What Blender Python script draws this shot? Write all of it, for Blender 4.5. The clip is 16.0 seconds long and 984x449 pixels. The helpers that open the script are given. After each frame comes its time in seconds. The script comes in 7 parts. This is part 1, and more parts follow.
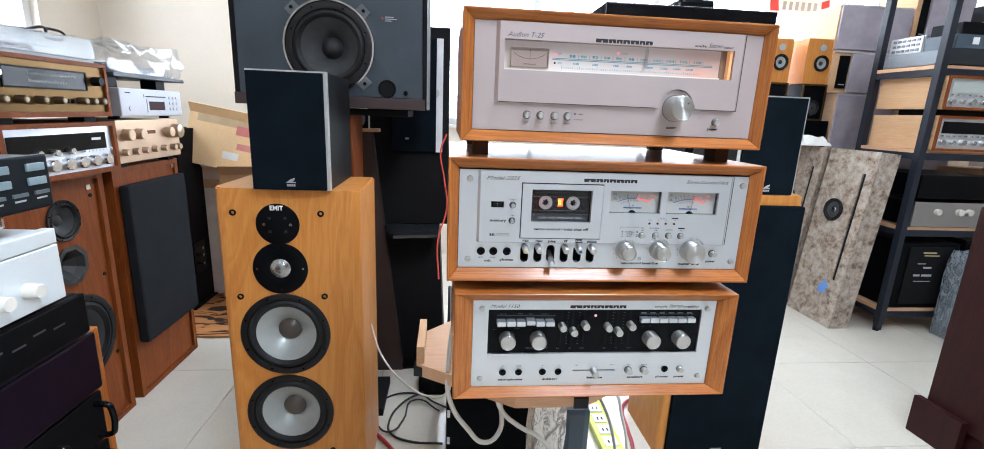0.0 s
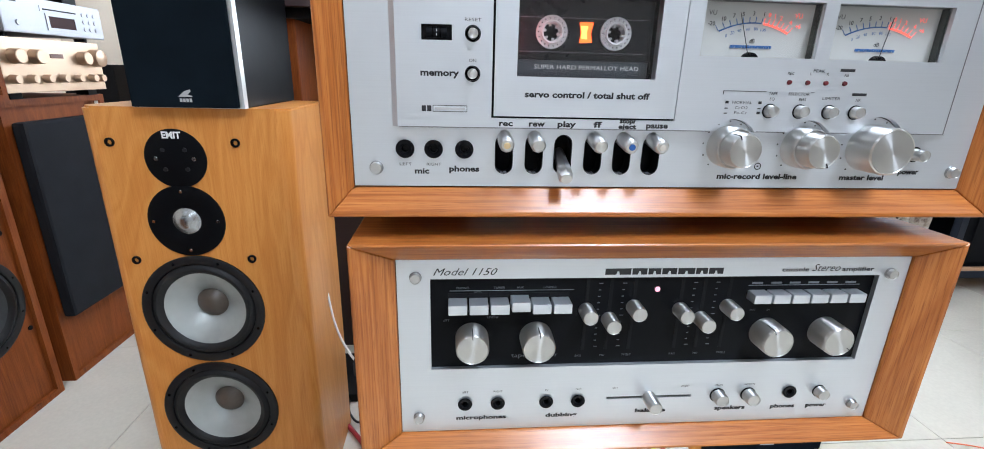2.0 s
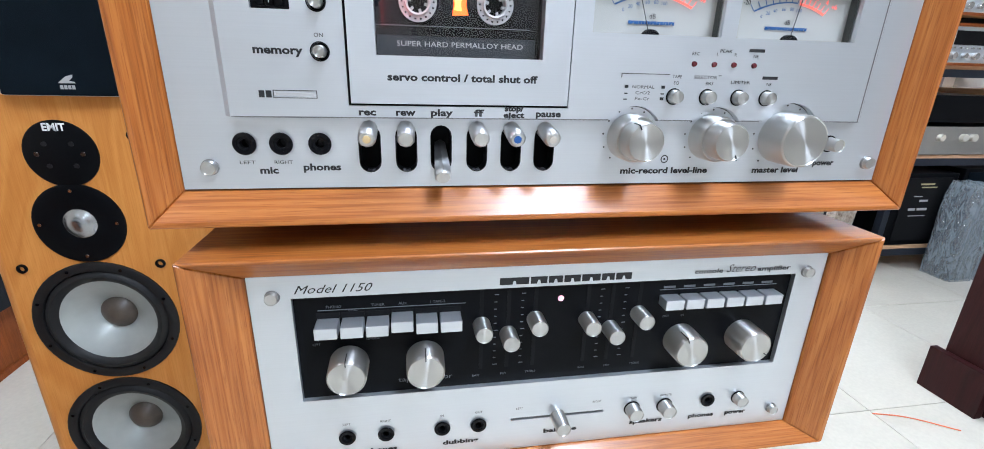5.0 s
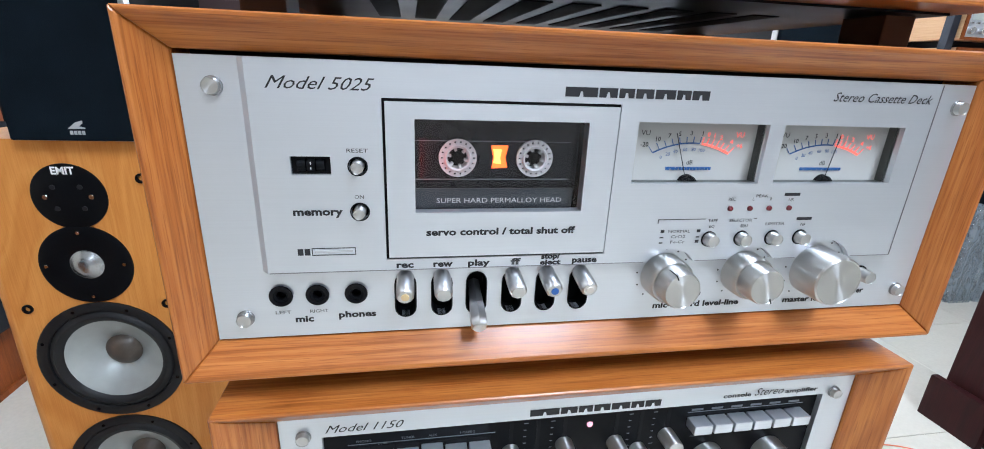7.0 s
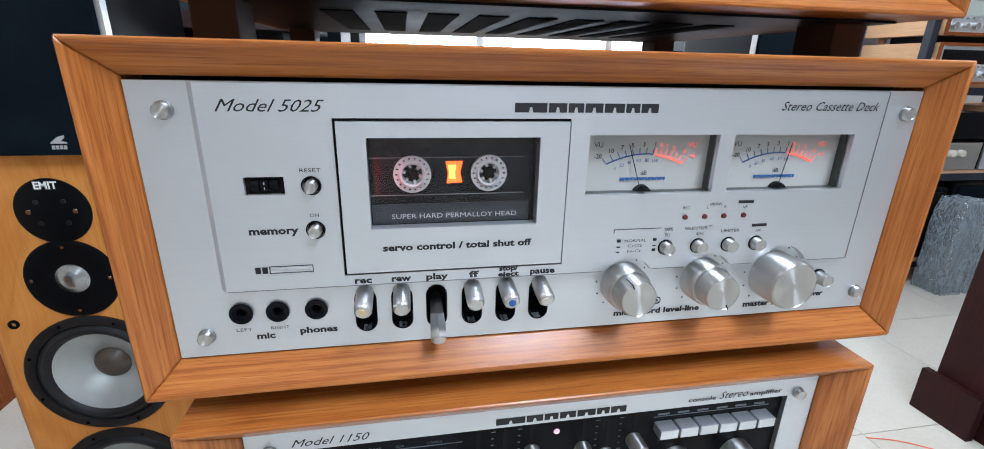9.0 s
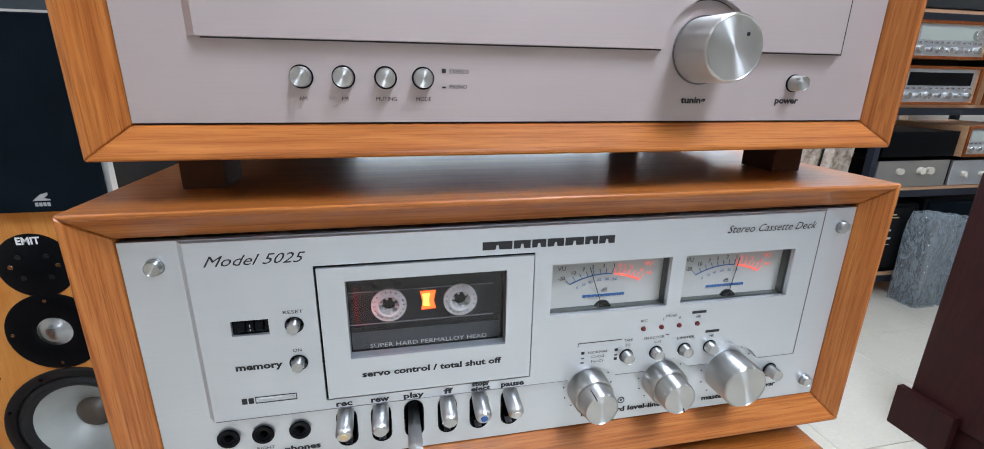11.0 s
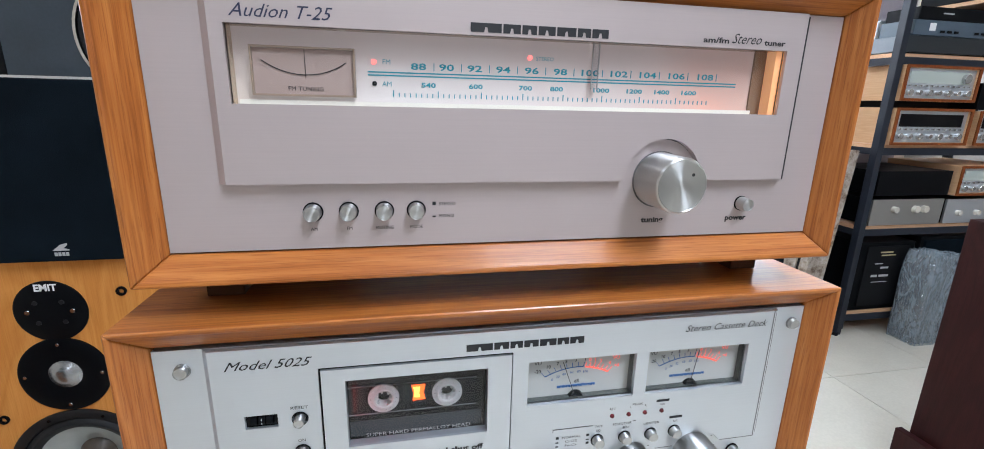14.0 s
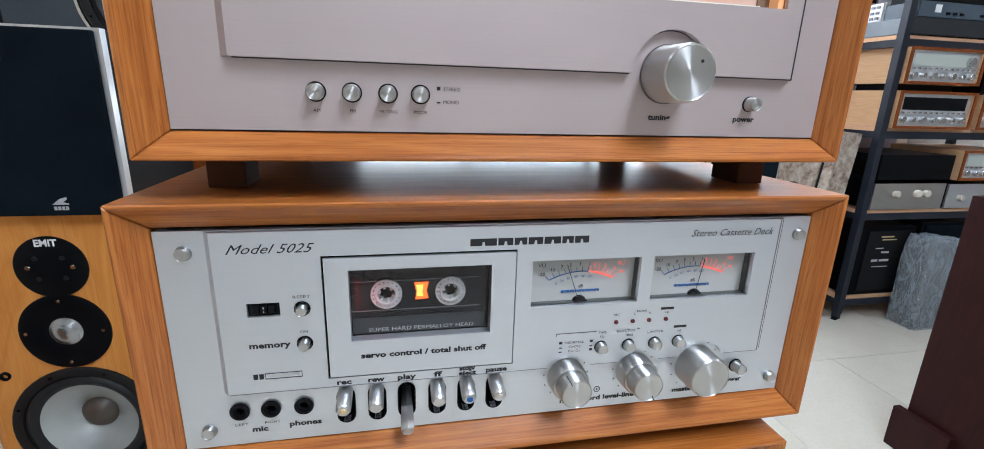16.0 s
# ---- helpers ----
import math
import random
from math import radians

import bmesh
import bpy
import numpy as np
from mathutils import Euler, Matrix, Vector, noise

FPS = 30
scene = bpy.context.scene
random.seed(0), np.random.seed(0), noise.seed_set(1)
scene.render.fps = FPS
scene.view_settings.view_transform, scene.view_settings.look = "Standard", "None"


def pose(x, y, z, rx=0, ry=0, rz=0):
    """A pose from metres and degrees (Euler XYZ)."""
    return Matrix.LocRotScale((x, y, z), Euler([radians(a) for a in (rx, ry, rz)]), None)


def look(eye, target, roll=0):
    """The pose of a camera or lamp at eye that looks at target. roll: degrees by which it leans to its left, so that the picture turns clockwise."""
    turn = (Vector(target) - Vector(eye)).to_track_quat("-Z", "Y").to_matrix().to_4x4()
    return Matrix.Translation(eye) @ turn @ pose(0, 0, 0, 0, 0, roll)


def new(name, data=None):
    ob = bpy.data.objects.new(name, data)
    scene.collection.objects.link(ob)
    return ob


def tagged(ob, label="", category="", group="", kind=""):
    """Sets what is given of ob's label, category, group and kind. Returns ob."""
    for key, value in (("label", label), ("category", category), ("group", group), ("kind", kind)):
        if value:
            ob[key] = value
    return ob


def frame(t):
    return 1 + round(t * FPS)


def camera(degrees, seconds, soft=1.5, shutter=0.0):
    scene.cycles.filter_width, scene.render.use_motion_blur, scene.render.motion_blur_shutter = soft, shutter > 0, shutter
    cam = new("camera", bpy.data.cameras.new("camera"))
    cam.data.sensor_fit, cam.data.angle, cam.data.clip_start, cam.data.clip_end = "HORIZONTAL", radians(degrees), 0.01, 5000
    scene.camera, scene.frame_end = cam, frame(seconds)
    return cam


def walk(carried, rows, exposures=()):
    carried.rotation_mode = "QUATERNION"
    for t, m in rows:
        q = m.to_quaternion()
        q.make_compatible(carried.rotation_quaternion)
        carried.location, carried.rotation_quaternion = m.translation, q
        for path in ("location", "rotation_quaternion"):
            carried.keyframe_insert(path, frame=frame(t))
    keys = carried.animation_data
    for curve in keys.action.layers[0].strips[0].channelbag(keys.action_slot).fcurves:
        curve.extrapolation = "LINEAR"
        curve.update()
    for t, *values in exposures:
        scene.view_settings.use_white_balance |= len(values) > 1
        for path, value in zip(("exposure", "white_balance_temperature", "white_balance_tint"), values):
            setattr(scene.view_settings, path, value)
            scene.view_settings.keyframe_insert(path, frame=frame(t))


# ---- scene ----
cam = camera(92.3, 16.0, 0.9)
METRES, EYE, TILT, LEAN, TURN = 0.786, 1.15, 0.0, 0.0, -5.7
ROWS = [
    (0.0, 0.0, 0.0, 0.0, 0.53, -13.28, -2.25),
    (0.5, 0.001, 0.0531, -0.0356, 0.99, -14.07, -2.2),
    (1.0, -0.0042, 0.1976, -0.11, 1.39, -15.84, -2.16),
    (1.5, 0.0191, 0.3593, -0.1616, 1.36, -17.27, -1.7),
    (2.0, 0.058, 0.4367, -0.1813, 1.38, -17.73, -1.34),
    (2.5, 0.0826, 0.468, -0.1843, 0.8, -17.74, -0.82),
    (3.0, 0.1064, 0.4845, -0.1891, -0.75, -18.29, -0.68),
    (5.5, 0.1197, 0.4975, -0.1816, -3.85, -18.94, -1.79),
    (6.0, 0.1058, 0.5166, -0.1426, -3.78, -18.91, -2.15),
    (6.5, 0.0985, 0.5259, -0.1145, -3.72, -18.83, -2.26),
    (7.0, 0.0934, 0.5277, -0.0935, -3.72, -18.79, -2.25),
    (7.5, 0.0942, 0.5306, -0.0908, -3.68, -18.8, -2.14),
    (8.0, 0.1022, 0.5297, -0.0881, -3.7, -18.74, -1.74),
    (10.5, 0.131, 0.5162, -0.0476, -5.71, -17.88, -0.57),
    (11.0, 0.1303, 0.5231, 0.001, -6.13, -17.39, -0.82),
    (11.5, 0.1362, 0.5225, 0.0364, -6.2, -16.85, -1.25),
    (12.0, 0.1334, 0.509, 0.0539, -5.88, -15.39, -1.75),
    (12.5, 0.1207, 0.5011, 0.0705, -5.72, -14.64, -1.96),
    (13.0, 0.1189, 0.4989, 0.0787, -5.69, -14.52, -1.74),
    (13.5, 0.1259, 0.497, 0.0795, -5.69, -14.52, -1.5),
    (14.0, 0.1403, 0.4933, 0.0751, -5.67, -14.5, -1.32),
    (14.5, 0.1463, 0.4843, 0.0609, -5.64, -14.48, -1.46),
    (15.0, 0.1421, 0.4823, 0.0381, -5.61, -14.45, -1.61),
    (15.5, 0.1423, 0.4839, 0.0185, -5.59, -14.98, -1.6),
    (16.0, 0.1374, 0.4786, 0.0008, -5.56, -15.36, -1.68),
]
walk(cam, [(t, pose(0, 0, EYE, TILT, LEAN, TURN) @ pose(METRES * x, METRES * y, METRES * z, 90 + pitch, roll, yaw)) for t, x, y, z, yaw, pitch, roll in ROWS],
     exposures=[(0.0, -0.14, 5750, 10), (2.0, -0.06, 5700, 10), (2.6, 0.11, 5600, 10), (5.5, 0.08, 5580, 10), (8.0, -0.07, 5560, 10), (10.5, -0.32, 5720, 10), (13.0, -0.28, 5720, 10), (16.0, -0.40, 5720, 10)])

# ---- world and lights ----
world = bpy.data.worlds.new("world")
scene.world = world
world.use_nodes = True
wn, wl = world.node_tree.nodes, world.node_tree.links
sky = wn.new("ShaderNodeTexSky")
sky.sky_type, sky.sun_disc = "NISHITA", False
sky.sun_elevation, sky.sun_rotation = radians(50), radians(20)
wl.new(sky.outputs[0], wn["Background"].inputs[0])
wn["Background"].inputs[1].default_value = 0.1
scene.view_settings.exposure = 0.0

ROOM_X0, ROOM_X1, ROOM_Y0, ROOM_Y1, ROOM_Z = -2.45, 4.6, -3.4, 3.8, 2.9


def area_lamp(name, m, sx, sy, watts, colour=(1, 1, 1)):
    d = bpy.data.lights.new(name, "AREA")
    d.shape, d.size, d.size_y, d.energy, d.color = "RECTANGLE", sx, sy, watts, colour
    o = new(name, d)
    o.matrix_world = m
    return o


# daylight in the openings
area_lamp("window_daylight", look((2.07, ROOM_Y1 - 0.02, 1.85), (2.07, 0, 1.2)), 4.6, 1.6, 78, (0.90, 0.96, 1.0))
area_lamp("side_window_daylight", look((ROOM_X0 + 0.02, 2.6, 2.0), (0, 2.4, 1.3)), 1.3, 1.1, 11, (0.95, 0.98, 1.0))
# fluorescent ceiling fittings
FITTINGS = ((0.78, -0.50, 80), (0.45, 1.9, 28), (3.3, 0.5, 32), (-1.2, 0.2, 8), (0.45, -2.3, 16))
for lx, ly, lw in FITTINGS:
    area_lamp("ceiling_tube_light", pose(lx, ly, ROOM_Z - 0.09), 0.50, 1.16, lw, (0.93, 0.965, 1.0))

# ---- materials ----
class Nodes:
    """A small wrapper to write node trees in few lines."""

    def __init__(self, name):
        self.m = bpy.data.materials.new(name)
        self.m.use_nodes = True
        self.n, self.l = self.m.node_tree.nodes, self.m.node_tree.links
        self.b = self.n["Principled BSDF"]

    def node(self, kind, **kw):
        q = self.n.new(kind)
        for k, v in kw.items():
            if k in q.inputs:
                q.inputs[k].default_value = v
        return q

    def link(self, a, b):
        self.l.new(a, b)

    def coords(self, scale=(1, 1, 1), rot=(0, 0, 0), shift=True):
        tc = self.n.new("ShaderNodeTexCoord")
        mp = self.n.new("ShaderNodeMapping")
        mp.inputs["Scale"].default_value = scale
        mp.inputs["Rotation"].default_value = rot
        self.link(tc.outputs["Object"], mp.inputs["Vector"])
        if shift:
            oi = self.n.new("ShaderNodeObjectInfo")
            mu = self.n.new("ShaderNodeMath")
            mu.operation = "MULTIPLY"
            mu.inputs[1].default_value = 7.3
            self.link(oi.outputs["Random"], mu.inputs[0])
            self.link(mu.outputs[0], mp.inputs["Location"])
        return mp.outputs[0]

    def noise(self, vec, scale, detail=4.0, rough=0.55, distortion=0.0):
        q = self.node("ShaderNodeTexNoise", Scale=scale, Detail=detail, Roughness=rough, Distortion=distortion)
        self.link(vec, q.inputs["Vector"])
        return q.outputs["Fac"]

    def ramp(self, fac, *stops):
        q = self.n.new("ShaderNodeValToRGB")
        e = q.color_ramp.elements
        while len(e) < len(stops):
            e.new(0.5)
        for i, (p, c) in enumerate(stops):
            e[i].position = p
            e[i].color = (*c, 1) if len(c) == 3 else c
        self.link(fac, q.inputs[0])
        return q.outputs[0]

    def mix(self, fac, a, b, blend="MIX"):
        q = self.n.new("ShaderNodeMix")
        q.data_type, q.blend_type = "RGBA", blend
        for v, i in ((fac, 0), (a, 6), (b, 7)):
            if isinstance(v, (int, float)):
                q.inputs[i].default_value = v
            elif isinstance(v, tuple):
                q.inputs[i].default_value = (*v, 1)
            else:
                self.link(v, q.inputs[i])
        return q.outputs[2]

    def remap(self, fac, lo, hi):
        q = self.n.new("ShaderNodeMapRange")
        q.inputs["To Min"].default_value, q.inputs["To Max"].default_value = lo, hi
        self.link(fac, q.inputs[0])
        return q.outputs[0]

    def bump(self, height, strength, distance=0.001):
        q = self.node("ShaderNodeBump", Strength=strength, Distance=distance)
        self.link(height, q.inputs["Height"])
        self.link(q.outputs[0], self.b.inputs["Normal"])

    def colour(self, c):
        if isinstance(c, tuple):
            self.b.inputs["Base Color"].default_value = (*c, 1)
        else:
            self.link(c, self.b.inputs["Base Color"])

    def rough(self, r):
        if isinstance(r, (int, float)):
            self.b.inputs["Roughness"].default_value = r
        else:
            self.link(r, self.b.inputs["Roughness"])


def plain(name, c, rough=0.5, metal=0.0, vary=0.12, scale=9.0, fine=160.0, bump=0.0, spec=0.5):
    """Paint, plastic or coated metal: two scales of variation in colour and gloss."""
    k = Nodes(name)
    v = k.coords()
    big, small = k.noise(v, scale, 3), k.noise(v, fine, 2)
    dark = tuple(x * (1 - vary) for x in c)
    light = tuple(min(1, x * (1 + vary)) for x in c)
    base = k.ramp(big, (0.3, dark), (0.7, light))
    base = k.mix(0.25, base, k.ramp(small, (0.35, dark), (0.65, light)))
    k.colour(base)
    k.rough(k.remap(big, max(0.02, rough - 0.08), min(1, rough + 0.08)))
    k.b.inputs["Metallic"].default_value = metal
    k.b.inputs["Specular IOR Level"].default_value = spec
    if bump:
        k.bump(small, bump, 0.0006)
    return k.m


def wood(name, pale, mid, dark, axis="x", rough=0.42, ring=9.0, pores=0.65, fibres=0.55, lacquer=0.0):
    """Veneer with its grain along one axis: broad figure, fine fibres and dark pores."""
    k = Nodes(name)
    i = "xyz".index(axis)
    s1, s2, s3 = [1.0] * 3, [1.0] * 3, [1.0] * 3
    s1[i], s2[i], s3[i] = 0.13 if ring < 15 else 0.05, 0.02, 0.030
    figure = k.noise(k.coords(tuple(s1)), ring, 3, 0.5, 1.6)
    fibre = k.noise(k.coords(tuple(s2)), 620, 4, 0.62, 0.25)
    pore = k.noise(k.coords(tuple(s3)), 1700 if ring > 15 else 1150, 2, 0.5, 0.1)
    wave = k.n.new("ShaderNodeMath")
    wave.operation = "MULTIPLY"
    wave.inputs[1].default_value = 9.0
    k.link(figure, wave.inputs[0])
    fr = k.n.new("ShaderNodeMath")
    fr.operation = "PINGPONG"
    fr.inputs[1].default_value = 1.0
    k.link(wave.outputs[0], fr.inputs[0])
    base = k.ramp(fr.outputs[0], (0.0, mid), (0.5, pale), (0.85, mid), (1.0, tuple(0.7 * m + 0.3 * d for m, d in zip(mid, dark))))
    base = k.mix(fibres, base, k.ramp(fibre, (0.34, dark), (0.5, mid), (0.66, pale)))
    base = k.mix(k.remap(k.ramp(pore, (0.56, (0, 0, 0)), (0.66, (1, 1, 1))), 0.0, pores), base, dark)
    k.colour(base)
    k.rough(k.remap(fibre, rough - 0.08, rough + 0.1))
    k.b.inputs["Specular IOR Level"].default_value = 0.12 if lacquer else 0.18
    k.bump(fibre, 0.12, 0.0005)
    k.b.inputs["Coat Weight"].default_value = lacquer
    k.b.inputs["Coat Roughness"].default_value = 0.21
    return k.m


def brushed(name, c, rough=0.36, axis="x", metal=0.85, strength=0.05):
    """Brushed, anodised aluminium with its lines along one axis."""
    k = Nodes(name)
    s = [1.0] * 3
    s["xyz".index(axis)] = 0.012
    line = k.noise(k.coords(tuple(s)), 1500, 3, 0.6)
    cloud = k.noise(k.coords(), 9, 4, 0.6)
    k.colour(k.mix(0.5, k.ramp(line, (0.3, tuple(x * 0.93 for x in c)), (0.7, c)), k.ramp(cloud, (0.3, tuple(x * 0.90 for x in c)), (0.7, c))))
    k.rough(k.remap(line, rough - 0.05, rough + 0.07))
    k.b.inputs["Metallic"].default_value = metal
    k.bump(line, strength, 0.0003)
    return k.m


def turned(name, c, rough=0.3):
    """Spun aluminium: the lathe lines run round the axis of the part, its local y."""
    k = Nodes(name)
    tan = k.n.new("ShaderNodeTangent")
    tan.direction_type, tan.axis = "RADIAL", "Y"
    k.link(tan.outputs[0], k.b.inputs["Tangent"])
    k.b.inputs["Anisotropic"].default_value = 0.93
    k.b.inputs["Anisotropic Rotation"].default_value = 0.25
    k.colour(c)
    k.rough(rough)
    k.b.inputs["Metallic"].default_value = 1.0
    return k.m


def glass(name, tint=(1, 1, 1), gloss=0.03):
    k = Nodes(name)
    k.n.remove(k.b)
    tr, gl, mx, fr = (k.n.new("ShaderNode" + s) for s in ("BsdfTransparent", "BsdfGlossy", "MixShader", "Fresnel"))
    tr.inputs[0].default_value = (*tint, 1)
    gl.inputs["Roughness"].default_value = gloss
    fr.inputs[0].default_value = 1.5
    k.link(fr.outputs[0], mx.inputs[0])
    k.link(tr.outputs[0], mx.inputs[1])
    k.link(gl.outputs[0], mx.inputs[2])
    k.link(mx.outputs[0], k.n["Material Output"].inputs[0])
    return k.m


def glow(name, c, strength):
    k = Nodes(name)
    k.colour(c)
    k.b.inputs["Emission Color"].default_value = (*c, 1)
    k.b.inputs["Emission Strength"].default_value = strength
    k.rough(0.5)
    return k.m


HONEY = ((0.47, 0.172, 0.036), (0.35, 0.108, 0.019), (0.15, 0.036, 0.006))
OAK_X = wood("honey_oak_along_x", *HONEY, "x", 0.40, 24.0, 0.42, 0.50, 0.6)
OAK_Y = wood("honey_oak_along_y", *HONEY, "y", 0.40, 24.0, 0.42, 0.50, 0.6)
OAK_Z = wood("honey_oak_along_z", *HONEY, "z", 0.40, 24.0, 0.42, 0.50, 0.6)
CHERRY = ((0.64, 0.285, 0.070), (0.56, 0.225, 0.048), (0.44, 0.155, 0.030))
TOWER_Z = wood("golden_cherry_veneer", *CHERRY, "z", 0.34, 6.5, 0.3, 0.3, 0.2)
BROWN_Z = wood("brown_walnut_veneer", (0.27, 0.075, 0.014), (0.19, 0.046, 0.008), (0.085, 0.020, 0.004), "z", 0.5, 6.0, 0.35)
BROWN_X = wood("brown_walnut_along_y", (0.27, 0.075, 0.014), (0.19, 0.046, 0.008), (0.085, 0.020, 0.004), "y", 0.5, 6.0, 0.35)
DARKRED_Z = wood("dark_rosewood_veneer", (0.034, 0.006, 0.006), (0.020, 0.004, 0.004), (0.009, 0.002, 0.002), "z", 0.5, 6.0, 0.3)
PALE_X = wood("pale_pine", (0.72, 0.46, 0.29), (0.65, 0.39, 0.23), (0.50, 0.27, 0.14), "x", 0.48, 7.0, 0.2)
PALE_Y = wood("pale_maple_along_y", (0.70, 0.46, 0.27), (0.64, 0.40, 0.22), (0.52, 0.30, 0.15), "y", 0.5, 7.0, 0.15)
SILVER = brushed("brushed_silver_aluminium", (0.665, 0.695, 0.735), 0.38)
CHAMPAGNE = brushed("champagne_aluminium", (0.49, 0.418, 0.407), 0.43, metal=0.45)
KNOB = turned("turned_aluminium", (0.54, 0.54, 0.53), 0.36)
CHROME = plain("polished_metal", (0.62, 0.62, 0.62), 0.18, 1.0, 0.04)
GOLD = brushed("gold_anodised_aluminium", (0.15, 0.085, 0.026), 0.42)
PLAYER = plain("satin_silver_paint", (0.40, 0.41, 0.44), 0.45, 0.3, 0.05)
CHAMP2 = brushed("pale_champagne_aluminium", (0.50, 0.375, 0.27), 0.4)
WHITE_AMP = plain("satin_white_aluminium", (0.74, 0.80, 0.82), 0.35, 0.2, 0.03)
BLACK = plain("black_plastic", (0.0035, 0.0038, 0.0048), 0.40, 0, 0.3, spec=0.08)
BLACK_GLOSS = plain("gloss_black_acrylic", (0.003, 0.003, 0.004), 0.12, 0, 0.2, spec=0.14)
BLACK_MATT = plain("matt_black_paint", (0.005, 0.005, 0.006), 0.75, 0, 0.3, bump=0.2, spec=0.2)
CLOTH = plain("black_grille_cloth", (0.0055, 0.009, 0.013), 0.9, 0, 0.3, 12, 900, 0.6, 0.04)
GREY_CLOTH = plain("charcoal_foam_grille", (0.014, 0.015, 0.018), 0.95, 0, 0.2, 12, 700, 0.8, 0.15)
MAUVE_CLOTH = plain("grey_mauve_grille_cloth", (0.40, 0.365, 0.41), 0.95, 0, 0.15, 12, 800, 0.6, 0.15)
GREEN_CLOTH = plain("grey_green_grille_cloth", (0.12, 0.14, 0.13), 0.95, 0, 0.15, 12, 800, 0.6, 0.15)
NAVY = plain("blue_black_baffle", (0.034, 0.047, 0.062), 0.5, 0, 0.2)
RUBBER = plain("black_rubber_surround", (0.008, 0.008, 0.009), 0.5, 0, 0.3, spec=0.3)
CONE = plain("milky_grey_cone", (0.36, 0.385, 0.375), 0.36, 0.30, 0.15, 12, 34)
CONE_CAP = plain("brown_dust_cap", (0.075, 0.058, 0.044), 0.42, 0.0, 0.25)
DARK_CONE = plain("dark_paper_cone", (0.03, 0.032, 0.034), 0.7, 0, 0.3, 40, 300, 0.5)
DOME = plain("silver_dome", (0.34, 0.35, 0.36), 0.25, 0.9, 0.08)
LEVER = plain("satin_lever_metal", (0.60, 0.60, 0.60), 0.34, 1.0, 0.05)
INK = plain("black_print", (0.010, 0.010, 0.012), 0.6, 0, 0.1)
WHITE_INK = plain("white_print", (0.80, 0.80, 0.80), 0.6, 0, 0.05)
GREY_INK = plain("grey_print", (0.42, 0.42, 0.42), 0.6, 0, 0.05)
FAINT_INK = plain("faint_grey_print", (0.13, 0.14, 0.15), 0.6, 0, 0.05)
BLUE_INK = plain("blue_print", (0.03, 0.12, 0.34), 0.6, 0, 0.05)
TEAL_INK = plain("teal_print", (0.02, 0.30, 0.38), 0.5, 0, 0.05)
PLASTER = plain("cream_wall_paint", (0.80, 0.725, 0.625), 0.75, 0, 0.035, 2.5, 60, 0.15)
# tones of the two unseen walls; east is darkened to dim reflections and bounce
WALL_DIM = plain("taupe_wall_paint", (0.58, 0.55, 0.52), 0.8, 0, 0.05, 2.5, 60, 0.15)
WALL_EAST = plain("dimmed_east_wall_tone", (0.26, 0.24, 0.22), 0.8, 0, 0.05, 2.5, 60, 0.15)
CEIL = plain("white_ceiling_paint", (0.84, 0.83, 0.80), 0.85, 0, 0.03, 2.0)
STEEL = plain("dark_blue_grey_steel", (0.016, 0.020, 0.030), 0.42, 0.0, 0.2, spec=0.3)
CARD = plain("brown_cardboard", (0.88, 0.62, 0.34), 0.85, 0, 0.08, 5, 90, 0.2)
CARD_DARK = plain("dull_cardboard", (0.42, 0.25, 0.13), 0.85, 0, 0.12, 5, 90, 0.2)
GLASS = glass("clear_window_glass")
SMOKE = glass("smoked_cover_glass", (0.86, 0.86, 0.88))
ACRYLIC = glass("clear_acrylic", (0.90, 0.93, 0.95), 0.08)
DAYLIGHT = glow("bright_overcast_daylight", (0.95, 0.98, 1.0), 4.5)
WHITE_CABLE = plain("white_cable", (0.62, 0.60, 0.57), 0.45, 0, 0.05)
BLACK_CABLE = plain("black_cable", (0.006, 0.006, 0.007), 0.5, 0, 0.1)
RED_CABLE = plain("red_cable", (0.30, 0.02, 0.03), 0.45, 0, 0.1)

# ---- builders ----
from mathutils.geometry import delaunay_2d_cdt

ORIGIN = Vector((0, 0, 0))


def thing(name, at, label, category, group="", rz=0.0):
    """An empty at the base of a thing; its parts are written in world metres while it stands unturned, else in its own."""
    global ORIGIN
    o = new(name)
    o.empty_display_size = 0.05
    o.matrix_world = pose(*at, 0, 0, rz)
    ORIGIN = Vector(at) if rz == 0 else Vector((0, 0, 0))
    return tagged(o, label, category, group)


def local_thing(name, m, label, category, group=""):
    """The same, with its parts written in its own metres."""
    global ORIGIN
    o = new(name)
    o.empty_display_size = 0.05
    o.matrix_world = m
    ORIGIN = Vector((0, 0, 0))
    return tagged(o, label, category, group)


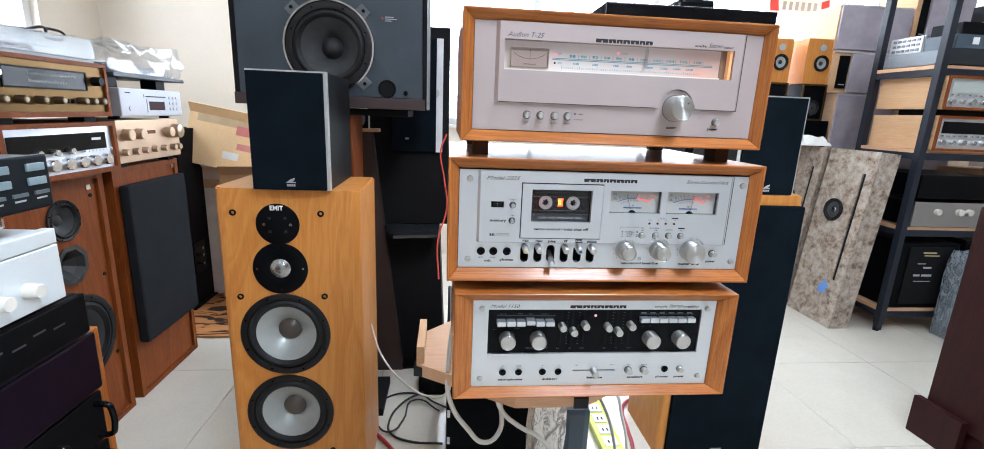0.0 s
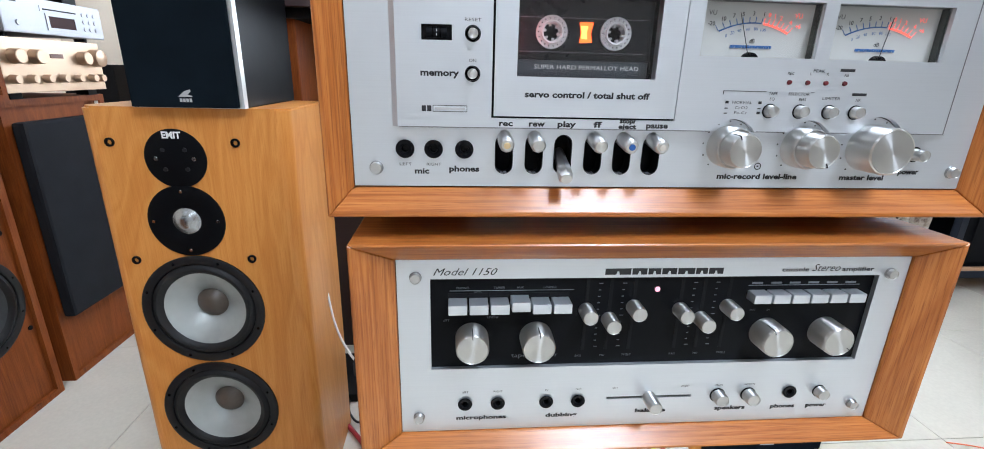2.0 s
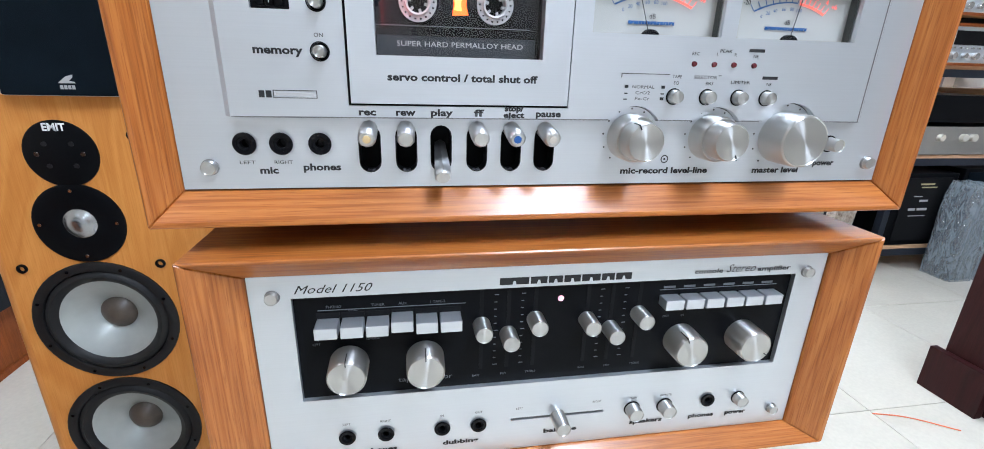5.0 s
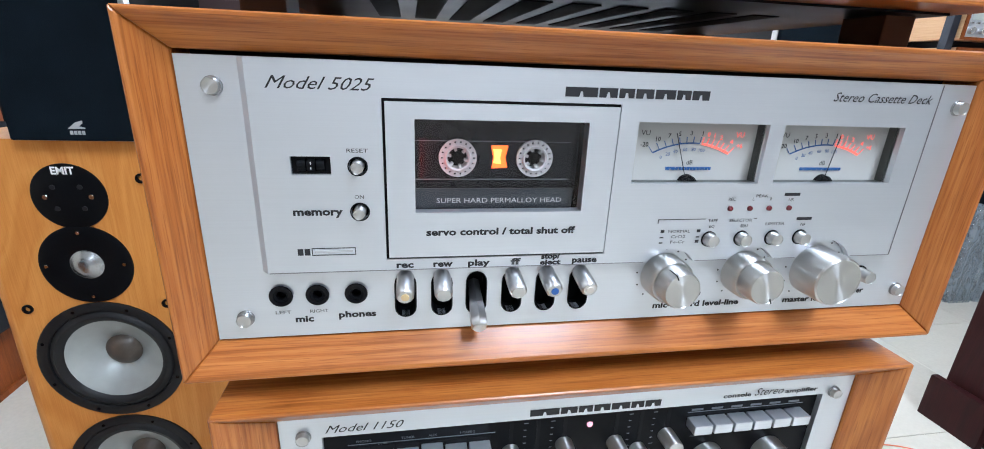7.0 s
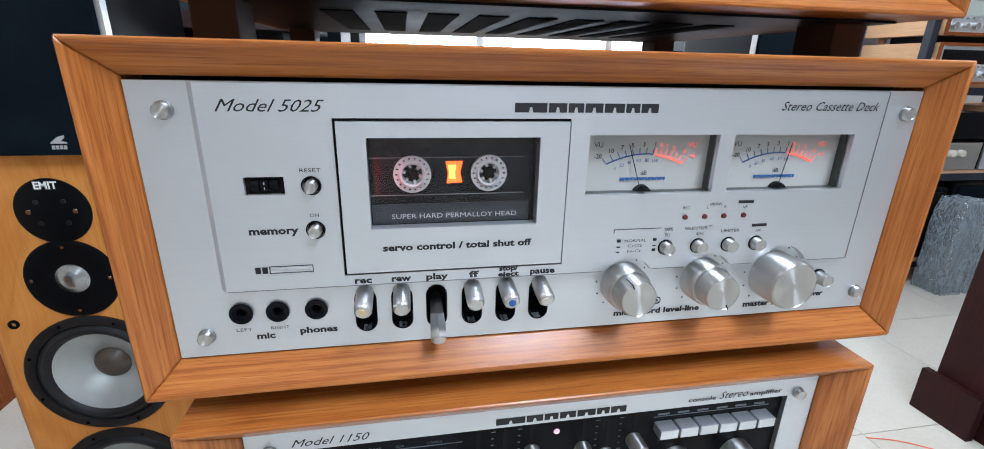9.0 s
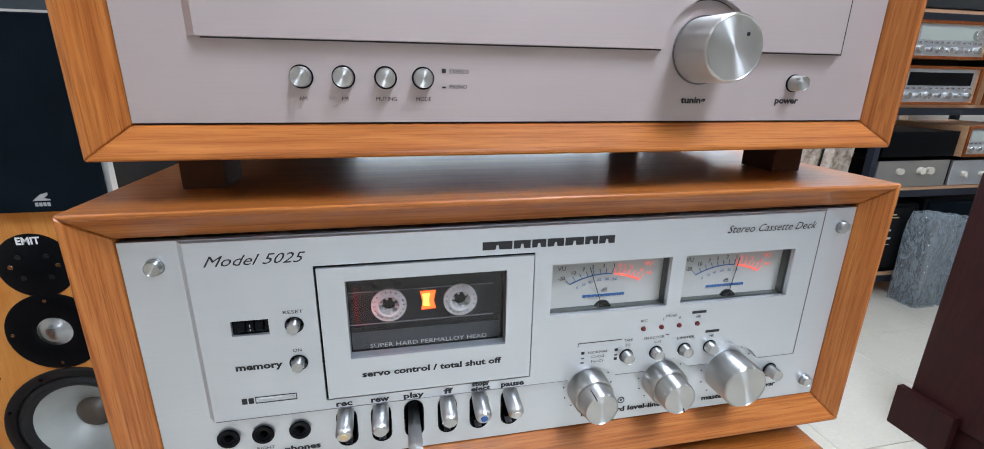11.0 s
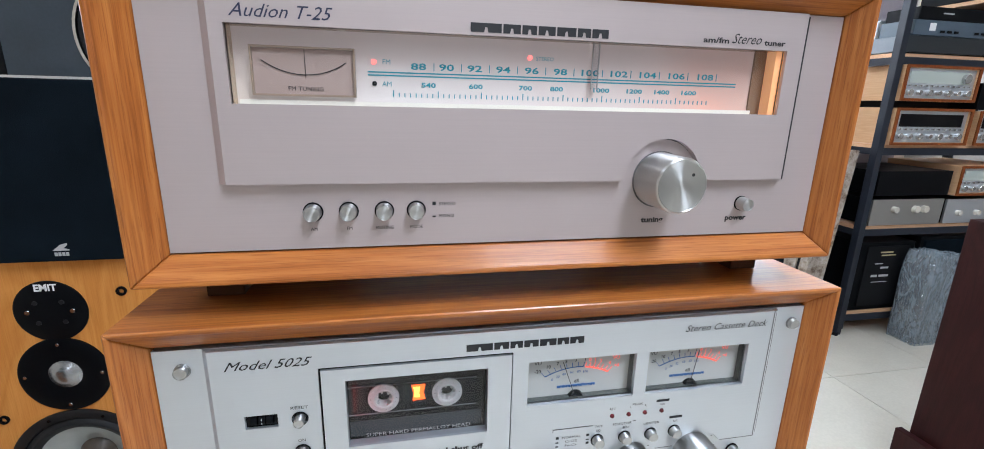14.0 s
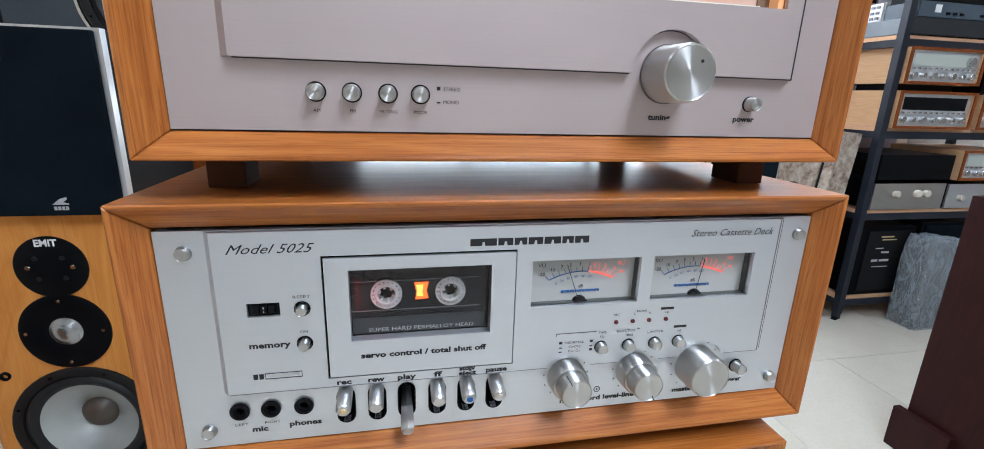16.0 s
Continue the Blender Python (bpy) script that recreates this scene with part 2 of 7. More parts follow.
def part(name, bm, material, parent=None, label="", smooth=False):
    bmesh.ops.recalc_face_normals(bm, faces=bm.faces)
    if ORIGIN.length:
        bmesh.ops.translate(bm, verts=bm.verts, vec=-ORIGIN)
    me = bpy.data.meshes.new(name)
    bm.to_mesh(me)
    bm.free()
    if smooth:
        me.polygons.foreach_set("use_smooth", [True] * len(me.polygons))
        me.set_sharp_from_angle(angle=radians(38))
    me.materials.append(material)
    o = new(name, me)
    if parent:
        o.parent = parent
    if label:
        tagged(o, label)
    return o


def setting(name, bm, material, label, category, kind="structure"):
    global ORIGIN
    ORIGIN = Vector((0, 0, 0))
    return tagged(part(name, bm, material), label, category, "", kind)


def hull(bm, pts):
    vs = [bm.verts.new(p) for p in pts]
    bmesh.ops.convex_hull(bm, input=vs)
    return bm


def box(x0, x1, y0, y1, z0, z1, bevel=0.0, bm=None, seg=2):
    out = bm or bmesh.new()
    b = bmesh.new() if bm else out
    c = bmesh.ops.create_cube(b, size=1)["verts"]
    bmesh.ops.scale(b, vec=(x1 - x0, y1 - y0, z1 - z0), verts=c)
    bmesh.ops.translate(b, vec=((x0 + x1) / 2, (y0 + y1) / 2, (z0 + z1) / 2), verts=c)
    if bevel:
        bmesh.ops.bevel(b, geom=b.edges[:], offset=bevel, segments=seg, affect="EDGES", profile=0.6)
    if bm:
        merge(bm, b)
    return out


def pane_of(x0, x1, y0, y1, z0, z1):
    """A glass pane without its far side, so that a ray crosses one surface."""
    b = box(x0, x1, y0, y1, z0, z1)
    bmesh.ops.delete(b, geom=[f for f in b.faces if f.calc_center_median().y > y1 - 1e-6], context="FACES")
    return b


def merge(bm, other):
    me = bpy.data.meshes.new("tmp")
    other.to_mesh(me)
    other.free()
    bm.from_mesh(me)
    bpy.data.meshes.remove(me)
    return bm


def lathe(profile, seg=32, m=None, bm=None):
    """Profile rows (radius, along): turned round local y, which points away from the viewer of a front. Closed where radius is 0."""
    b = bmesh.new()
    rings = []
    for r, a in profile:
        if r <= 1e-6:
            rings.append([b.verts.new((0, a, 0))])
        else:
            rings.append([b.verts.new((r * math.cos(2 * math.pi * i / seg), a, r * math.sin(2 * math.pi * i / seg))) for i in range(seg)])
    for p, q in zip(rings, rings[1:]):
        for i in range(seg):
            j = (i + 1) % seg
            if len(p) == 1 and len(q) == 1:
                continue
            if len(p) == 1:
                b.faces.new((p[0], q[i], q[j]))
            elif len(q) == 1:
                b.faces.new((p[i], p[j], q[0]))
            else:
                b.faces.new((p[i], p[j], q[j], q[i]))
    if m is not None:
        bmesh.ops.transform(b, matrix=m, verts=b.verts)
    if bm:
        return merge(bm, b)
    return b


def disc(x, y, z, r, depth, seg=24, bm=None, edge=0.0):
    """A short round bar on a front at y, standing out by depth."""
    e = edge or min(r, depth) * 0.12
    return lathe([(0, -depth), (r - e, -depth), (r, -depth + e), (r, 0), (0, 0)], seg, pose(x, y, z), bm)


def prism(outline, y0, y1, bm=None):
    """An outline of (x, z) pushed from y0 to y1."""
    b = bm or bmesh.new()
    f = [b.verts.new((x, y0, z)) for x, z in outline]
    k = [b.verts.new((x, y1, z)) for x, z in outline]
    b.faces.new(f)
    b.faces.new(list(reversed(k)))
    n = len(f)
    for i in range(n):
        b.faces.new((f[i], k[i], k[(i + 1) % n], f[(i + 1) % n]))
    return b


def sheet(outer, holes, y0, y1, widen=0.0):
    """A plate with openings: front at y0, back at y1. widen: the flare of its left and right sides towards the back."""
    b = bmesh.new()
    xs = [p[0] for p in outer]
    lo, hi = min(xs), max(xs)
    for n, loop in enumerate([outer, *holes]):
        f = [b.verts.new((x, y0, z)) for x, z in loop]
        back = []
        for x, z in loop:
            w = 0.0
            if n == 0:
                w = -widen if abs(x - lo) < 1e-5 else widen if abs(x - hi) < 1e-5 else 0.0
            back.append(b.verts.new((x + w, y1, z)))
        for i in range(len(f)):
            j = (i + 1) % len(f)
            b.faces.new((f[i], back[i], back[j], f[j]))
    fill(b, [outer, *holes], y0)
    bmesh.ops.remove_doubles(b, verts=b.verts, dist=1e-6)
    return b


def inside(p, loop):
    hit = False
    for (ax, az), (bx, bz) in zip(loop, loop[1:] + loop[:1]):
        if (az > p[1]) != (bz > p[1]) and p[0] < (bx - ax) * (p[1] - az) / (bz - az) + ax:
            hit = not hit
    return hit


def fill(b, loops, y):
    """Triangles of the first loop less the others, in the plane y."""
    pts, edges = [], []
    for loop in loops:
        n = len(pts)
        pts += [Vector(p) * 100 for p in loop]
        edges += [(n + i, n + (i + 1) % len(loop)) for i in range(len(loop))]
    vs, _, faces, *_ = delaunay_2d_cdt(pts, edges, [], 0, 1e-6)
    made = [b.verts.new((v.x / 100, y, v.y / 100)) for v in vs]
    for f in faces:
        c = (sum(vs[i].x for i in f) / 300, sum(vs[i].y for i in f) / 300)
        if inside(c, loops[0]) and not any(inside(c, h) for h in loops[1:]):
            b.faces.new([made[i] for i in f])


def rect(x0, x1, z0, z1):
    return [(x0, z0), (x1, z0), (x1, z1), (x0, z1)]


def pill(x, z0, z1, r, n=8):
    top = [(x + r * math.cos(math.pi * i / n), z1 - r + r * math.sin(math.pi * i / n)) for i in range(n + 1)]
    low = [(x - r * math.cos(math.pi * i / n), z0 + r - r * math.sin(math.pi * i / n)) for i in range(n + 1)]
    return top + low


def ring_outline(x, z, r, n=20):
    return [(x + r * math.cos(2 * math.pi * i / n), z + r * math.sin(2 * math.pi * i / n)) for i in range(n)]


def words(name, text, x, z, size, y, material, parent, width=None, shear=0.0, align="LEFT", m=None, label="", bold=0.0):
    """Lettering in the built-in font, lying on a front at y. x, z: its baseline; width: stretched to it."""
    cu = bpy.data.curves.new(name, "FONT")
    cu.body, cu.size, cu.shear, cu.align_x, cu.resolution_u, cu.offset = text, size, shear, align, 2, bold
    ob = bpy.data.objects.new("tmp", cu)
    scene.collection.objects.link(ob)
    me = bpy.data.meshes.new_from_object(ob.evaluated_get(bpy.context.evaluated_depsgraph_get()))
    bpy.data.objects.remove(ob)
    xs = [v.co.x for v in me.vertices] or [0, 1]
    sx = width / (max(xs) - min(xs)) if width else 1.0
    t = (m or Matrix()) @ pose(x, y, z, 90) @ Matrix.Diagonal((sx, 1, 1, 1))
    me.transform(Matrix.Translation(-ORIGIN) @ t)
    me.materials.clear()
    me.materials.append(material)
    o = new(name, me)
    o.parent = parent
    if label:
        tagged(o, label)
    return o


def tube(name, pts, r, material, parent=None, res=6):
    """A bent wire through points."""
    cu = bpy.data.curves.new(name, "CURVE")
    cu.dimensions, cu.bevel_depth, cu.bevel_resolution, cu.resolution_u, cu.use_fill_caps = "3D", r, 2, res, True
    s = cu.splines.new("BEZIER")
    s.bezier_points.add(len(pts) - 1)
    for bp, p in zip(s.bezier_points, pts):
        bp.co = Vector(p) - ORIGIN
        bp.handle_left_type = bp.handle_right_type = "AUTO"
    ob = bpy.data.objects.new("tmp", cu)
    scene.collection.objects.link(ob)
    me = bpy.data.meshes.new_from_object(ob.evaluated_get(bpy.context.evaluated_depsgraph_get()))
    bpy.data.objects.remove(ob)
    me.polygons.foreach_set("use_smooth", [True] * len(me.polygons))
    me.materials.clear()
    me.materials.append(material)
    o = new(name, me)
    if parent:
        o.parent = parent
    return o

# ---- the room ----
X0, X1, Y0, Y1, ZC = ROOM_X0, ROOM_X1, ROOM_Y0, ROOM_Y1, ROOM_Z
# unseen walls that close the room, toned for what the metal fronts reflect
setting("wall_south", box(X0 - 0.15, X1 + 0.15, Y0 - 0.15, Y0, 0, ZC), WALL_DIM, "unseen plaster wall, its tone set to steer reflected light", "wall")
setting("wall_east", box(X1, X1 + 0.15, Y0, Y1 + 0.15, 0, ZC), WALL_EAST, "unseen plaster wall, its tone set to steer reflected light", "wall")
WIN_W = (2.0, 3.28, 1.46, 2.6)
west = bmesh.new()
for a in ((Y0, WIN_W[0], 0, ZC), (WIN_W[1], Y1 + 0.15, 0, ZC), (WIN_W[0], WIN_W[1], 0, WIN_W[2]), (WIN_W[0], WIN_W[1], WIN_W[3], ZC)):
    box(X0 - 0.15, X0, *a, bm=west)
setting("wall_west", west, PLASTER, "cream painted wall with a window opening", "wall")
WIN_N = (-0.3, 4.45, 1.05, 2.65)
north = bmesh.new()
for a, b, c, d in ((X0, WIN_N[0], 0, ZC), (WIN_N[1], X1, 0, ZC), (WIN_N[0], WIN_N[1], 0, WIN_N[2]), (WIN_N[0], WIN_N[1], WIN_N[3], ZC)):
    box(a, b, Y1, Y1 + 0.15, c, d, bm=north)
setting("wall_north", north, PLASTER, "cream painted wall with a wide shop window", "wall")
setting("ceiling", box(X0 - 0.15, X1 + 0.15, Y0 - 0.15, Y1 + 0.15, ZC, ZC + 0.12), CEIL, "plain white ceiling", "ceiling")
setting("subfloor", box(X0 - 0.15, X1 + 0.15, Y0 - 0.15, Y1 + 0.15, -0.12, -0.010), plain("grey_grout", (0.42, 0.39, 0.34), 0.85), "grey grout bed under the floor tiles", "floor")


def window_unit(name, m, w, h, mullions, label):
    global ORIGIN
    o = local_thing(name, m, label, "window")
    tagged(o, kind="structure")
    f = bmesh.new()
    for a in ((0, w, 0, 0.05), (0, w, h - 0.05, h)):
        box(a[0], a[1], 0.04, 0.1, a[2], a[3], 0.004, bm=f)
    for i in range(mullions + 2):
        cx = 0.025 + (w - 0.05) * i / (mullions + 1)
        box(cx - 0.025, cx + 0.025, 0.045, 0.095, 0.05, h - 0.05, 0.004, bm=f)
    part("window_frame", f, plain(name + "_frame_paint", (0.72, 0.72, 0.72), 0.4, 0.3), o)
    for i in range(mullions + 1):
        a = 0.05 + (w - 0.05) * i / (mullions + 1)
        p = part("pane", pane_of(a + 0.002, a + (w - 0.05) / (mullions + 1) - 0.052, 0.066, 0.072, 0.052, h - 0.052), GLASS, o)
        p.visible_shadow = False
    part("window_sill", box(-0.03, w + 0.03, -0.04, 0.04, -0.025, 0.0, 0.006), CEIL, o)
    return o


win_north = window_unit("window_1", pose(WIN_N[0], Y1, WIN_N[2]), WIN_N[1] - WIN_N[0], WIN_N[3] - WIN_N[2], 4, "wide bright shop window with thin grey frames")
win_west = window_unit("window_2", pose(X0, WIN_W[0], WIN_W[2], 0, 0, 90), WIN_W[1] - WIN_W[0], WIN_W[3] - WIN_W[2], 1, "bright side window with a thin grey frame")
setting("backdrop", box(-2.5, 7.5, Y1 + 0.9, Y1 + 0.92, -0.5, 4.0), DAYLIGHT, "blown-out daylight outside the shop window", "backdrop")
setting("backdrop_side", box(X0 - 0.92, X0 - 0.9, 0.8, 4.6, -0.5, 4.0), DAYLIGHT, "blown-out daylight outside the side window", "backdrop")

# ceiling fittings above the walkway
for lx, ly, _ in FITTINGS:
    o = thing("ceiling_light", (lx, ly, ZC), "white square-ended fluorescent panel fixed to the ceiling", "ceiling light", "ceiling lights")
    part("housing", box(lx - 0.30, lx + 0.30, ly - 0.60, ly + 0.60, ZC - 0.06, ZC, 0.008), CEIL, o)

# ---- the three wooden-cased units ----
def wood_case(o, x0, x1, z0, z1, yf, px0, px1, pz0, pz1, depth, dip=0.012, flat=0.0035):
    """A mitred case whose front edges slope in towards the plate."""
    yb, yi = yf + depth, yf + dip

    def board(name, material, a, b):
        # a: outer line, b: inner line, each as two (x, z) ends
        bm = bmesh.new()
        pts = []
        for (ox, oz), (ix, iz) in zip(a, b):
            t = flat / max(0.001, math.hypot(ix - ox, iz - oz))
            pts.append([(ox, yf, oz), (ox + (ix - ox) * t, yf, oz + (iz - oz) * t), (ix, yi, iz), (ix, yb, iz), (ox, yb, oz)])
        v = [[bm.verts.new(p) for p in row] for row in pts]
        bm.faces.new(v[0])
        bm.faces.new(list(reversed(v[1])))
        for i in range(5):
            j = (i + 1) % 5
            bm.faces.new((v[0][i], v[0][j], v[1][j], v[1][i]))
        bmesh.ops.bevel(bm, geom=[e for e in bm.edges], offset=0.0007, segments=1, affect="EDGES")
        part(name, bm, material, o)

    O = {"bl": (x0, z0), "br": (x1, z0), "tl": (x0, z1), "tr": (x1, z1)}
    I = {"bl": (px0, pz0), "br": (px1, pz0), "tl": (px0, pz1), "tr": (px1, pz1)}
    for name, mt, p, q in (("top_board", OAK_X, "tl", "tr"), ("bottom_board", OAK_X, "bl", "br"), ("side_board", OAK_Z, "bl", "tl"), ("side_board", OAK_Z, "br", "tr")):
        board(name, mt, (O[p], O[q]), (I[p], I[q]))
    part("back_panel", box(px0 + 0.001, px1 - 0.001, yb - 0.012, yb - 0.004, pz0 + 0.001, pz1 - 0.001), BLACK_MATT, o)


def knob(name, x, y, z, r, depth, parent, skirt=0.0, material=None, mark=None, seg=40):
    """A turned knob on a front at y; its own origin sits on its axis."""
    bm = lathe([(0, -depth), (r * 0.90, -depth), (r * 0.93, -depth - 0.0004), (r * 0.985, -depth + 0.0006), (r, -depth + 0.002), (r * 1.02, -0.002), (r * 1.02, 0), (0, 0)], seg)
    me = bpy.data.meshes.new(name)
    bmesh.ops.recalc_face_normals(bm, faces=bm.faces)
    bm.to_mesh(me)
    bm.free()
    me.polygons.foreach_set("use_smooth", [True] * len(me.polygons))
    me.set_sharp_from_angle(angle=radians(30))
    me.materials.append(material or KNOB)
    o = new(name, me)
    o.parent = parent
    o.location = Vector((x, y, z)) - ORIGIN
    if mark is not None:
        ang = radians(mark)
        b = box(-0.0003, 0.0003, -depth - 0.0004, -depth + 0.009, r * 0.72, r * 1.015)
        bmesh.ops.rotate(b, cent=(0, 0, 0), matrix=Matrix.Rotation(-ang, 3, "Y"), verts=b.verts)
        q = bpy.data.meshes.new("pointer")
        b.to_mesh(q)
        b.free()
        q.materials.append(INK)
        p = new("pointer", q)
        p.parent = o
    return o


plain_rim = plain("dull_washer", (0.30, 0.30, 0.30), 0.45, 0.9)


def screw(x, y, z, parent, r=0.0037):
    part("screw_washer", lathe([(r * 0.9, -0.0012), (r * 1.12, -0.0010), (r * 1.16, 0.0)], 24, pose(x, y, z)), plain_rim, parent, smooth=True)
    knob("screw", x, y, z, r, 0.0034, parent, seg=20)


def jack(x, y, z, parent, r=0.0058):
    bm = lathe([(r, -0.0008), (r * 0.95, -0.0014), (r * 0.62, -0.0012), (r * 0.58, 0.004), (0, 0.004)], 24, pose(x, y, z))
    part("socket", bm, BLACK_GLOSS, parent, smooth=True)
    bm = lathe([(r * 0.60, -0.0008), (r * 0.42, -0.0006), (r * 0.40, 0.003)], 24, pose(x, y, z))
    part("socket_ring", bm, BLACK, parent, smooth=True)


def maker_mark(x0, x1, z, h, y, parent, material=None):
    """The maker's mark as seven plain heavy blocks, each with one notch."""
    n = (1.75, 1.0, 0.85, 1.0, 1.15, 0.8, 1.0)
    s, x = (x1 - x0) / (sum(n) + 0.6), x0
    for i, w in enumerate(n):
        a, c = x, x + w * s
        m = a + (c - a) * 0.5
        bm = prism([(a, z), (m - 0.12 * s, z), (m - 0.06 * s, z + h * 0.5), (m + 0.06 * s, z + h * 0.5), (m + 0.12 * s, z), (c, z), (c, z + h * 0.9), (a, z + h * 0.9)], y - 0.0003, y)
        part("mark_block", bm, material or INK, parent)
        x += (w + 0.10) * s


def bars(name, x0, x1, z, h, y, material, parent):
    part(name, box(x0, x1, y - 0.0003, y, z, z + h), material, parent)


# ---------------- cassette deck ----------------
deck = thing("cassette_deck", (0.224, 0.633, 0.921), "silver cassette deck in a honey oak case, tape window lit orange", "cassette deck")
DY, DP = 0.633, 0.6285
wood_case(deck, 0.002, 0.4435, 0.921, 1.0925, 0.6215, 0.0165, 0.4285, 0.9375, 1.0775, 0.31)
part("inner_shadow_gap", box(0.0167, 0.4283, 0.652, 0.655, 0.9377, 1.0773), BLACK_MATT, deck)
LEVERS = (0.1105, 0.1295, 0.1480, 0.1675, 0.1865, 0.2055)
plate_holes = [pill(x, 0.947, 0.9715, 0.0054) for x in LEVERS] + [ring_outline(x, 0.962, 0.0052, 18) for x in (0.049, 0.0665, 0.0855)]
dplate = part("faceplate", sheet(rect(0.0172, 0.4278, 0.9385, 1.0755), plate_holes + [rect(0.06, 0.39, 0.99, 1.065)], DY, DY + 0.006), SILVER, deck, "brushed silver faceplate")
K1, K2, K3 = 0.2555, 0.3060, 0.3540
ZK = 0.9660


def notch(x, z0, r, n=10, zc=None):
    """The arc by which a panel's lower edge clears a knob, left to right."""
    a = math.asin(max(-1, min(1, (z0 - zc) / r)))
    return [(x - r * math.cos(a + (math.pi - 2 * a) * i / n), zc + r * math.sin(a + (math.pi - 2 * a) * i / n)) for i in range(n + 1)]


PZ = 0.9758
outline = [(0.0455, PZ)]
for kx, kr in ((K1, 0.0175), (K2, 0.0175), (K3, 0.0205)):
    outline += notch(kx, PZ, kr, 12, ZK)
outline += [(0.4015, PZ), (0.4015, 1.0752), (0.0455, 1.0752)]
M1, M2 = (0.2265, 0.3000, 1.0205, 1.0520), (0.3090, 0.3840, 1.0205, 1.0520)
WINDOW = (0.1162, 0.2005, 1.0062, 1.0512)
DOOR = (0.1030, 0.2155, 0.9830, 1.0588)
panel_holes = [rect(*M1), rect(*M2), rect(DOOR[0] - 0.0014, DOOR[1] + 0.0008, DOOR[2] - 0.0012, DOOR[3] + 0.0014), rect(0.0605, 0.0780, 1.0250, 1.0335)]
panel_holes += [ring_outline(x, z, 0.0040, 16) for x, z in ((0.0900, 1.0290), (0.0900, 1.0070), (0.2770, 0.9890), (0.2970, 0.9890), (0.3165, 0.9890), (0.3345, 0.9890))]
part("upper_panel", sheet(outline, panel_holes, DP, DY - 0.0003, 0.0035), SILVER, deck, "raised silver control panel")
# black sheet added behind the panel to draw the shade along its edges
part("panel_gap", sheet([(x + (0.0042 if x > 0.385 else 0.0006), z - 0.0006) for x, z in outline], panel_holes, DY - 0.0006, DY - 0.0003, 0.0), INK, deck)
part("recess_backing", box(0.058, 0.392, DY + 0.0155, DY + 0.0165, 0.945, 1.068), BLACK_MATT, deck)
for x in (0.031, 0.4195):
    for z in (0.950, 1.0630):
        screw(x, DY, z, deck)
for x in (0.049, 0.0665, 0.0855):
    jack(x, DY - 0.0004, 0.962, deck)
# transport levers
for i, x in enumerate(LEVERS):
    part("lever_slot", sheet(pill(x, 0.9467, 0.9718, 0.0057), [pill(x, 0.947, 0.9715, 0.0053)], DY - 0.0008, DY + 0.010), BLACK, deck)
    down = i == 2
    turn = pose(x, DY + 0.002, 0.9545, 24) if down else pose(x, DY + 0.002, 0.9699, 9)
    tip = 0.0190 if down else 0.0192
    flats = turn @ Matrix.Rotation(radians(30 if down else 22.5), 4, "Y")
    lev = part("lever", lathe([(0.0036, -tip), (0.0046, 0.0012 - tip), (0.0047, 0.006 - tip), (0.0040 if down else 0.0046, 0.0), (0.0034 if down else 0.0045, 0.012), (0, 0.012)], 6 if down else 10, flats), LEVER, deck, smooth=True)
    part("lever_end", lathe([(0, -tip - 0.0003), (0.0034, -tip - 0.0003), (0.0037, 0.0001 - tip)], 24, turn), KNOB, lev)
    cap = {0: (0.62, 0.46, 0.24), 4: (0.02, 0.10, 0.36), 5: (0.55, 0.50, 0.44)}.get(i)
    if cap:
        part("lever_cap", lathe([(0, -tip - 0.0008), (0.0019, -tip - 0.0008), (0.0021, -tip - 0.0002)], 16, turn), plain("lever_cap_paint", cap, 0.4), lev)
TXT = deck
for x, s, w in zip(LEVERS, ("rec", "rew", "play", "ff", "pause", ""), (0.0085, 0.0100, 0.0115, 0.0055, 0.0, 0)):
    if s and s != "pause":
        words("lettering", s, x, 0.9772, 0.0048, DP - 0.0002, INK, TXT, w, 0, "CENTER", bold=0.00019)
words("lettering", "stop/", LEVERS[4], 0.9800, 0.0040, DP - 0.0002, INK, TXT, 0.0105, 0, "CENTER", bold=0.00019)
words("lettering", "eject", LEVERS[4], 0.9766, 0.0040, DP - 0.0002, INK, TXT, 0.0115, 0, "CENTER", bold=0.00019)
words("lettering", "pause", LEVERS[5], 0.9772, 0.0048, DP - 0.0002, INK, TXT, 0.0140, 0, "CENTER", bold=0.00019)
words("lettering", "LEFT", 0.049, 0.9515, 0.0026, DY - 0.0002, INK, TXT, 0.0075, 0, "CENTER")
words("lettering", "RIGHT", 0.0665, 0.9515, 0.0026, DY - 0.0002, INK, TXT, 0.0090, 0, "CENTER")
words("lettering", "mic", 0.0590, 0.9465, 0.0050, DY - 0.0002, INK, TXT, 0.0090, 0, "CENTER", bold=0.00019)
words("lettering", "phones", 0.0855, 0.9480, 0.0050, DY - 0.0002, INK, TXT, 0.0190, 0, "CENTER", bold=0.00019)
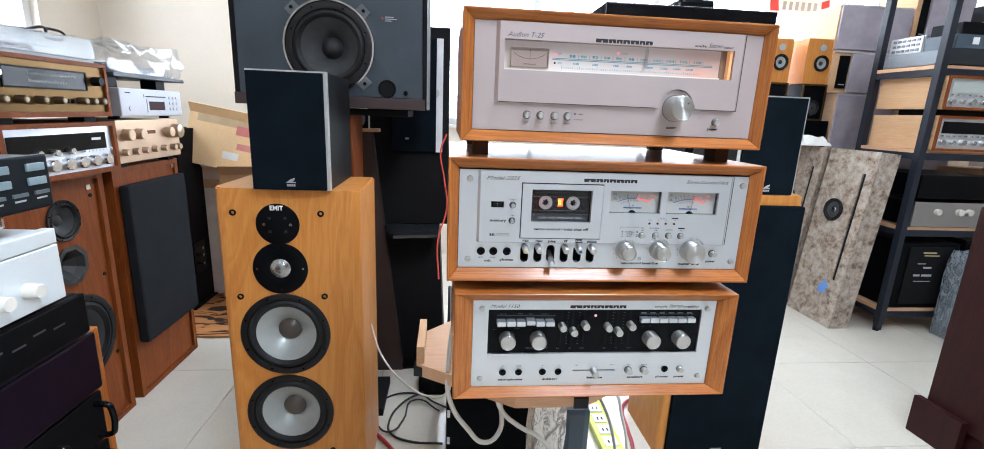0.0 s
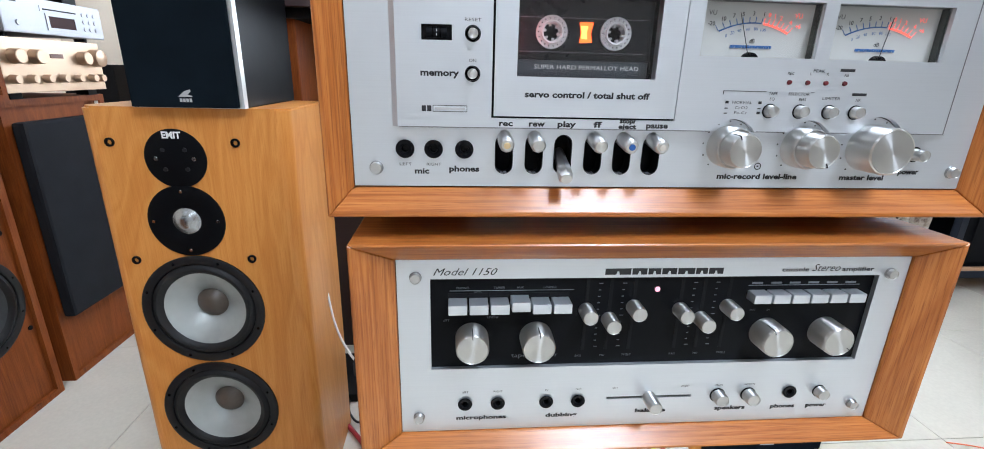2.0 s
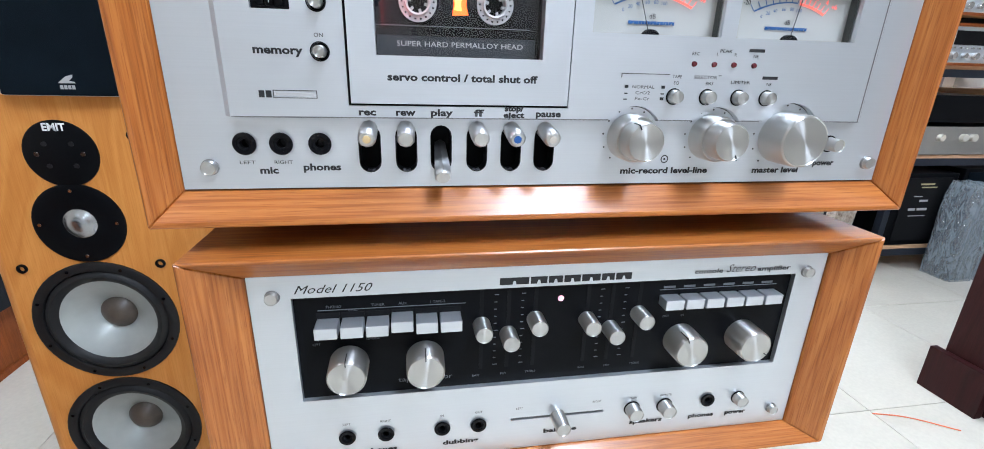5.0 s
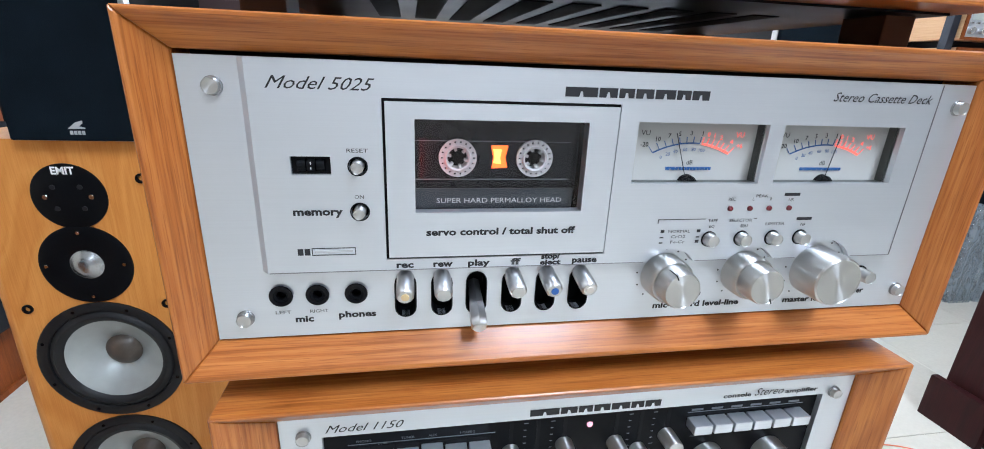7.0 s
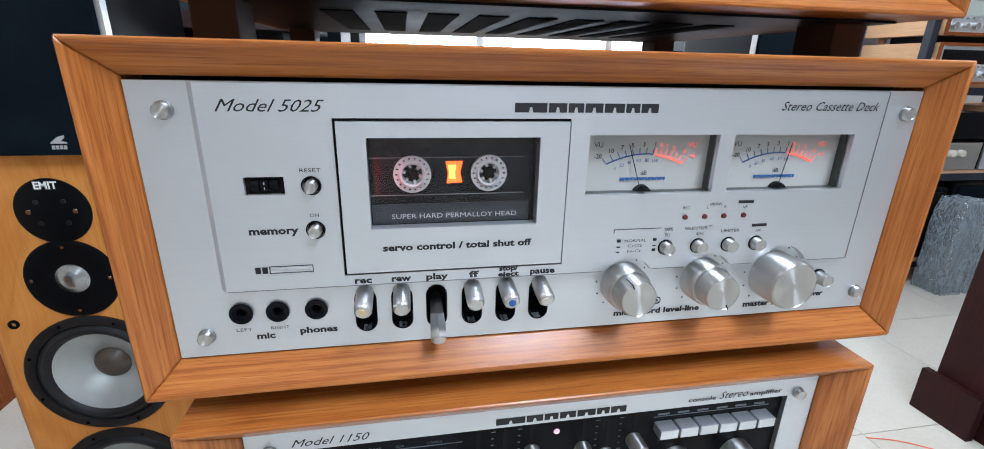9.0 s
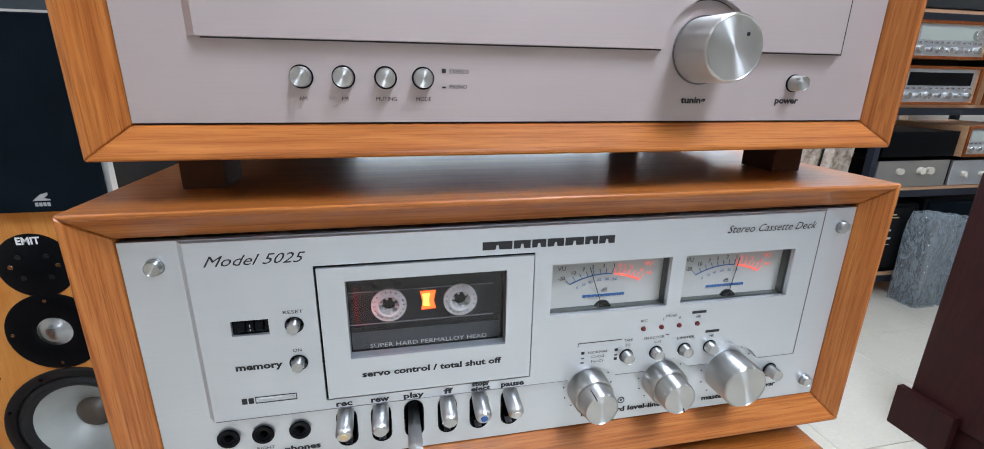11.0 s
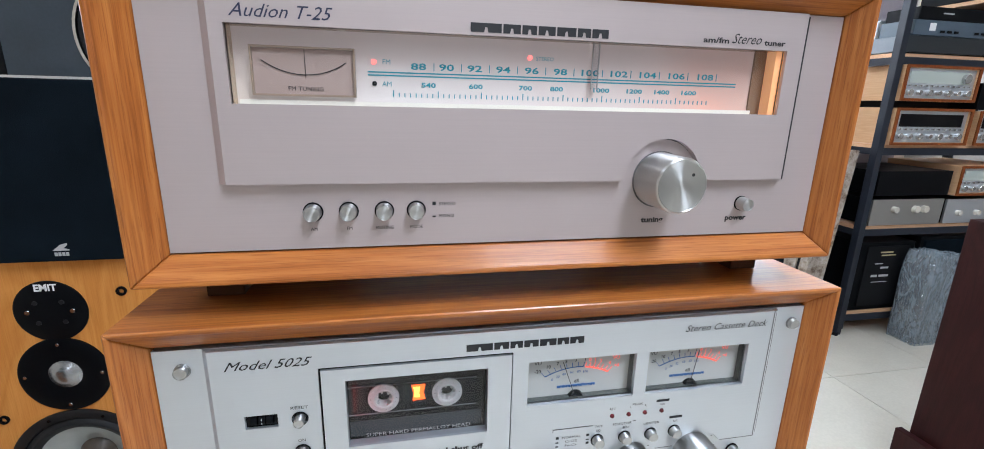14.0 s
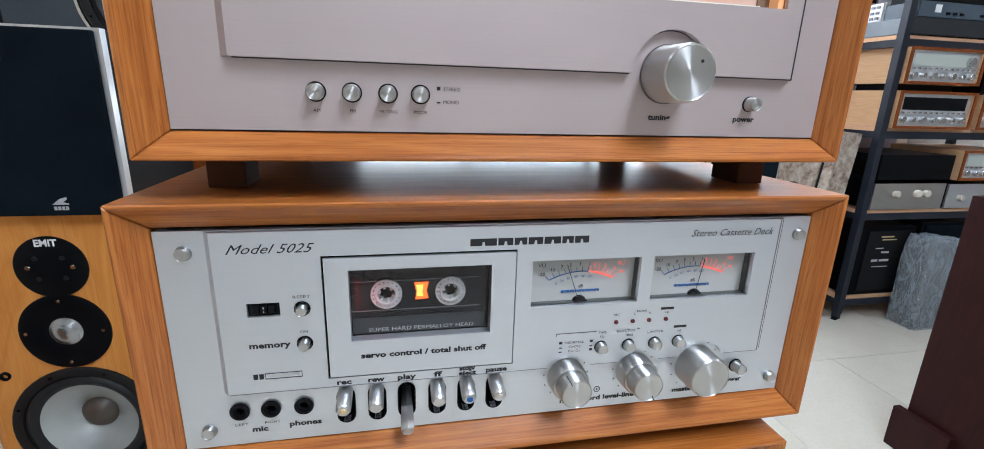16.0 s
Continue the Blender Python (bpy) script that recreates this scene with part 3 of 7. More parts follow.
words("lettering", "Model 5025", 0.0525, 1.0630, 0.0078, DP - 0.0002, INK, TXT, 0.0460, 0.5)
words("lettering", "Stereo Cassette Deck", 0.3330, 1.0648, 0.0068, DP - 0.0002, INK, TXT, 0.0620, 0.4)
maker_mark(0.187, 0.262, 1.0632, 0.0050, DP, deck)
words("lettering", "RESET", 0.0900, 1.0355, 0.0026, DP - 0.0002, INK, TXT, 0.0095, 0, "CENTER")
words("lettering", "ON", 0.0900, 1.0135, 0.0026, DP - 0.0002, INK, TXT, 0.0042, 0, "CENTER")
words("lettering", "memory", 0.0595, 1.0055, 0.0052, DP - 0.0002, INK, TXT, 0.0225, 0, bold=0.00019)
part("system_badge", box(0.0600, 0.0625, DP - 0.0003, DP, 0.9852, 0.9885), INK, deck)
part("system_badge", box(0.0632, 0.0657, DP - 0.0003, DP, 0.9852, 0.9885), INK, deck)
part("badge_frame", sheet(rect(0.0665, 0.0870, 0.9850, 0.9888), [rect(0.0668, 0.0867, 0.9853, 0.9885)], DP - 0.0003, DP), INK, deck)
bars("badge_bar", 0.0678, 0.0857, 0.9863, 0.0012, DP, GREY_INK, deck)
# tape counter
part("counter_window", box(0.0605, 0.0780, DP + 0.0022, DP + 0.0035, 1.0250, 1.0335), BLACK_GLOSS, deck)
for i in range(3):
    part("counter_drum", lathe([(0.0030, -0.0018), (0.0030, 0.0018)], 16, pose(0.0650 + i * 0.0042, DP + 0.0028, 1.0292, 0, 0, 90)), BLACK, deck)
bars("counter_figure", 0.0690, 0.0694, 1.0275, 0.0035, DP - 0.0003 + 0.0005, GREY_INK, deck)
for z in (1.0290, 1.0070):
    part("button_rim", lathe([(0.0040, -0.0006), (0.0046, -0.0004), (0.0046, 0.0002)], 20, pose(0.0900, DP, z)), BLACK, deck)
    knob("push_button", 0.0900, DP + 0.003, z, 0.0029, 0.0080, deck, seg=20)
for x in (0.2770, 0.2970, 0.3165, 0.3345):
    part("button_rim", lathe([(0.0040, -0.0006), (0.0045, -0.0004), (0.0045, 0.0002)], 20, pose(x, DP, 0.9890)), BLACK, deck)
    knob("push_button", x, DP + 0.003, 0.9890, 0.0036, 0.0078, deck, seg=24)
# record lamps and their print
for x, s in ((0.2865, "REC"), (0.2985, "L"), (0.3105, "R"), (0.3230, "")):
    part("lamp_lens", lathe([(0, -0.0014), (0.0013, -0.001), (0.0016, 0)], 14, pose(x, DP, 1.0065)), plain("unlit_red_lens", (0.11, 0.018, 0.022), 0.15), deck, smooth=True)
    if s:
        words("lettering", s, x + (0.001 if s == "L" else 0), 1.0110, 0.0025, DP - 0.0002, INK, TXT, None, 0, "CENTER")
words("lettering", "PEAK", 0.3045, 1.0128, 0.0024, DP - 0.0002, INK, TXT, 0.0075, 0, "CENTER")
bars("print_bar", 0.3185, 0.3280, 1.0135, 0.0017, DP, INK, deck)
words("lettering", "NR", 0.3232, 1.0105, 0.0024, DP - 0.0002, INK, TXT, None, 0, "CENTER")
words("lettering", "TAPE", 0.2775, 0.9988, 0.0025, DP - 0.0002, INK, TXT, None, 0, "CENTER")
words("lettering", "EQ", 0.2775, 0.9955, 0.0025, DP - 0.0002, INK, TXT, None, 0, "CENTER")
words("lettering", "SELECTOR", 0.2945, 0.9988, 0.0025, DP - 0.0002, INK, TXT, 0.0140, 0, "CENTER")
words("lettering", "BIAS", 0.2975, 0.9955, 0.0025, DP - 0.0002, INK, TXT, None, 0, "CENTER")
words("lettering", "LIMITER", 0.3165, 0.9965, 0.0025, DP - 0.0002, INK, TXT, 0.0120, 0, "CENTER")
bars("print_bar", 0.3300, 0.3395, 0.9992, 0.0017, DP, INK, deck)
words("lettering", "NR", 0.3348, 0.9958, 0.0025, DP - 0.0002, INK, TXT, None, 0, "CENTER")
bars("print_line", 0.2450, 0.2730, 1.0005, 0.0003, DP, INK, deck)
bars("print_line", 0.2450, 0.2453, 0.9985, 0.0020, DP, INK, deck)
bars("print_line", 0.3025, 0.3045, 1.0005, 0.0003, DP, INK, deck)
for i, s in enumerate(("NORMAL", "CrO2", "Fe-Cr")):
    words("lettering", s, 0.2583, 0.9930 - i * 0.0031, 0.0024, DP - 0.0002, INK, TXT, (0.0130, 0.0085, 0.0085)[i], 0, "CENTER")
    for x in (0.2475, 0.2690):
        bars("print_dot", x, x + 0.0020, 0.9931 - i * 0.0031, (0.0016 if (i == 0 or (i == 2 and x > 0.25)) else 0.0006), DP, INK, deck)
# the three level knobs, each on a dark rim
for x, r, dep, z in ((K1, 0.0130, 0.0115, ZK), (K2, 0.0130, 0.0115, ZK), (K3, 0.0150, 0.0192, ZK)):
    base = knob("knob", x, DY, z, r, dep, deck)
    if x != K3:
        knob("knob_front", x, DY - dep - 0.0002, z, 0.0106, 0.0102, deck, mark=28 if x == K1 else 205)
for x, r in ((K1, 0.0158), (K2, 0.0158), (K3, 0.0188)):
    for i in range(11):
        a = radians(-140 + 28 * i)
        part("scale_dot", disc(x + r * math.sin(a), DY, ZK + r * math.cos(a), 0.0005, 0.0003, 8), INK, deck)
words("lettering", "mic-record level-line", 0.2805, 0.9445, 0.0050, DY - 0.0002, INK, TXT, 0.0560, 0, "CENTER", bold=0.00019)
words("lettering", "master level", 0.3550, 0.9442, 0.0050, DY - 0.0002, INK, TXT, 0.0320, 0, "CENTER", bold=0.00019)
words("lettering", "power", 0.3880, 0.9485, 0.0050, DY - 0.0002, INK, TXT, 0.0150, 0, "CENTER", bold=0.00019)
part("print_ring", lathe([(0.0018, -0.0003), (0.0024, -0.0003)], 20, pose(0.2795, DY, 0.9530)), INK, deck)
bars("print_dot", 0.2790, 0.2800, 0.9525, 0.0010, DY, INK, deck)
part("button_rim", lathe([(0.0044, -0.0008), (0.0052, -0.0006), (0.0052, 0.0002)], 20, pose(0.3885, DY, 0.9620)), BLACK, deck)
knob("power_button", 0.3885, DY, 0.9620, 0.0040, 0.0080, deck, seg=24)
# grey strips paint the shaded step at the panel's right and lower edges
EDGE_SHADE = plain("panel_edge_shade", (0.20, 0.20, 0.21), 0.4, 0.6)
bars("panel_edge_line", 0.3999, 0.4003, PZ + 0.0005, 1.0745 - PZ, DP, EDGE_SHADE, deck)
for a, b in ((0.0460, K1 - 0.0155), (K1 + 0.0155, K2 - 0.0155), (K2 + 0.0155, K3 - 0.019), (K3 + 0.019, 0.3999)):
    bars("panel_edge_line", a, b, PZ + 0.0001, 0.0003, DP, EDGE_SHADE, deck)
# cassette door, its window, the tape inside
door = part("cassette_door", sheet(rect(*DOOR), [rect(*WINDOW)], DP - 0.0008, DP + 0.006), SILVER, deck, "silver cassette door with a dark window")
part("door_gap", sheet(rect(DOOR[0] - 0.0013, DOOR[1] + 0.0007, DOOR[2] - 0.0011, DOOR[3] + 0.0013), [rect(DOOR[0] + 0.001, DOOR[1] - 0.001, DOOR[2] + 0.001, DOOR[3] - 0.001)], DP + 0.0012, DP + 0.003), BLACK_GLOSS, deck)
pn = part("door_pane", pane_of(WINDOW[0] - 0.001, WINDOW[1] + 0.001, DP + 0.0012, DP + 0.0022, WINDOW[2] - 0.001, WINDOW[3] + 0.001), SMOKE, door)
pn.visible_shadow = False
words("lettering", "servo control / total shut off", 0.1595, 0.9945, 0.0050, DP - 0.0010, INK, door, 0.0770, 0, "CENTER", bold=0.00019)
words("lettering", "SUPER HARD PERMALLOY HEAD", 0.1582, 1.0108, 0.0035, DP + 0.0009, GREY_INK, door, 0.0635, 0, "CENTER")
cy = DP + 0.0095
tape = part("cassette", sheet(rect(0.1150, 0.1995, 1.0050, 1.0505), [ring_outline(0.1372, 1.0318, 0.0055), ring_outline(0.1762, 1.0318, 0.0055), [(0.1545, 1.0262), (0.1628, 1.0266), (0.1616, 1.0318), (0.1630, 1.0380), (0.1540, 1.0380), (0.1553, 1.0318)]], cy, cy + 0.008), plain("smoky_cassette_shell", (0.006, 0.006, 0.008), 0.25, 0, 0.3, spec=0.25), deck, "smoky dark cassette shell")
part("tape_lamp", prism([(0.1545, 1.0262), (0.1628, 1.0266), (0.1616, 1.0318), (0.1630, 1.0380), (0.1540, 1.0380), (0.1553, 1.0318)], cy + 0.001, cy + 0.003), glow("orange_tape_lamp", (1.0, 0.11, 0.012), 3.2), tape, "glowing orange lamp behind the tape")
part("lamp_core", prism([(0.1556, 1.0290), (0.1592, 1.0285), (0.1588, 1.0318), (0.1594, 1.0358), (0.1553, 1.0358), (0.1561, 1.0318)], cy + 0.0003, cy + 0.0008), glow("yellow_lamp_core", (1.0, 0.38, 0.05), 4.5), tape)
SHELL_LINE = plain("pale_shell_edge", (0.17, 0.17, 0.18), 0.3)
part("shell_label", box(0.1165, 0.1985, cy - 0.0004, cy, 1.0055, 1.0160), plain("slate_shell_label", (0.030, 0.036, 0.042), 0.35), tape)
part("shell_ridge", box(0.116, 0.195, cy - 0.0008, cy, 1.0398, 1.0401), SHELL_LINE, tape)
part("shell_ridge", box(0.116, 0.195, cy - 0.0008, cy, 1.0206, 1.0209), SHELL_LINE, tape)
# added red lamp that stands in for a red reflection in the door pane
area_lamp("tape_well_lamp", look((0.1192, DP + 0.0055, 1.0300), (0.150, DP + 0.010, 1.0300)), 0.004, 0.020, 0.0035, (1.0, 0.05, 0.03))
REEL = plain("clear_white_reel", (0.58, 0.57, 0.55), 0.3)
for x in (0.1372, 0.1762):
    holes = [ring_outline(x + 0.0079 * math.cos(radians(20 * i)), 1.0318 + 0.0079 * math.sin(radians(20 * i)), 0.00058, 6) for i in range(18)]
    part("reel", sheet(ring_outline(x, 1.0318, 0.0094, 40), [ring_outline(x, 1.0318, 0.0052, 24)] + holes, cy - 0.0024, cy - 0.0008), REEL, tape)
    part("reel_hub", lathe([(0.0066, -0.0030), (0.0062, -0.0034), (0.0052, -0.0030), (0.0050, 0.004)], 28, pose(x, cy, 1.0318)), REEL, tape, smooth=True)
    for i in range(6):
        b = box(0.0034, 0.0054, -0.002, 0.001, -0.0006, 0.0006)
        bmesh.ops.transform(b, matrix=pose(x, cy, 1.0318) @ Matrix.Rotation(radians(60 * i + 15), 4, "Y"), verts=b.verts)
        part("reel_tooth", b, REEL, tape)
# level meters
for n, (x0, x1, z0, z1) in enumerate((M1, M2)):
    my = DP + 0.0090
    cx = x0 + 0.0375
    meter = part("level_meter", box(x0 - 0.003, x1 + 0.003, my, my + 0.002, z0 - 0.003, z1 + 0.003), glow("lit_meter_card", (0.50, 0.50, 0.47), 0.08), deck, "lit level meter with blue and red scale")
    part("meter_wall", sheet(rect(x0 - 0.0015, x1 + 0.0015, z0 - 0.0015, z1 + 0.0015), [rect(x0, x1, z0, z1)], DP + 0.003, my), plain("dark_green_meter_wall", (0.05, 0.06, 0.055), 0.3), meter)
    g = part("meter_glass", pane_of(x0, x1, DP + 0.0025, DP + 0.0033, z0, z1), GLASS, meter)
    g.visible_shadow = False
    LIT_RED = glow("lit_red_scale", (1.0, 0.13, 0.09), 1.1)

    def arc(t, up=0.0):
        """A place on the flat bow of the scale; t runs from -1 to 1."""
        return cx - 0.0012 + (0.0226 + up * 0.75) * t, z0 + 0.0205 - 0.0054 * t * t + up

    for a0, a1, mt, rw in ((-1.0, 0.19, BLUE_INK, 0.0007), (0.25, 1.0, LIT_RED, 0.0010)):
        b = bmesh.new()
        va = []
        for i in range(13):
            t = a0 + (a1 - a0) * i / 12
            va.append([b.verts.new((p[0], my - 0.0004, p[1])) for p in (arc(t, -rw), arc(t))])
        for p, q in zip(va, va[1:]):
            b.faces.new((p[0], q[0], q[1], p[1]))
        part("scale_arc", b, mt, meter)
        for i in range(8 if a0 < 0 else 7):
            t = a0 + (a1 - a0) * i / (7 if a0 < 0 else 6)
            b = hull(bmesh.new(), [(p[0] + d, my - 0.0004 + e, p[1]) for p in (arc(t), arc(t, 0.0030)) for d in (-0.0002, 0.0002) for e in (0, 0.0002)])
            part("scale_tick", b, mt, meter)
    for txt, t, mt in (("-20", -1.08, INK), ("10", -0.80, INK), ("7", -0.55, INK), ("5", -0.32, INK), ("3", -0.06, INK), ("1", 0.20, INK), ("0", 0.34, LIT_RED), ("1", 0.48, LIT_RED), ("2", 0.64, LIT_RED), ("4", 0.90, LIT_RED), ("+6", 1.10, LIT_RED)):
        p = arc(t, 0.0038)
        words("lettering", txt, p[0], p[1], 0.0034, my - 0.0005, mt, meter, None, 0, "CENTER", bold=0.00005)
    for txt, t in (("0", -0.90), ("20", -0.70), ("40", -0.48), ("60", -0.20), ("80", 0.06), ("100", 0.30)):
        p = arc(t, -0.0046)
        words("lettering", txt, p[0], p[1], 0.0026, my - 0.0005, BLUE_INK, meter, None, 0, "CENTER")
    words("lettering", "VU", x0 + 0.0062, z1 - 0.0076, 0.0040, my - 0.0005, INK, meter)
    words("lettering", "VU", x0 + 0.0610, z1 - 0.0080, 0.0040, my - 0.0005, LIT_RED, meter)
    words("lettering", "dB", cx - 0.0012, z0 + 0.0086, 0.0036, my - 0.0005, INK, meter, None, 0, "CENTER")
    maker_mark(cx - 0.0148, cx + 0.0120, z0 + 0.0056, 0.0018, my - 0.0003, meter, BLUE_INK)
    bx, tx = (cx - 0.0018, cx - 0.0120) if n == 0 else (cx + 0.0008, cx + 0.0050)
    b = hull(bmesh.new(), [(px + d, my - 0.002 + e, pz) for px, pz in ((bx, z0 - 0.002), (tx, z0 + 0.0255)) for d in (-0.00022, 0.00022) for e in (0, 0.0002)])
    part("needle", b, INK, meter)
    part("needle_hub", lathe([(0, -0.003), (0.0052, -0.003), (0.0056, 0)], 28, pose(bx, my - 0.0005, z0 - 0.0022)), BLACK, meter, smooth=True)
for x in (0.06, 0.36):
    for y in (0.68, 0.88):
        part("foot", box(x, x + 0.03, y, y + 0.03, 0.906, 0.9212, 0.001), BLACK, deck)

# ---------------- integrated amplifier ----------------
amp = thing("amplifier", (0.220, 0.627, 0.742), "silver amplifier with black control panel in a honey oak case", "amplifier")
AY = 0.6275
wood_case(amp, 0.0135, 0.4290, 0.742, 0.9055, 0.6130, 0.0405, 0.4055, 0.7525, 0.8905, 0.31, 0.013)
BP = (0.0630, 0.3840, 0.8060, 0.8760)
jx = (0.0870, 0.1110, 0.1470, 0.1710, 0.3370)
part("faceplate", sheet(rect(0.0410, 0.4050, 0.7530, 0.8900), [rect(*BP), rect(0.1930, 0.2585, 0.7765, 0.7785)] + [ring_outline(x, 0.7765 if x < 0.3 else 0.7790, 0.0046, 18) for x in jx], AY, AY + 0.005), SILVER, amp, "brushed silver faceplate")
part("inner_shadow_gap", box(0.0412, 0.4048, AY + 0.016, AY + 0.018, 0.7535, 0.8895), BLACK_MATT, amp)
panel = part("control_panel", box(BP[0], BP[1], AY + 0.0035, AY + 0.008, BP[2], BP[3]), BLACK, amp, "recessed black control panel")
BY = AY + 0.0035
for x in (0.0535, 0.3915):
    for z in (0.7660, 0.8775):
        screw(x, AY, z, amp, 0.0036)
for x in jx:
    jack(x, AY - 0.0004, 0.7765 if x < 0.3 else 0.7790, amp, 0.0053)
for i in range(6):
    x = 0.0815 + i * 0.0142
    up = 0.0018 if i == 3 else 0
    part("push_key", box(x - 0.0063, x + 0.0063, BY - 0.0125, BY, 0.8535 + up, 0.8605 + up, 0.0006), SILVER, panel, "silver push key")
    part("key_slot", box(x - 0.0067, x + 0.0067, BY - 0.0004, BY, 0.8520, 0.8640), BLACK_MATT, panel)
    x = 0.2955 + i * 0.0142
    part("push_key", box(x - 0.0063, x + 0.0063, BY - 0.0098, BY, 0.8572, 0.8640, 0.0006), SILVER, panel, "silver push key")
bars("key_line", 0.076, 0.162, 0.8655, 0.0004, BY, FAINT_INK, panel)
bars("key_line", 0.289, 0.374, 0.8672, 0.0004, BY, FAINT_INK, panel)
for s, x in (("PHONO", 0.0850), ("TUNER", 0.1100), ("AUX", 0.1245), ("1-TAPE-2", 0.1450)):
    words("lettering", s, x, 0.8670, 0.0024, BY - 0.0002, FAINT_INK, panel, None, 0, "CENTER")
words("lettering", "2/MIC", 0.0955, 0.8645, 0.0022, BY - 0.0002, FAINT_INK, panel, None, 0, "CENTER")
for i in range(6):
    bars("print_bar", 0.2915 + i * 0.0142, 0.2995 + i * 0.0142, 0.8685, 0.0014, BY, FAINT_INK, panel)
for s, x, z in (("STEREO", 0.0910, 0.8495), ("RIGHT", 0.0790, 0.8465), ("LEFT", 0.0735, 0.8425), ("STEREO", 0.1060, 0.8470), ("REVERSE", 0.1060, 0.8445), ("SOURCE", 0.1375, 0.8500), ("OUT", 0.2960, 0.8470), ("IN", 0.3080, 0.8470)):
    words("lettering", s, x, z, 0.0022, BY - 0.0002, FAINT_INK, panel, None, 0, "CENTER")
words("lettering", "tape monitor", 0.1370, 0.8125, 0.0048, BY - 0.0002, FAINT_INK, panel, 0.034, 0, "CENTER")
words("lettering", "mode", 0.0915, 0.8105, 0.0044, BY - 0.0002, FAINT_INK, panel, None, 0, "CENTER")
for x, mk in ((0.0915, 0), (0.1370, 0), (0.3085, 25), (0.3545, 235)):
    knob("knob", x, BY, 0.8295, 0.0114, 0.0170, panel, mark=mk)
for i, (x, z) in enumerate(((0.1700, 0.8500), (0.1870, 0.8425), (0.2042, 0.8520), (0.2385, 0.8495), (0.2550, 0.8420), (0.2738, 0.8515))):
    part("slider_slot", box(x + 0.0008, x + 0.0032, BY - 0.0003, BY + 0.0001, 0.8175, 0.8735), BLACK_MATT, panel)
    for kx in range(11):
        if i not in (2, 5):
            bars("slider_tick", x + 0.0098, x + (0.0125 if kx % 5 == 0 else 0.0115), 0.8200 + kx * 0.0050, 0.0004, BY, FAINT_INK, panel)
    knob("slider_knob", x + 0.002, BY, z, 0.0054, 0.0132, panel, seg=28)
for s, x in (("BASS", 0.169), ("MID", 0.187), ("TREBLE", 0.205), ("BASS", 0.240), ("MID", 0.258), ("TREBLE", 0.278)):
    words("lettering", s, x, 0.8120, 0.0022, BY - 0.0002, FAINT_INK, panel, None, 0, "CENTER")
part("power_lamp", lathe([(0, -0.001), (0.0016, -0.0008), (0.002, 0)], 14, pose(0.2222, BY, 0.8652)), glow("pink_power_lamp", (1.0, 0.45, 0.55), 0.8), panel)
# lower row
part("balance_slot", box(0.1925, 0.2590, AY + 0.002, AY + 0.003, 0.7760, 0.7790), BLACK_MATT, amp)
knob("balance_knob", 0.2255, AY + 0.001, 0.7775, 0.0050, 0.0150, amp, seg=24)
for x, r in ((0.2795, 0.0052), (0.3040, 0.0052)):
    part("button_rim", lathe([(r, -0.0008), (r * 1.14, -0.0006), (r * 1.14, 0.0002)], 24, pose(x, AY, 0.7775)), BLACK, amp)
    knob("speaker_switch", x, AY, 0.7775, r, 0.0080, amp, seg=24)
part("button_rim", lathe([(0.0046, -0.0008), (0.0052, -0.0006), (0.0052, 0.0002)], 24, pose(0.3615, AY, 0.7785)), BLACK, amp)
knob("power_button", 0.3615, AY, 0.7785, 0.0046, 0.0060, amp, seg=24)
for s, x, w in (("microphones", 0.0990, 0.0370), ("dubbing", 0.1590, 0.0240), ("balance", 0.2280, 0.0240), ("speakers", 0.2915, 0.0250), ("phones", 0.3345, 0.0200), ("power", 0.3620, 0.0170)):
    words("lettering", s, x, 0.7625 if x < 0.2 else 0.7640, 0.0046, AY - 0.0002, INK, amp, w, 0, "CENTER", bold=0.00019)
for s, x in (("LEFT", 0.0870), ("RIGHT", 0.1110), ("IN", 0.1470), ("OUT", 0.1710), ("LEFT", 0.1985), ("RIGHT", 0.2530), ("MAIN", 0.2795), ("REMOTE", 0.3040)):
    words("lettering", s, x, 0.7855, 0.0023, AY - 0.0002, INK, amp, None, 0, "CENTER")
words("lettering", "Model 1150", 0.0645, 0.8788, 0.0074, AY - 0.0002, INK, amp, 0.0430, 0.45)
words("lettering", "console", 0.3090, 0.8795, 0.0045, AY - 0.0002, INK, amp, 0.0200, bold=0.0001)
words("lettering", "Stereo", 0.3310, 0.8795, 0.0080, AY - 0.0002, INK, amp, 0.0210, 0.45)
words("lettering", "amplifier", 0.3540, 0.8795, 0.0045, AY - 0.0002, INK, amp, 0.0245, bold=0.0001)
maker_mark(0.1820, 0.2660, 0.8782, 0.0050, AY, amp)

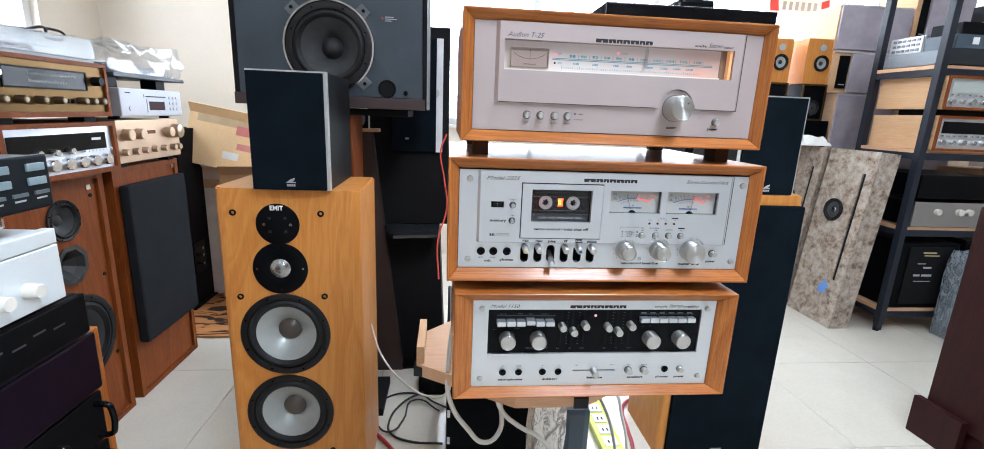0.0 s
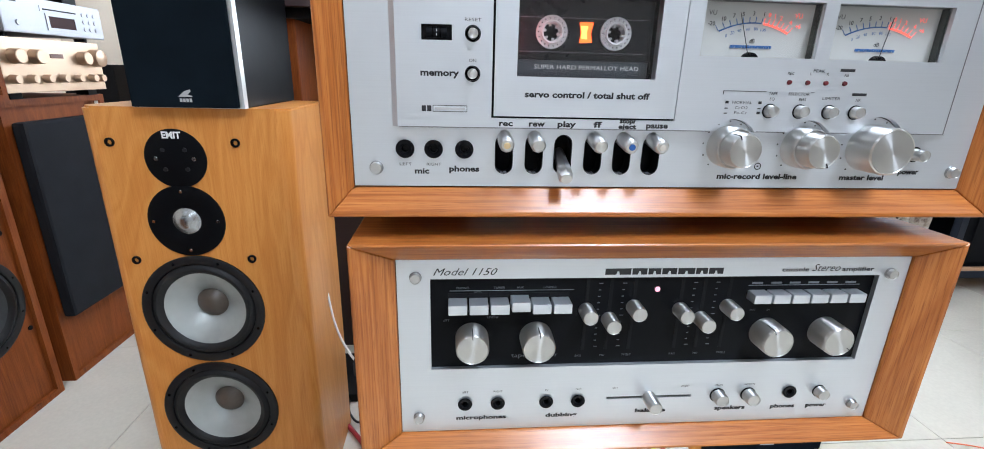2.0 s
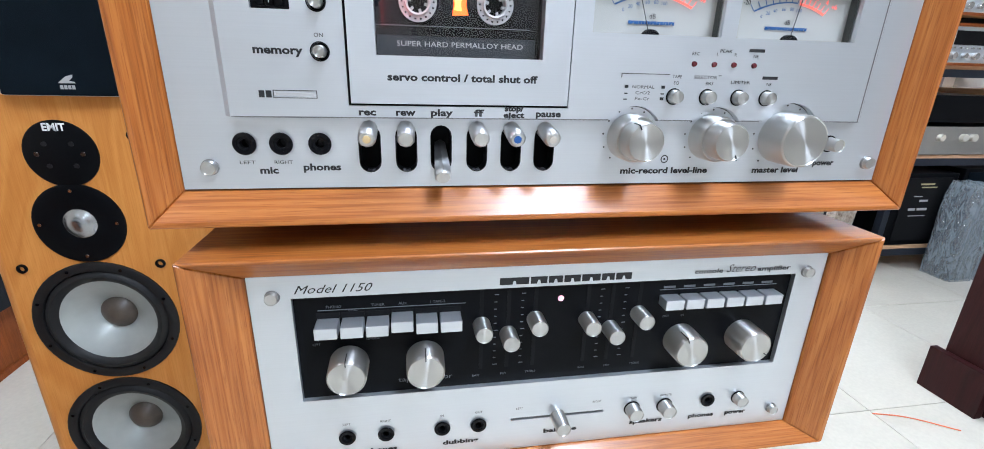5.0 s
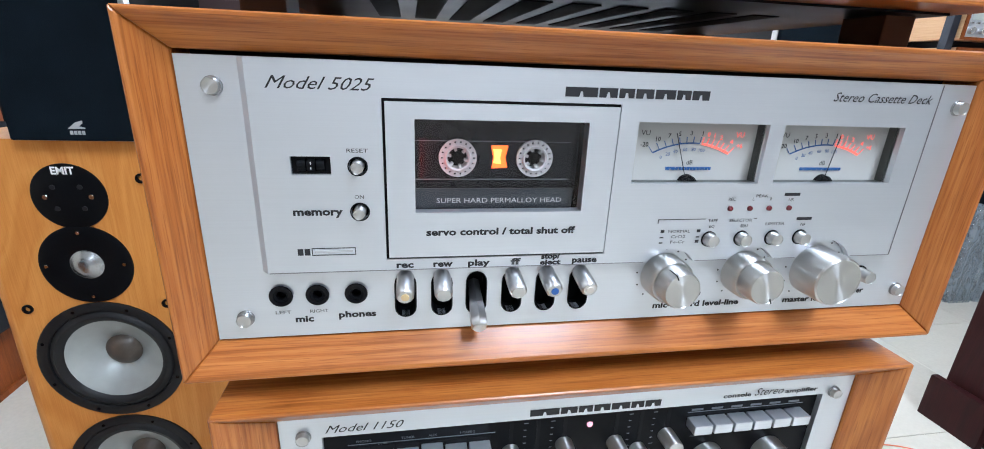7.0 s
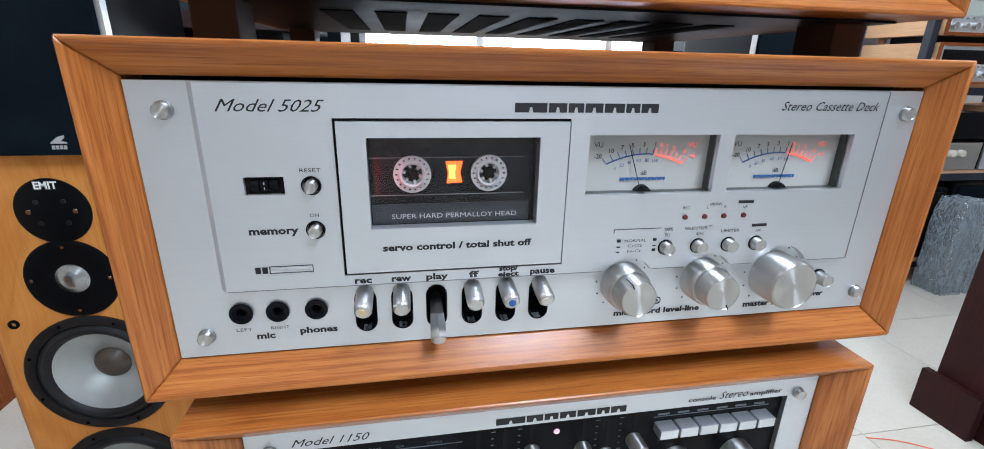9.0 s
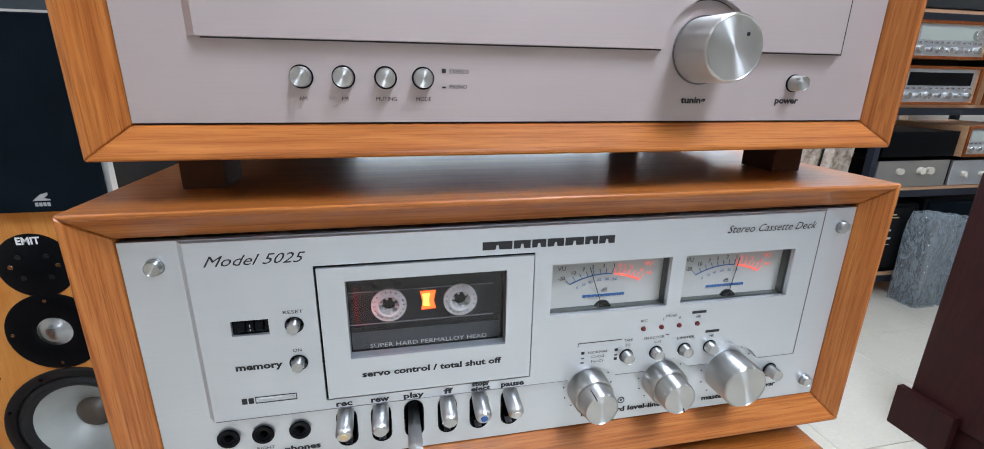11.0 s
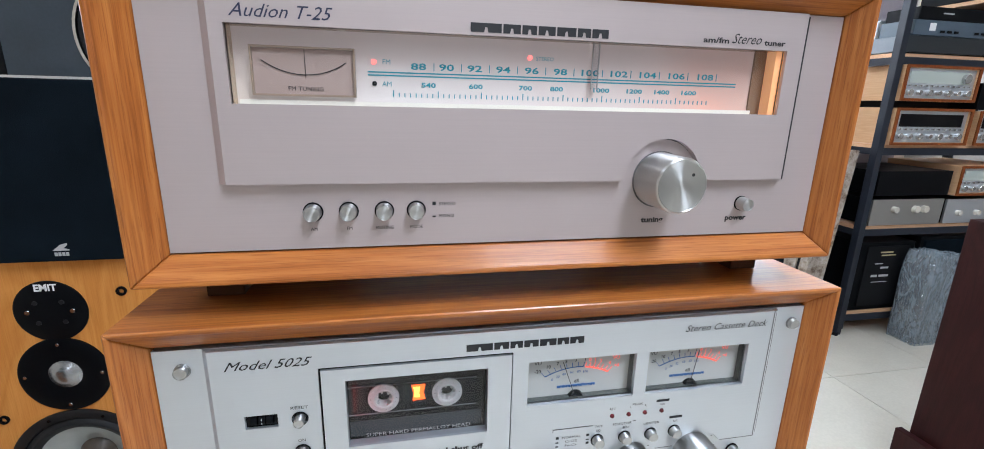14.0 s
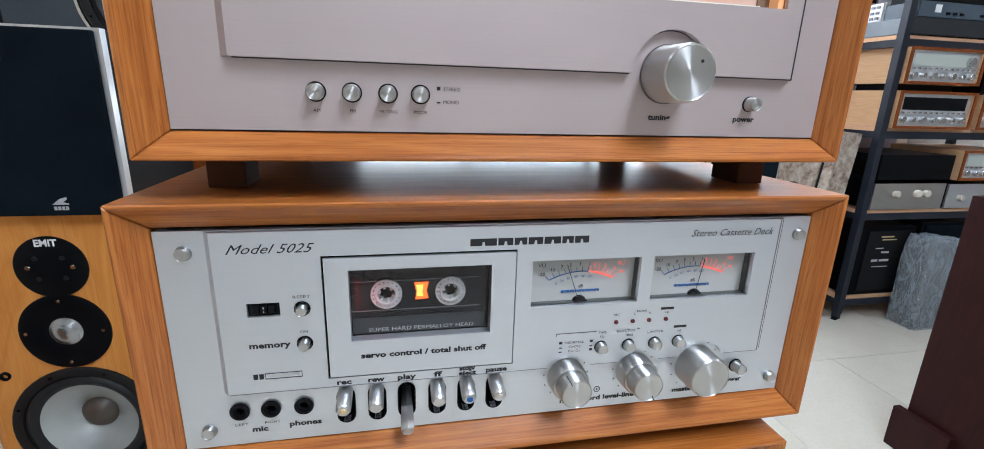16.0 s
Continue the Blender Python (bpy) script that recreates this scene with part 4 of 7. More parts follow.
# ---------------- tuner ----------------
tuner = thing("tuner", (0.224, 0.637, 1.0925), "champagne-silver radio tuner in a honey oak case, dial lit", "tuner")
TY, TP = 0.6375, 0.6325
wood_case(tuner, 0.0165, 0.4315, 1.1140, 1.2770, 0.6255, 0.0315, 0.4195, 1.1280, 1.2645, 0.31)
DIAL = (0.0705, 0.3785, 1.2055, 1.2425)
part("faceplate", sheet(rect(0.0320, 0.4190, 1.1290, 1.2640), [rect(0.066, 0.383, 1.200, 1.248)] + [ring_outline(x, 1.1495, 0.0052, 18) for x in (0.1040, 0.1225, 0.1415, 0.1590)], TY, TY + 0.005), CHAMPAGNE, tuner, "champagne brushed faceplate")
part("inner_shadow_gap", box(0.0318, 0.4192, TY + 0.028, TY + 0.030, 1.1285, 1.2640), BLACK_MATT, tuner)
TZ, TKX, TKZ = 1.1655, 0.3065, 1.1655
po = [(0.0640, TZ)] + notch(TKX, TZ, 0.0250, 16, TKZ) + [(0.3895, TZ), (0.3895, 1.2636), (0.0640, 1.2636)]
part("upper_panel", sheet(po, [rect(*DIAL)], TP, TY - 0.0003, 0.0045), CHAMPAGNE, tuner, "raised champagne panel with a dial window")


def dial_glow():
    """A back-lit dial: cream, turning to peach towards the lamp at its right end, with glare and room reflection
    painted in.
    """
    k = Nodes("lit_dial_with_reflections")
    tc = k.n.new("ShaderNodeTexCoord")
    sp = k.n.new("ShaderNodeSeparateXYZ")
    k.link(tc.outputs["Object"], sp.inputs[0])
    mr, mz = k.n.new("ShaderNodeMapRange"), k.n.new("ShaderNodeMapRange")
    mr.inputs["From Min"].default_value, mr.inputs["From Max"].default_value = -0.15, 0.155
    mz.inputs["From Min"].default_value, mz.inputs["From Max"].default_value = 0.113, 0.150
    k.link(sp.outputs[0], mr.inputs[0])
    k.link(sp.outputs[2], mz.inputs[0])
    cloud = k.noise(k.coords(), 22, 4)
    along = k.mix(0.2, mr.outputs[0], cloud)
    up = k.mix(0.25, mz.outputs[0], cloud)
    warm = k.ramp(along, (0.0, (0.52, 0.43, 0.36)), (0.3, (0.60, 0.55, 0.52)), (0.65, (0.57, 0.48, 0.44)), (0.8, (0.62, 0.36, 0.28)), (1.0, (0.50, 0.40, 0.34)))
    # the upper part is darkened to imitate the room reflected in the glass
    c = k.mix(k.ramp(up, (0.25, (0, 0, 0)), (0.8, (0.75, 0.75, 0.75))), warm, (0.38, 0.30, 0.28))
    k.colour(c)
    k.link(c, k.b.inputs["Emission Color"])
    k.b.inputs["Emission Strength"].default_value = 0.42
    k.rough(0.35)
    return k.m


# added black sheet: the dark shade line round the raised panel
part("panel_gap", sheet([(x + (0.0053 if x > 0.385 else 0.0006), z - 0.0006) for x, z in po], [rect(*DIAL)], TY - 0.0006, TY - 0.0003, 0.0), INK, tuner)
dy = TP + 0.0120
dial = part("dial", box(DIAL[0] - 0.003, DIAL[1] + 0.003, dy, dy + 0.002, DIAL[2] - 0.003, DIAL[3] + 0.003), dial_glow(), tuner, "warm lit dial scale")
part("dial_wall", sheet(rect(DIAL[0] - 0.0015, DIAL[1] + 0.0015, DIAL[2] - 0.0015, DIAL[3] + 0.0015), [rect(*DIAL)], TP + 0.002, dy), plain("pale_gold_dial_wall", (0.60, 0.50, 0.36), 0.25, 0.6), dial)
part("dial_edge_light", box(DIAL[0] + 0.002, DIAL[1] - 0.013, dy - 0.0045, dy - 0.0005, DIAL[2], DIAL[2] + 0.0022), glow("white_edge_light", (0.80, 0.76, 0.68), 0.14), dial)
part("dial_end_panel", box(DIAL[1] - 0.0125, DIAL[1] + 0.002, dy - 0.0012, dy - 0.0002, DIAL[2], DIAL[3]), plain("amber_brown_end", (0.26, 0.17, 0.11), 0.2), dial)
part("dial_lamp_side", box(DIAL[1] - 0.0045, DIAL[1] - 0.0005, dy - 0.009, dy - 0.0015, DIAL[2], DIAL[3]), glow("amber_side_light", (0.85, 0.42, 0.18), 0.5), dial)
g = part("dial_glass", pane_of(DIAL[0], DIAL[1], TP + 0.0020, TP + 0.0030, DIAL[2], DIAL[3]), GLASS, dial)
g.visible_shadow = False
tm = part("tuning_meter", box(0.0800, 0.1285, dy - 0.0040, dy - 0.001, 1.2105, 1.2330), glow("lit_tuning_meter_card", (0.40, 0.30, 0.26), 0.08), dial, "small lit tuning meter")
part("meter_rim", sheet(rect(0.0792, 0.1293, 1.2097, 1.2338), [rect(0.0802, 0.1283, 1.2107, 1.2328)], dy - 0.0060, dy - 0.002), plain("brown_meter_rim", (0.34, 0.25, 0.18), 0.3), tm)
b = bmesh.new()
va = []
for i in range(13):
    a = radians(-36 + 6 * i)
    va.append([b.verts.new((0.1045 + k * math.sin(a), dy - 0.0043, 1.2550 - k * math.cos(a))) for k in (0.0345, 0.0350)])
for p, q in zip(va, va[1:]):
    b.faces.new((p[0], q[0], q[1], p[1]))
part("meter_arc", b, INK, tm)
part("needle", box(0.1046, 0.1049, dy - 0.0046, dy - 0.0044, 1.2185, 1.2325), INK, tm)
words("lettering", "FM TUNING", 0.1045, 1.2125, 0.0030, dy - 0.0043, INK, tm, 0.017, 0, "CENTER")
for i, s in enumerate(("88", "90", "92", "94", "96", "98", "100", "102", "104", "106", "108")):
    x = 0.1618 + i * 0.0148 + i * i * 0.00024
    words("lettering", s, x, 1.2250, 0.0047, dy - 0.0003, TEAL_INK, dial, 0.0082 if i < 6 else 0.0108, 0, "CENTER", bold=0.0001)
    bars("dial_tick", x + 0.0080, x + 0.0084, 1.2245, 0.0042, dy, TEAL_INK, dial)
for s, x in (("540", 0.1670), ("600", 0.1930), ("700", 0.2215), ("800", 0.2400), ("1000", 0.2670), ("1200", 0.2880), ("1400", 0.3060), ("1600", 0.3240)):
    words("lettering", s, x, 1.2160, 0.0034, dy - 0.0003, TEAL_INK, dial, 0.0078 if len(s) < 4 else 0.0100, 0, "CENTER", bold=0.0001)
for z, h in ((1.2228, 0.0007), (1.2212, 0.0007)):
    bars("dial_line", 0.1352, 0.3560, z, h, dy, TEAL_INK, dial)
for i in range(64):
    x = 0.1480 + i * 0.0030
    bars("dial_tick", x, x + 0.0005, 1.2105, 0.0022 if i % 8 else 0.0036, dy, TEAL_INK, dial)
words("lettering", "FM", 0.1450, 1.2272, 0.0036, dy - 0.0003, TEAL_INK, dial, None, 0, "CENTER")
words("lettering", "AM", 0.1450, 1.2160, 0.0036, dy - 0.0003, TEAL_INK, dial, None, 0, "CENTER")
for x, z, mt in ((0.1385, 1.2282, glow("red_band_lamp", (1.0, 0.12, 0.10), 3.0)), (0.2235, 1.2335, glow("red_stereo_lamp", (1.0, 0.12, 0.10), 3.0)), (0.1385, 1.2172, BLACK)):
    part("lamp_lens", disc(x, dy, z, 0.0013, 0.0006, 14), mt, dial)
words("lettering", "STEREO", 0.2270, 1.2322, 0.0030, dy - 0.0003, TEAL_INK, dial)
part("dial_pointer", box(0.2596, 0.2632, dy - 0.0035, dy - 0.0028, 1.2175, 1.2425), glass("clear_pointer_plastic", (0.93, 0.94, 0.95), 0.1), dial, "clear plastic pointer with two pale edges")
for x in (0.2594, 0.2632):
    part("pointer_edge", box(x, x + 0.0004, dy - 0.0037, dy - 0.0026, 1.2175, 1.2425), plain("pale_pointer", (0.42, 0.40, 0.38), 0.3), bpy.data.objects["dial_pointer"])
words("lettering", "Audion T-25", 0.0735, 1.2455, 0.0085, TP - 0.0002, plain("navy_print", (0.02, 0.025, 0.06), 0.5), tuner, 0.0470, 0.4)
maker_mark(0.1880, 0.2640, 1.2440, 0.0050, TP, tuner)
words("lettering", "am/fm", 0.3220, 1.2450, 0.0042, TP - 0.0002, INK, tuner, 0.0165, bold=0.0001)
words("lettering", "Stereo", 0.3400, 1.2452, 0.0078, TP - 0.0002, INK, tuner, 0.0195, 0.45)
words("lettering", "tuner", 0.3620, 1.2450, 0.0042, TP - 0.0002, INK, tuner, 0.0145, bold=0.0001)
for x, s in ((0.1040, "AM"), (0.1225, "FM"), (0.1415, "MUTING"), (0.1590, "MODE")):
    part("button_rim", lathe([(0.0046, -0.0008), (0.0053, -0.0006), (0.0053, 0.0003)], 24, pose(x, TY, 1.1495)), BLACK, tuner)
    knob("push_button", x, TY + 0.002, 1.1495, 0.0044, 0.0085, tuner, seg=24)
    words("lettering", s, x, 1.1390, 0.0026, TY - 0.0002, INK, tuner, None, 0, "CENTER")
for i, s in enumerate(("STEREO", "MONO")):
    words("lettering", s, 0.1715, 1.1518 - 0.0070 * i, 0.0028, TY - 0.0002, INK, tuner)
    bars("print_dot", 0.1680, 0.1700, 1.1520 - 0.0070 * i, 0.0020 if i == 0 else 0.0008, TY, INK, tuner)
part("knob_rim", lathe([(0.0167, -0.0006), (0.0174, -0.0005), (0.0174, 0.0002)], 48, pose(TKX, TY, TKZ)), plain("grey_knob_gap", (0.12, 0.11, 0.11), 0.5), tuner)
tk = knob("tuning_knob", TKX, TY, TKZ, 0.0162, 0.0255, tuner, seg=64)
dm = new("knob_dimple", bpy.data.meshes.new("knob_dimple"))
b = lathe([(0, -0.0257), (0.0009, -0.0258), (0.0010, -0.0254)], 12, pose(0.0062, 0, 0.0065))
b.to_mesh(dm.data)
b.free()
dm.data.materials.append(INK)
dm.parent = tk
part("button_rim", lathe([(0.0042, -0.0008), (0.0048, -0.0006), (0.0048, 0.0002)], 24, pose(0.3670, TY, 1.1495)), BLACK, tuner)
knob("power_button", 0.3670, TY, 1.1495, 0.0042, 0.0070, tuner, seg=24)
words("lettering", "tuning", 0.3050, 1.1385, 0.0048, TY - 0.0002, INK, tuner, 0.0150, 0, "CENTER", bold=0.00019)
words("lettering", "power", 0.3645, 1.1385, 0.0048, TY - 0.0002, INK, tuner, 0.0155, 0, "CENTER", bold=0.00019)
part("bottom_panel", box(0.030, 0.418, 0.652, 0.925, 1.1125, 1.1138), BLACK, tuner)
for i in range(9):
    part("bottom_vent", box(0.09 + i * 0.03, 0.108 + i * 0.03, 0.70, 0.86, 1.1118, 1.1124), BLACK_MATT, tuner)
DARK_FOOT = plain("dark_brown_foot", (0.075, 0.032, 0.016), 0.65, spec=0.12)
for x in (0.036, 0.390):
    for y in (0.665, 0.88):
        part("foot", box(x, x + 0.021, y, y + 0.03, 1.0928, 1.1142, 0.001), DARK_FOOT, tuner)


# ---------------- loudspeakers ----------------
def driver(name, x, y, z, r, parent, cone, cap, depth=0.03):
    """A round drive unit on a front at y: frame, surround, cone, cap."""
    f = part(name, lathe([(r * 0.84, 0.004), (r * 0.86, -0.004), (r * 0.97, -0.006), (r, -0.004), (r, 0.002)], 48, pose(x, y, z)), RUBBER, parent, smooth=True)
    part("surround", lathe([(r * 0.67, 0.0025), (r * 0.70, -0.003), (r * 0.765, -0.0065), (r * 0.83, -0.003), (r * 0.86, 0.003)], 48, pose(x, y, z)), RUBBER, f, smooth=True)
    part("cone", lathe([(r * 0.68, 0.0015), (r * 0.5, depth * 0.36), (r * 0.37, depth * 0.66), (r * 0.26, depth)], 48, pose(x, y, z)), cone, f, smooth=True)
    part("dust_cap", lathe([(0, depth * 0.50), (r * 0.10, depth * 0.54), (r * 0.19, depth * 0.70), (r * 0.25, depth * 0.93), (r * 0.27, depth)], 32, pose(x, y, z)), cap, f, smooth=True)
    for i in range(8):
        a = radians(22.5 + 45 * i)
        part("bolt", disc(x + r * 0.93 * math.cos(a), y - 0.005, z + r * 0.93 * math.sin(a), 0.0028, 0.0012, 8), BLACK_GLOSS, f)
    return f


def tower(at, label, grille):
    """A tall veneered speaker with rounded front corners, written round its front's bottom middle."""
    o = local_thing("tower_speaker", pose(*at), label, "speaker", "pair of tower speakers")
    w, d, h, c = 0.372, 0.27, 0.935, 0.024
    out = []
    for sx, sy, a0 in ((-1, 0, 180), (1, 0, 270)):
        for i in range(6):
            a = radians(a0 + 18 * i)
            out.append((sx * (w / 2 - c) + c * math.cos(a), c + c * math.sin(a)))
    out += [(w / 2, d), (-w / 2, d)]
    bm = bmesh.new()
    lo = [bm.verts.new((x, y, 0.0)) for x, y in out]
    hi = [bm.verts.new((x, y, h)) for x, y in out]
    bm.faces.new(lo)
    bm.faces.new(hi)
    for i in range(len(out)):
        j = (i + 1) % len(out)
        bm.faces.new((lo[i], lo[j], hi[j], hi[i]))
    if not grille:
        bm.faces.remove([f for f in bm.faces if all(abs(v.co.y) < 1e-5 for v in f.verts)][0])
    bmesh.ops.bevel(bm, geom=[e for e in bm.edges if abs(e.verts[0].co.z - h) < 1e-4 and abs(e.verts[1].co.z - h) < 1e-4], offset=0.004, segments=2, affect="EDGES")
    part("cabinet", bm, TOWER_Z, o, smooth=True)
    if grille:
        part("grille", box(-0.164, 0.178, -0.020, -0.001, 0.016, 0.905, 0.006), CLOTH, o, "black cloth grille")
        bars("badge", -0.005, 0.035, 0.040, 0.007, -0.020, GREY_INK, o)
        return o
    holes = [ring_outline(-0.024, z, 0.1215 * 0.9, 40) for z in (0.522, 0.274)]
    part("baffle", sheet(rect(-w / 2 + c, w / 2 - c, 0.0, h - 0.0003), holes, 0.0, 0.05), TOWER_Z, o)
    tw = part("tweeter", lathe([(0, -0.004), (0.052, -0.004), (0.056, -0.002), (0.056, 0.001)], 48, pose(-0.027, 0, 0.840)), BLACK, o, smooth=True)
    words("lettering", "EMIT", -0.027, 0.879, 0.017, -0.0045, WHITE_INK, tw, 0.034, 0, "CENTER", bold=0.0006)
    for x, z in ((-0.02, 0.015), (0.02, 0.015), (-0.034, -0.002), (0.034, -0.002), (-0.02, -0.022), (0.02, -0.022)):
        part("bolt", disc(-0.027 + x, -0.004, 0.842 + z, 0.004, 0.0015, 12), RUBBER if abs(x) < 0.03 else CHROME, tw)
    md = part("midrange", lathe([(0.026, -0.001), (0.034, -0.004), (0.067, -0.005), (0.072, -0.003), (0.072, 0.001)], 56, pose(-0.027, 0, 0.717)), BLACK, o, smooth=True)
    part("dome", lathe([(0, -0.013), (0.010, -0.0118), (0.018, -0.008), (0.024, -0.002), (0.027, -0.001)], 40, pose(-0.027, 0, 0.717)), DOME, md, "silver dome", smooth=True)
    for i in range(4):
        a = radians(90 * i)
        part("bolt", disc(-0.027 + 0.060 * math.cos(a), -0.005, 0.717 + 0.060 * math.sin(a), 0.003, 0.001, 10), CHROME, md)
    for z in (0.522, 0.274):
        driver("woofer", -0.024, 0, z, 0.1215, o, CONE, CONE_CAP, depth=0.036)
    for x, z in ((-0.139, 0.870), (0.085, 0.871), (-0.137, 0.635), (0.086, 0.636), (-0.138, 0.142), (0.090, 0.142)):
        p = part("grille_socket", lathe([(0.0085, 0), (0.0085, -0.003), (0.005, -0.0035), (0.0035, 0.002), (0, 0.002)], 16, pose(x, 0, z)), BLACK, o)
    return o


tower((-0.418, 1.268, 0), "golden cherry tower speaker with bare drivers and grey cones", False)
tower((0.931, 1.362, 0), "golden cherry tower speaker behind a black cloth grille", True)


def bookshelf(at, rz=0.0):
    o = local_thing("bookshelf_speaker", pose(*at, 0, 0, rz), "small black speaker with silver edges standing on the tower speaker", "speaker", "pair of small black speakers")
    part("body", box(-0.096, 0.096, 0.008, 0.28, 0, 0.297, 0.003), BLACK, o)
    part("front_frame", sheet(rect(-0.0965, 0.0965, 0.0, 0.2975), [rect(-0.091, 0.088, 0.006, 0.2925)], -0.004, 0.012), brushed("satin_silver_edge", (0.72, 0.73, 0.74), 0.3, "z"), o, "satin silver edge")
    part("grille", box(-0.0945, 0.0885, -0.012, 0.007, 0.001, 0.2935, 0.003), CLOTH, o, "black cloth grille")
    b = prism([(-0.012, 0.020), (0.000, 0.030), (0.010, 0.033), (0.010, 0.029), (0.004, 0.024), (0.012, 0.022), (0.012, 0.020)], -0.0128, -0.0118)
    part("logo", b, GREY_INK, o)
    for i in range(4):
        part("logo_block", box(-0.010 + i * 0.0055, -0.006 + i * 0.0055, -0.0128, -0.0118, 0.011, 0.017), GREY_INK, o)
    return o


bookshelf((-0.398, 1.258, 0.935))
bookshelf((0.985, 1.380, 0.935), 0)

# the wide dark speaker on its stand
TX = -0.393
o = thing("large_speaker", (TX, 1.72, 1.148), "large dark blue-black speaker with a silver-ringed woofer on its stand", "speaker")
part("body", box(TX - 0.318, TX + 0.318, 1.80, 2.03, 1.150, 2.02, 0.004), BLACK_MATT, o)
part("front_rim", sheet(rect(TX - 0.318, TX + 0.318, 1.150, 2.02), [rect(TX - 0.303, TX + 0.303, 1.187, 2.001)], 1.716, 1.7998), BLACK_MATT, o)
part("baffle", sheet(rect(TX - 0.302, TX + 0.302, 1.188, 2.00), [ring_outline(TX - 0.006, 1.345, 0.124, 48)], 1.718, 1.79), NAVY, o)
part("base_rail", box(TX - 0.320, TX + 0.312, 1.712, 1.75, 1.1485, 1.186, 0.002), plain("dark_brown_rail", (0.045, 0.026, 0.026), 0.45), o, "dark brown rail")
w = driver("woofer", TX - 0.006, 1.717, 1.345, 0.138, o, DARK_CONE, plain("black_dust_cap", (0.012, 0.013, 0.015), 0.6), depth=0.05)
part("trim_ring", lathe([(0.140, -0.001), (0.142, -0.007), (0.148, -0.007), (0.1505, -0.001)], 64, pose(TX - 0.006, 1.7175, 1.345)), CHROME, w, "bright silver ring", smooth=True)
for a in (45, 135, 225, 315):
    b = box(-0.020, 0.020, -0.006, -0.0002, 0.146, 0.176, 0.002)
    bmesh.ops.transform(b, matrix=pose(TX - 0.006, 1.7175, 1.345) @ Matrix.Rotation(radians(a), 4, "Y"), verts=b.verts)
    part("clamp", b, plain("grey_clamp", (0.13, 0.14, 0.15), 0.4, 0.4), w)
    b = disc(0, -0.006, 0.163, 0.006, 0.003, 14)
    bmesh.ops.transform(b, matrix=pose(TX - 0.006, 1.7175, 1.345) @ Matrix.Rotation(radians(a), 4, "Y"), verts=b.verts)
    part("clamp_bolt", b, BLACK, w)
part("port", lathe([(0.028, 0.0002), (0.030, -0.002), (0.026, -0.002), (0.024, 0.0)], 32, pose(TX + 0.183, 1.7178, 1.216)), BLACK, o)
part("port_hole", lathe([(0, -0.0006), (0.026, -0.0006), (0.026, 0.0004)], 32, pose(TX + 0.183, 1.7175, 1.216)), BLACK_MATT, o)
part("control", disc(TX + 0.246, 1.7178, 1.204, 0.008, 0.006, 18), BLACK, o)
part("badge_dot", disc(TX + 0.170, 1.7178, 1.443, 0.0035, 0.001, 12), plain("red_badge", (0.45, 0.05, 0.03), 0.4), o)
for i, wd in enumerate((0.030, 0.040, 0.022)):
    bars("badge_bar", TX + 0.178, TX + 0.178 + wd, 1.446 - i * 0.006, 0.0022, 1.7178, GREY_INK, o)
o = thing("speaker_stand", (TX, 1.75, 0), "tall brown wooden speaker stand on a flat base", "speaker stand")
part("column", box(-0.470, -0.338, 1.76, 1.96, 0.03, 1.125, 0.004), BROWN_Z, o)
part("top_plate", box(-0.60, -0.14, 1.74, 2.0, 1.125, 1.1475, 0.003), BLACK_MATT, o)
part("base", box(-0.56, -0.245, 1.75, 2.0, 0, 0.03, 0.003), BLACK_MATT, o)
for name, tall in (("large_speaker", 0.93), ("speaker_stand", 1.0)):
    q = bpy.data.objects[name]
    q.location.x, q.location.y, q.scale = q.location.x * 0.93, q.location.y * 0.93, (0.93, 0.93, tall)

# black speakers and pedestal behind
o = thing("black_speaker", (-0.13, 2.02, 0.66), "black floor speaker with a bright grey edge", "speaker", "black speakers")
part("body", box(-0.325, 0.005, 2.03, 2.30, 0.668, 1.475, 0.003), BLACK_MATT, o)
part("grille", box(-0.230, -0.050, 2.01, 2.03, 0.98, 1.43, 0.004), CLOTH, o)
part("edge_strip", box(-0.049, -0.022, 2.012, 2.03, 0.98, 1.43, 0.002), plain("pale_edge_strip", (0.80, 0.81, 0.83), 0.3, 0.2), o)
part("badge", box(-0.175, -0.16, 2.008, 2.0105, 1.03, 1.037), GREY_INK, o)
o = thing("pedestal", (-0.15, 2.0, 0), "black tapered speaker pedestal on the tiles", "pedestal")
part("column", hull(bmesh.new(), [(-0.31, 2.03, 0.02), (0.0, 2.03, 0.02), (-0.31, 2.32, 0.02), (0.0, 2.32, 0.02), (-0.31, 2.02, 0.655), (-0.03, 2.02, 0.655), (-0.31, 2.3, 0.655), (-0.03, 2.3, 0.655)]), BLACK_MATT, o)
part("base", hull(bmesh.new(), [(x, y, z) for x, y in ((-0.305, 2.20), (-0.225, 1.965), (0.04, 1.99), (0.04, 2.36), (-0.305, 2.36)) for z in (0.0, 0.02)]), BLACK, o)
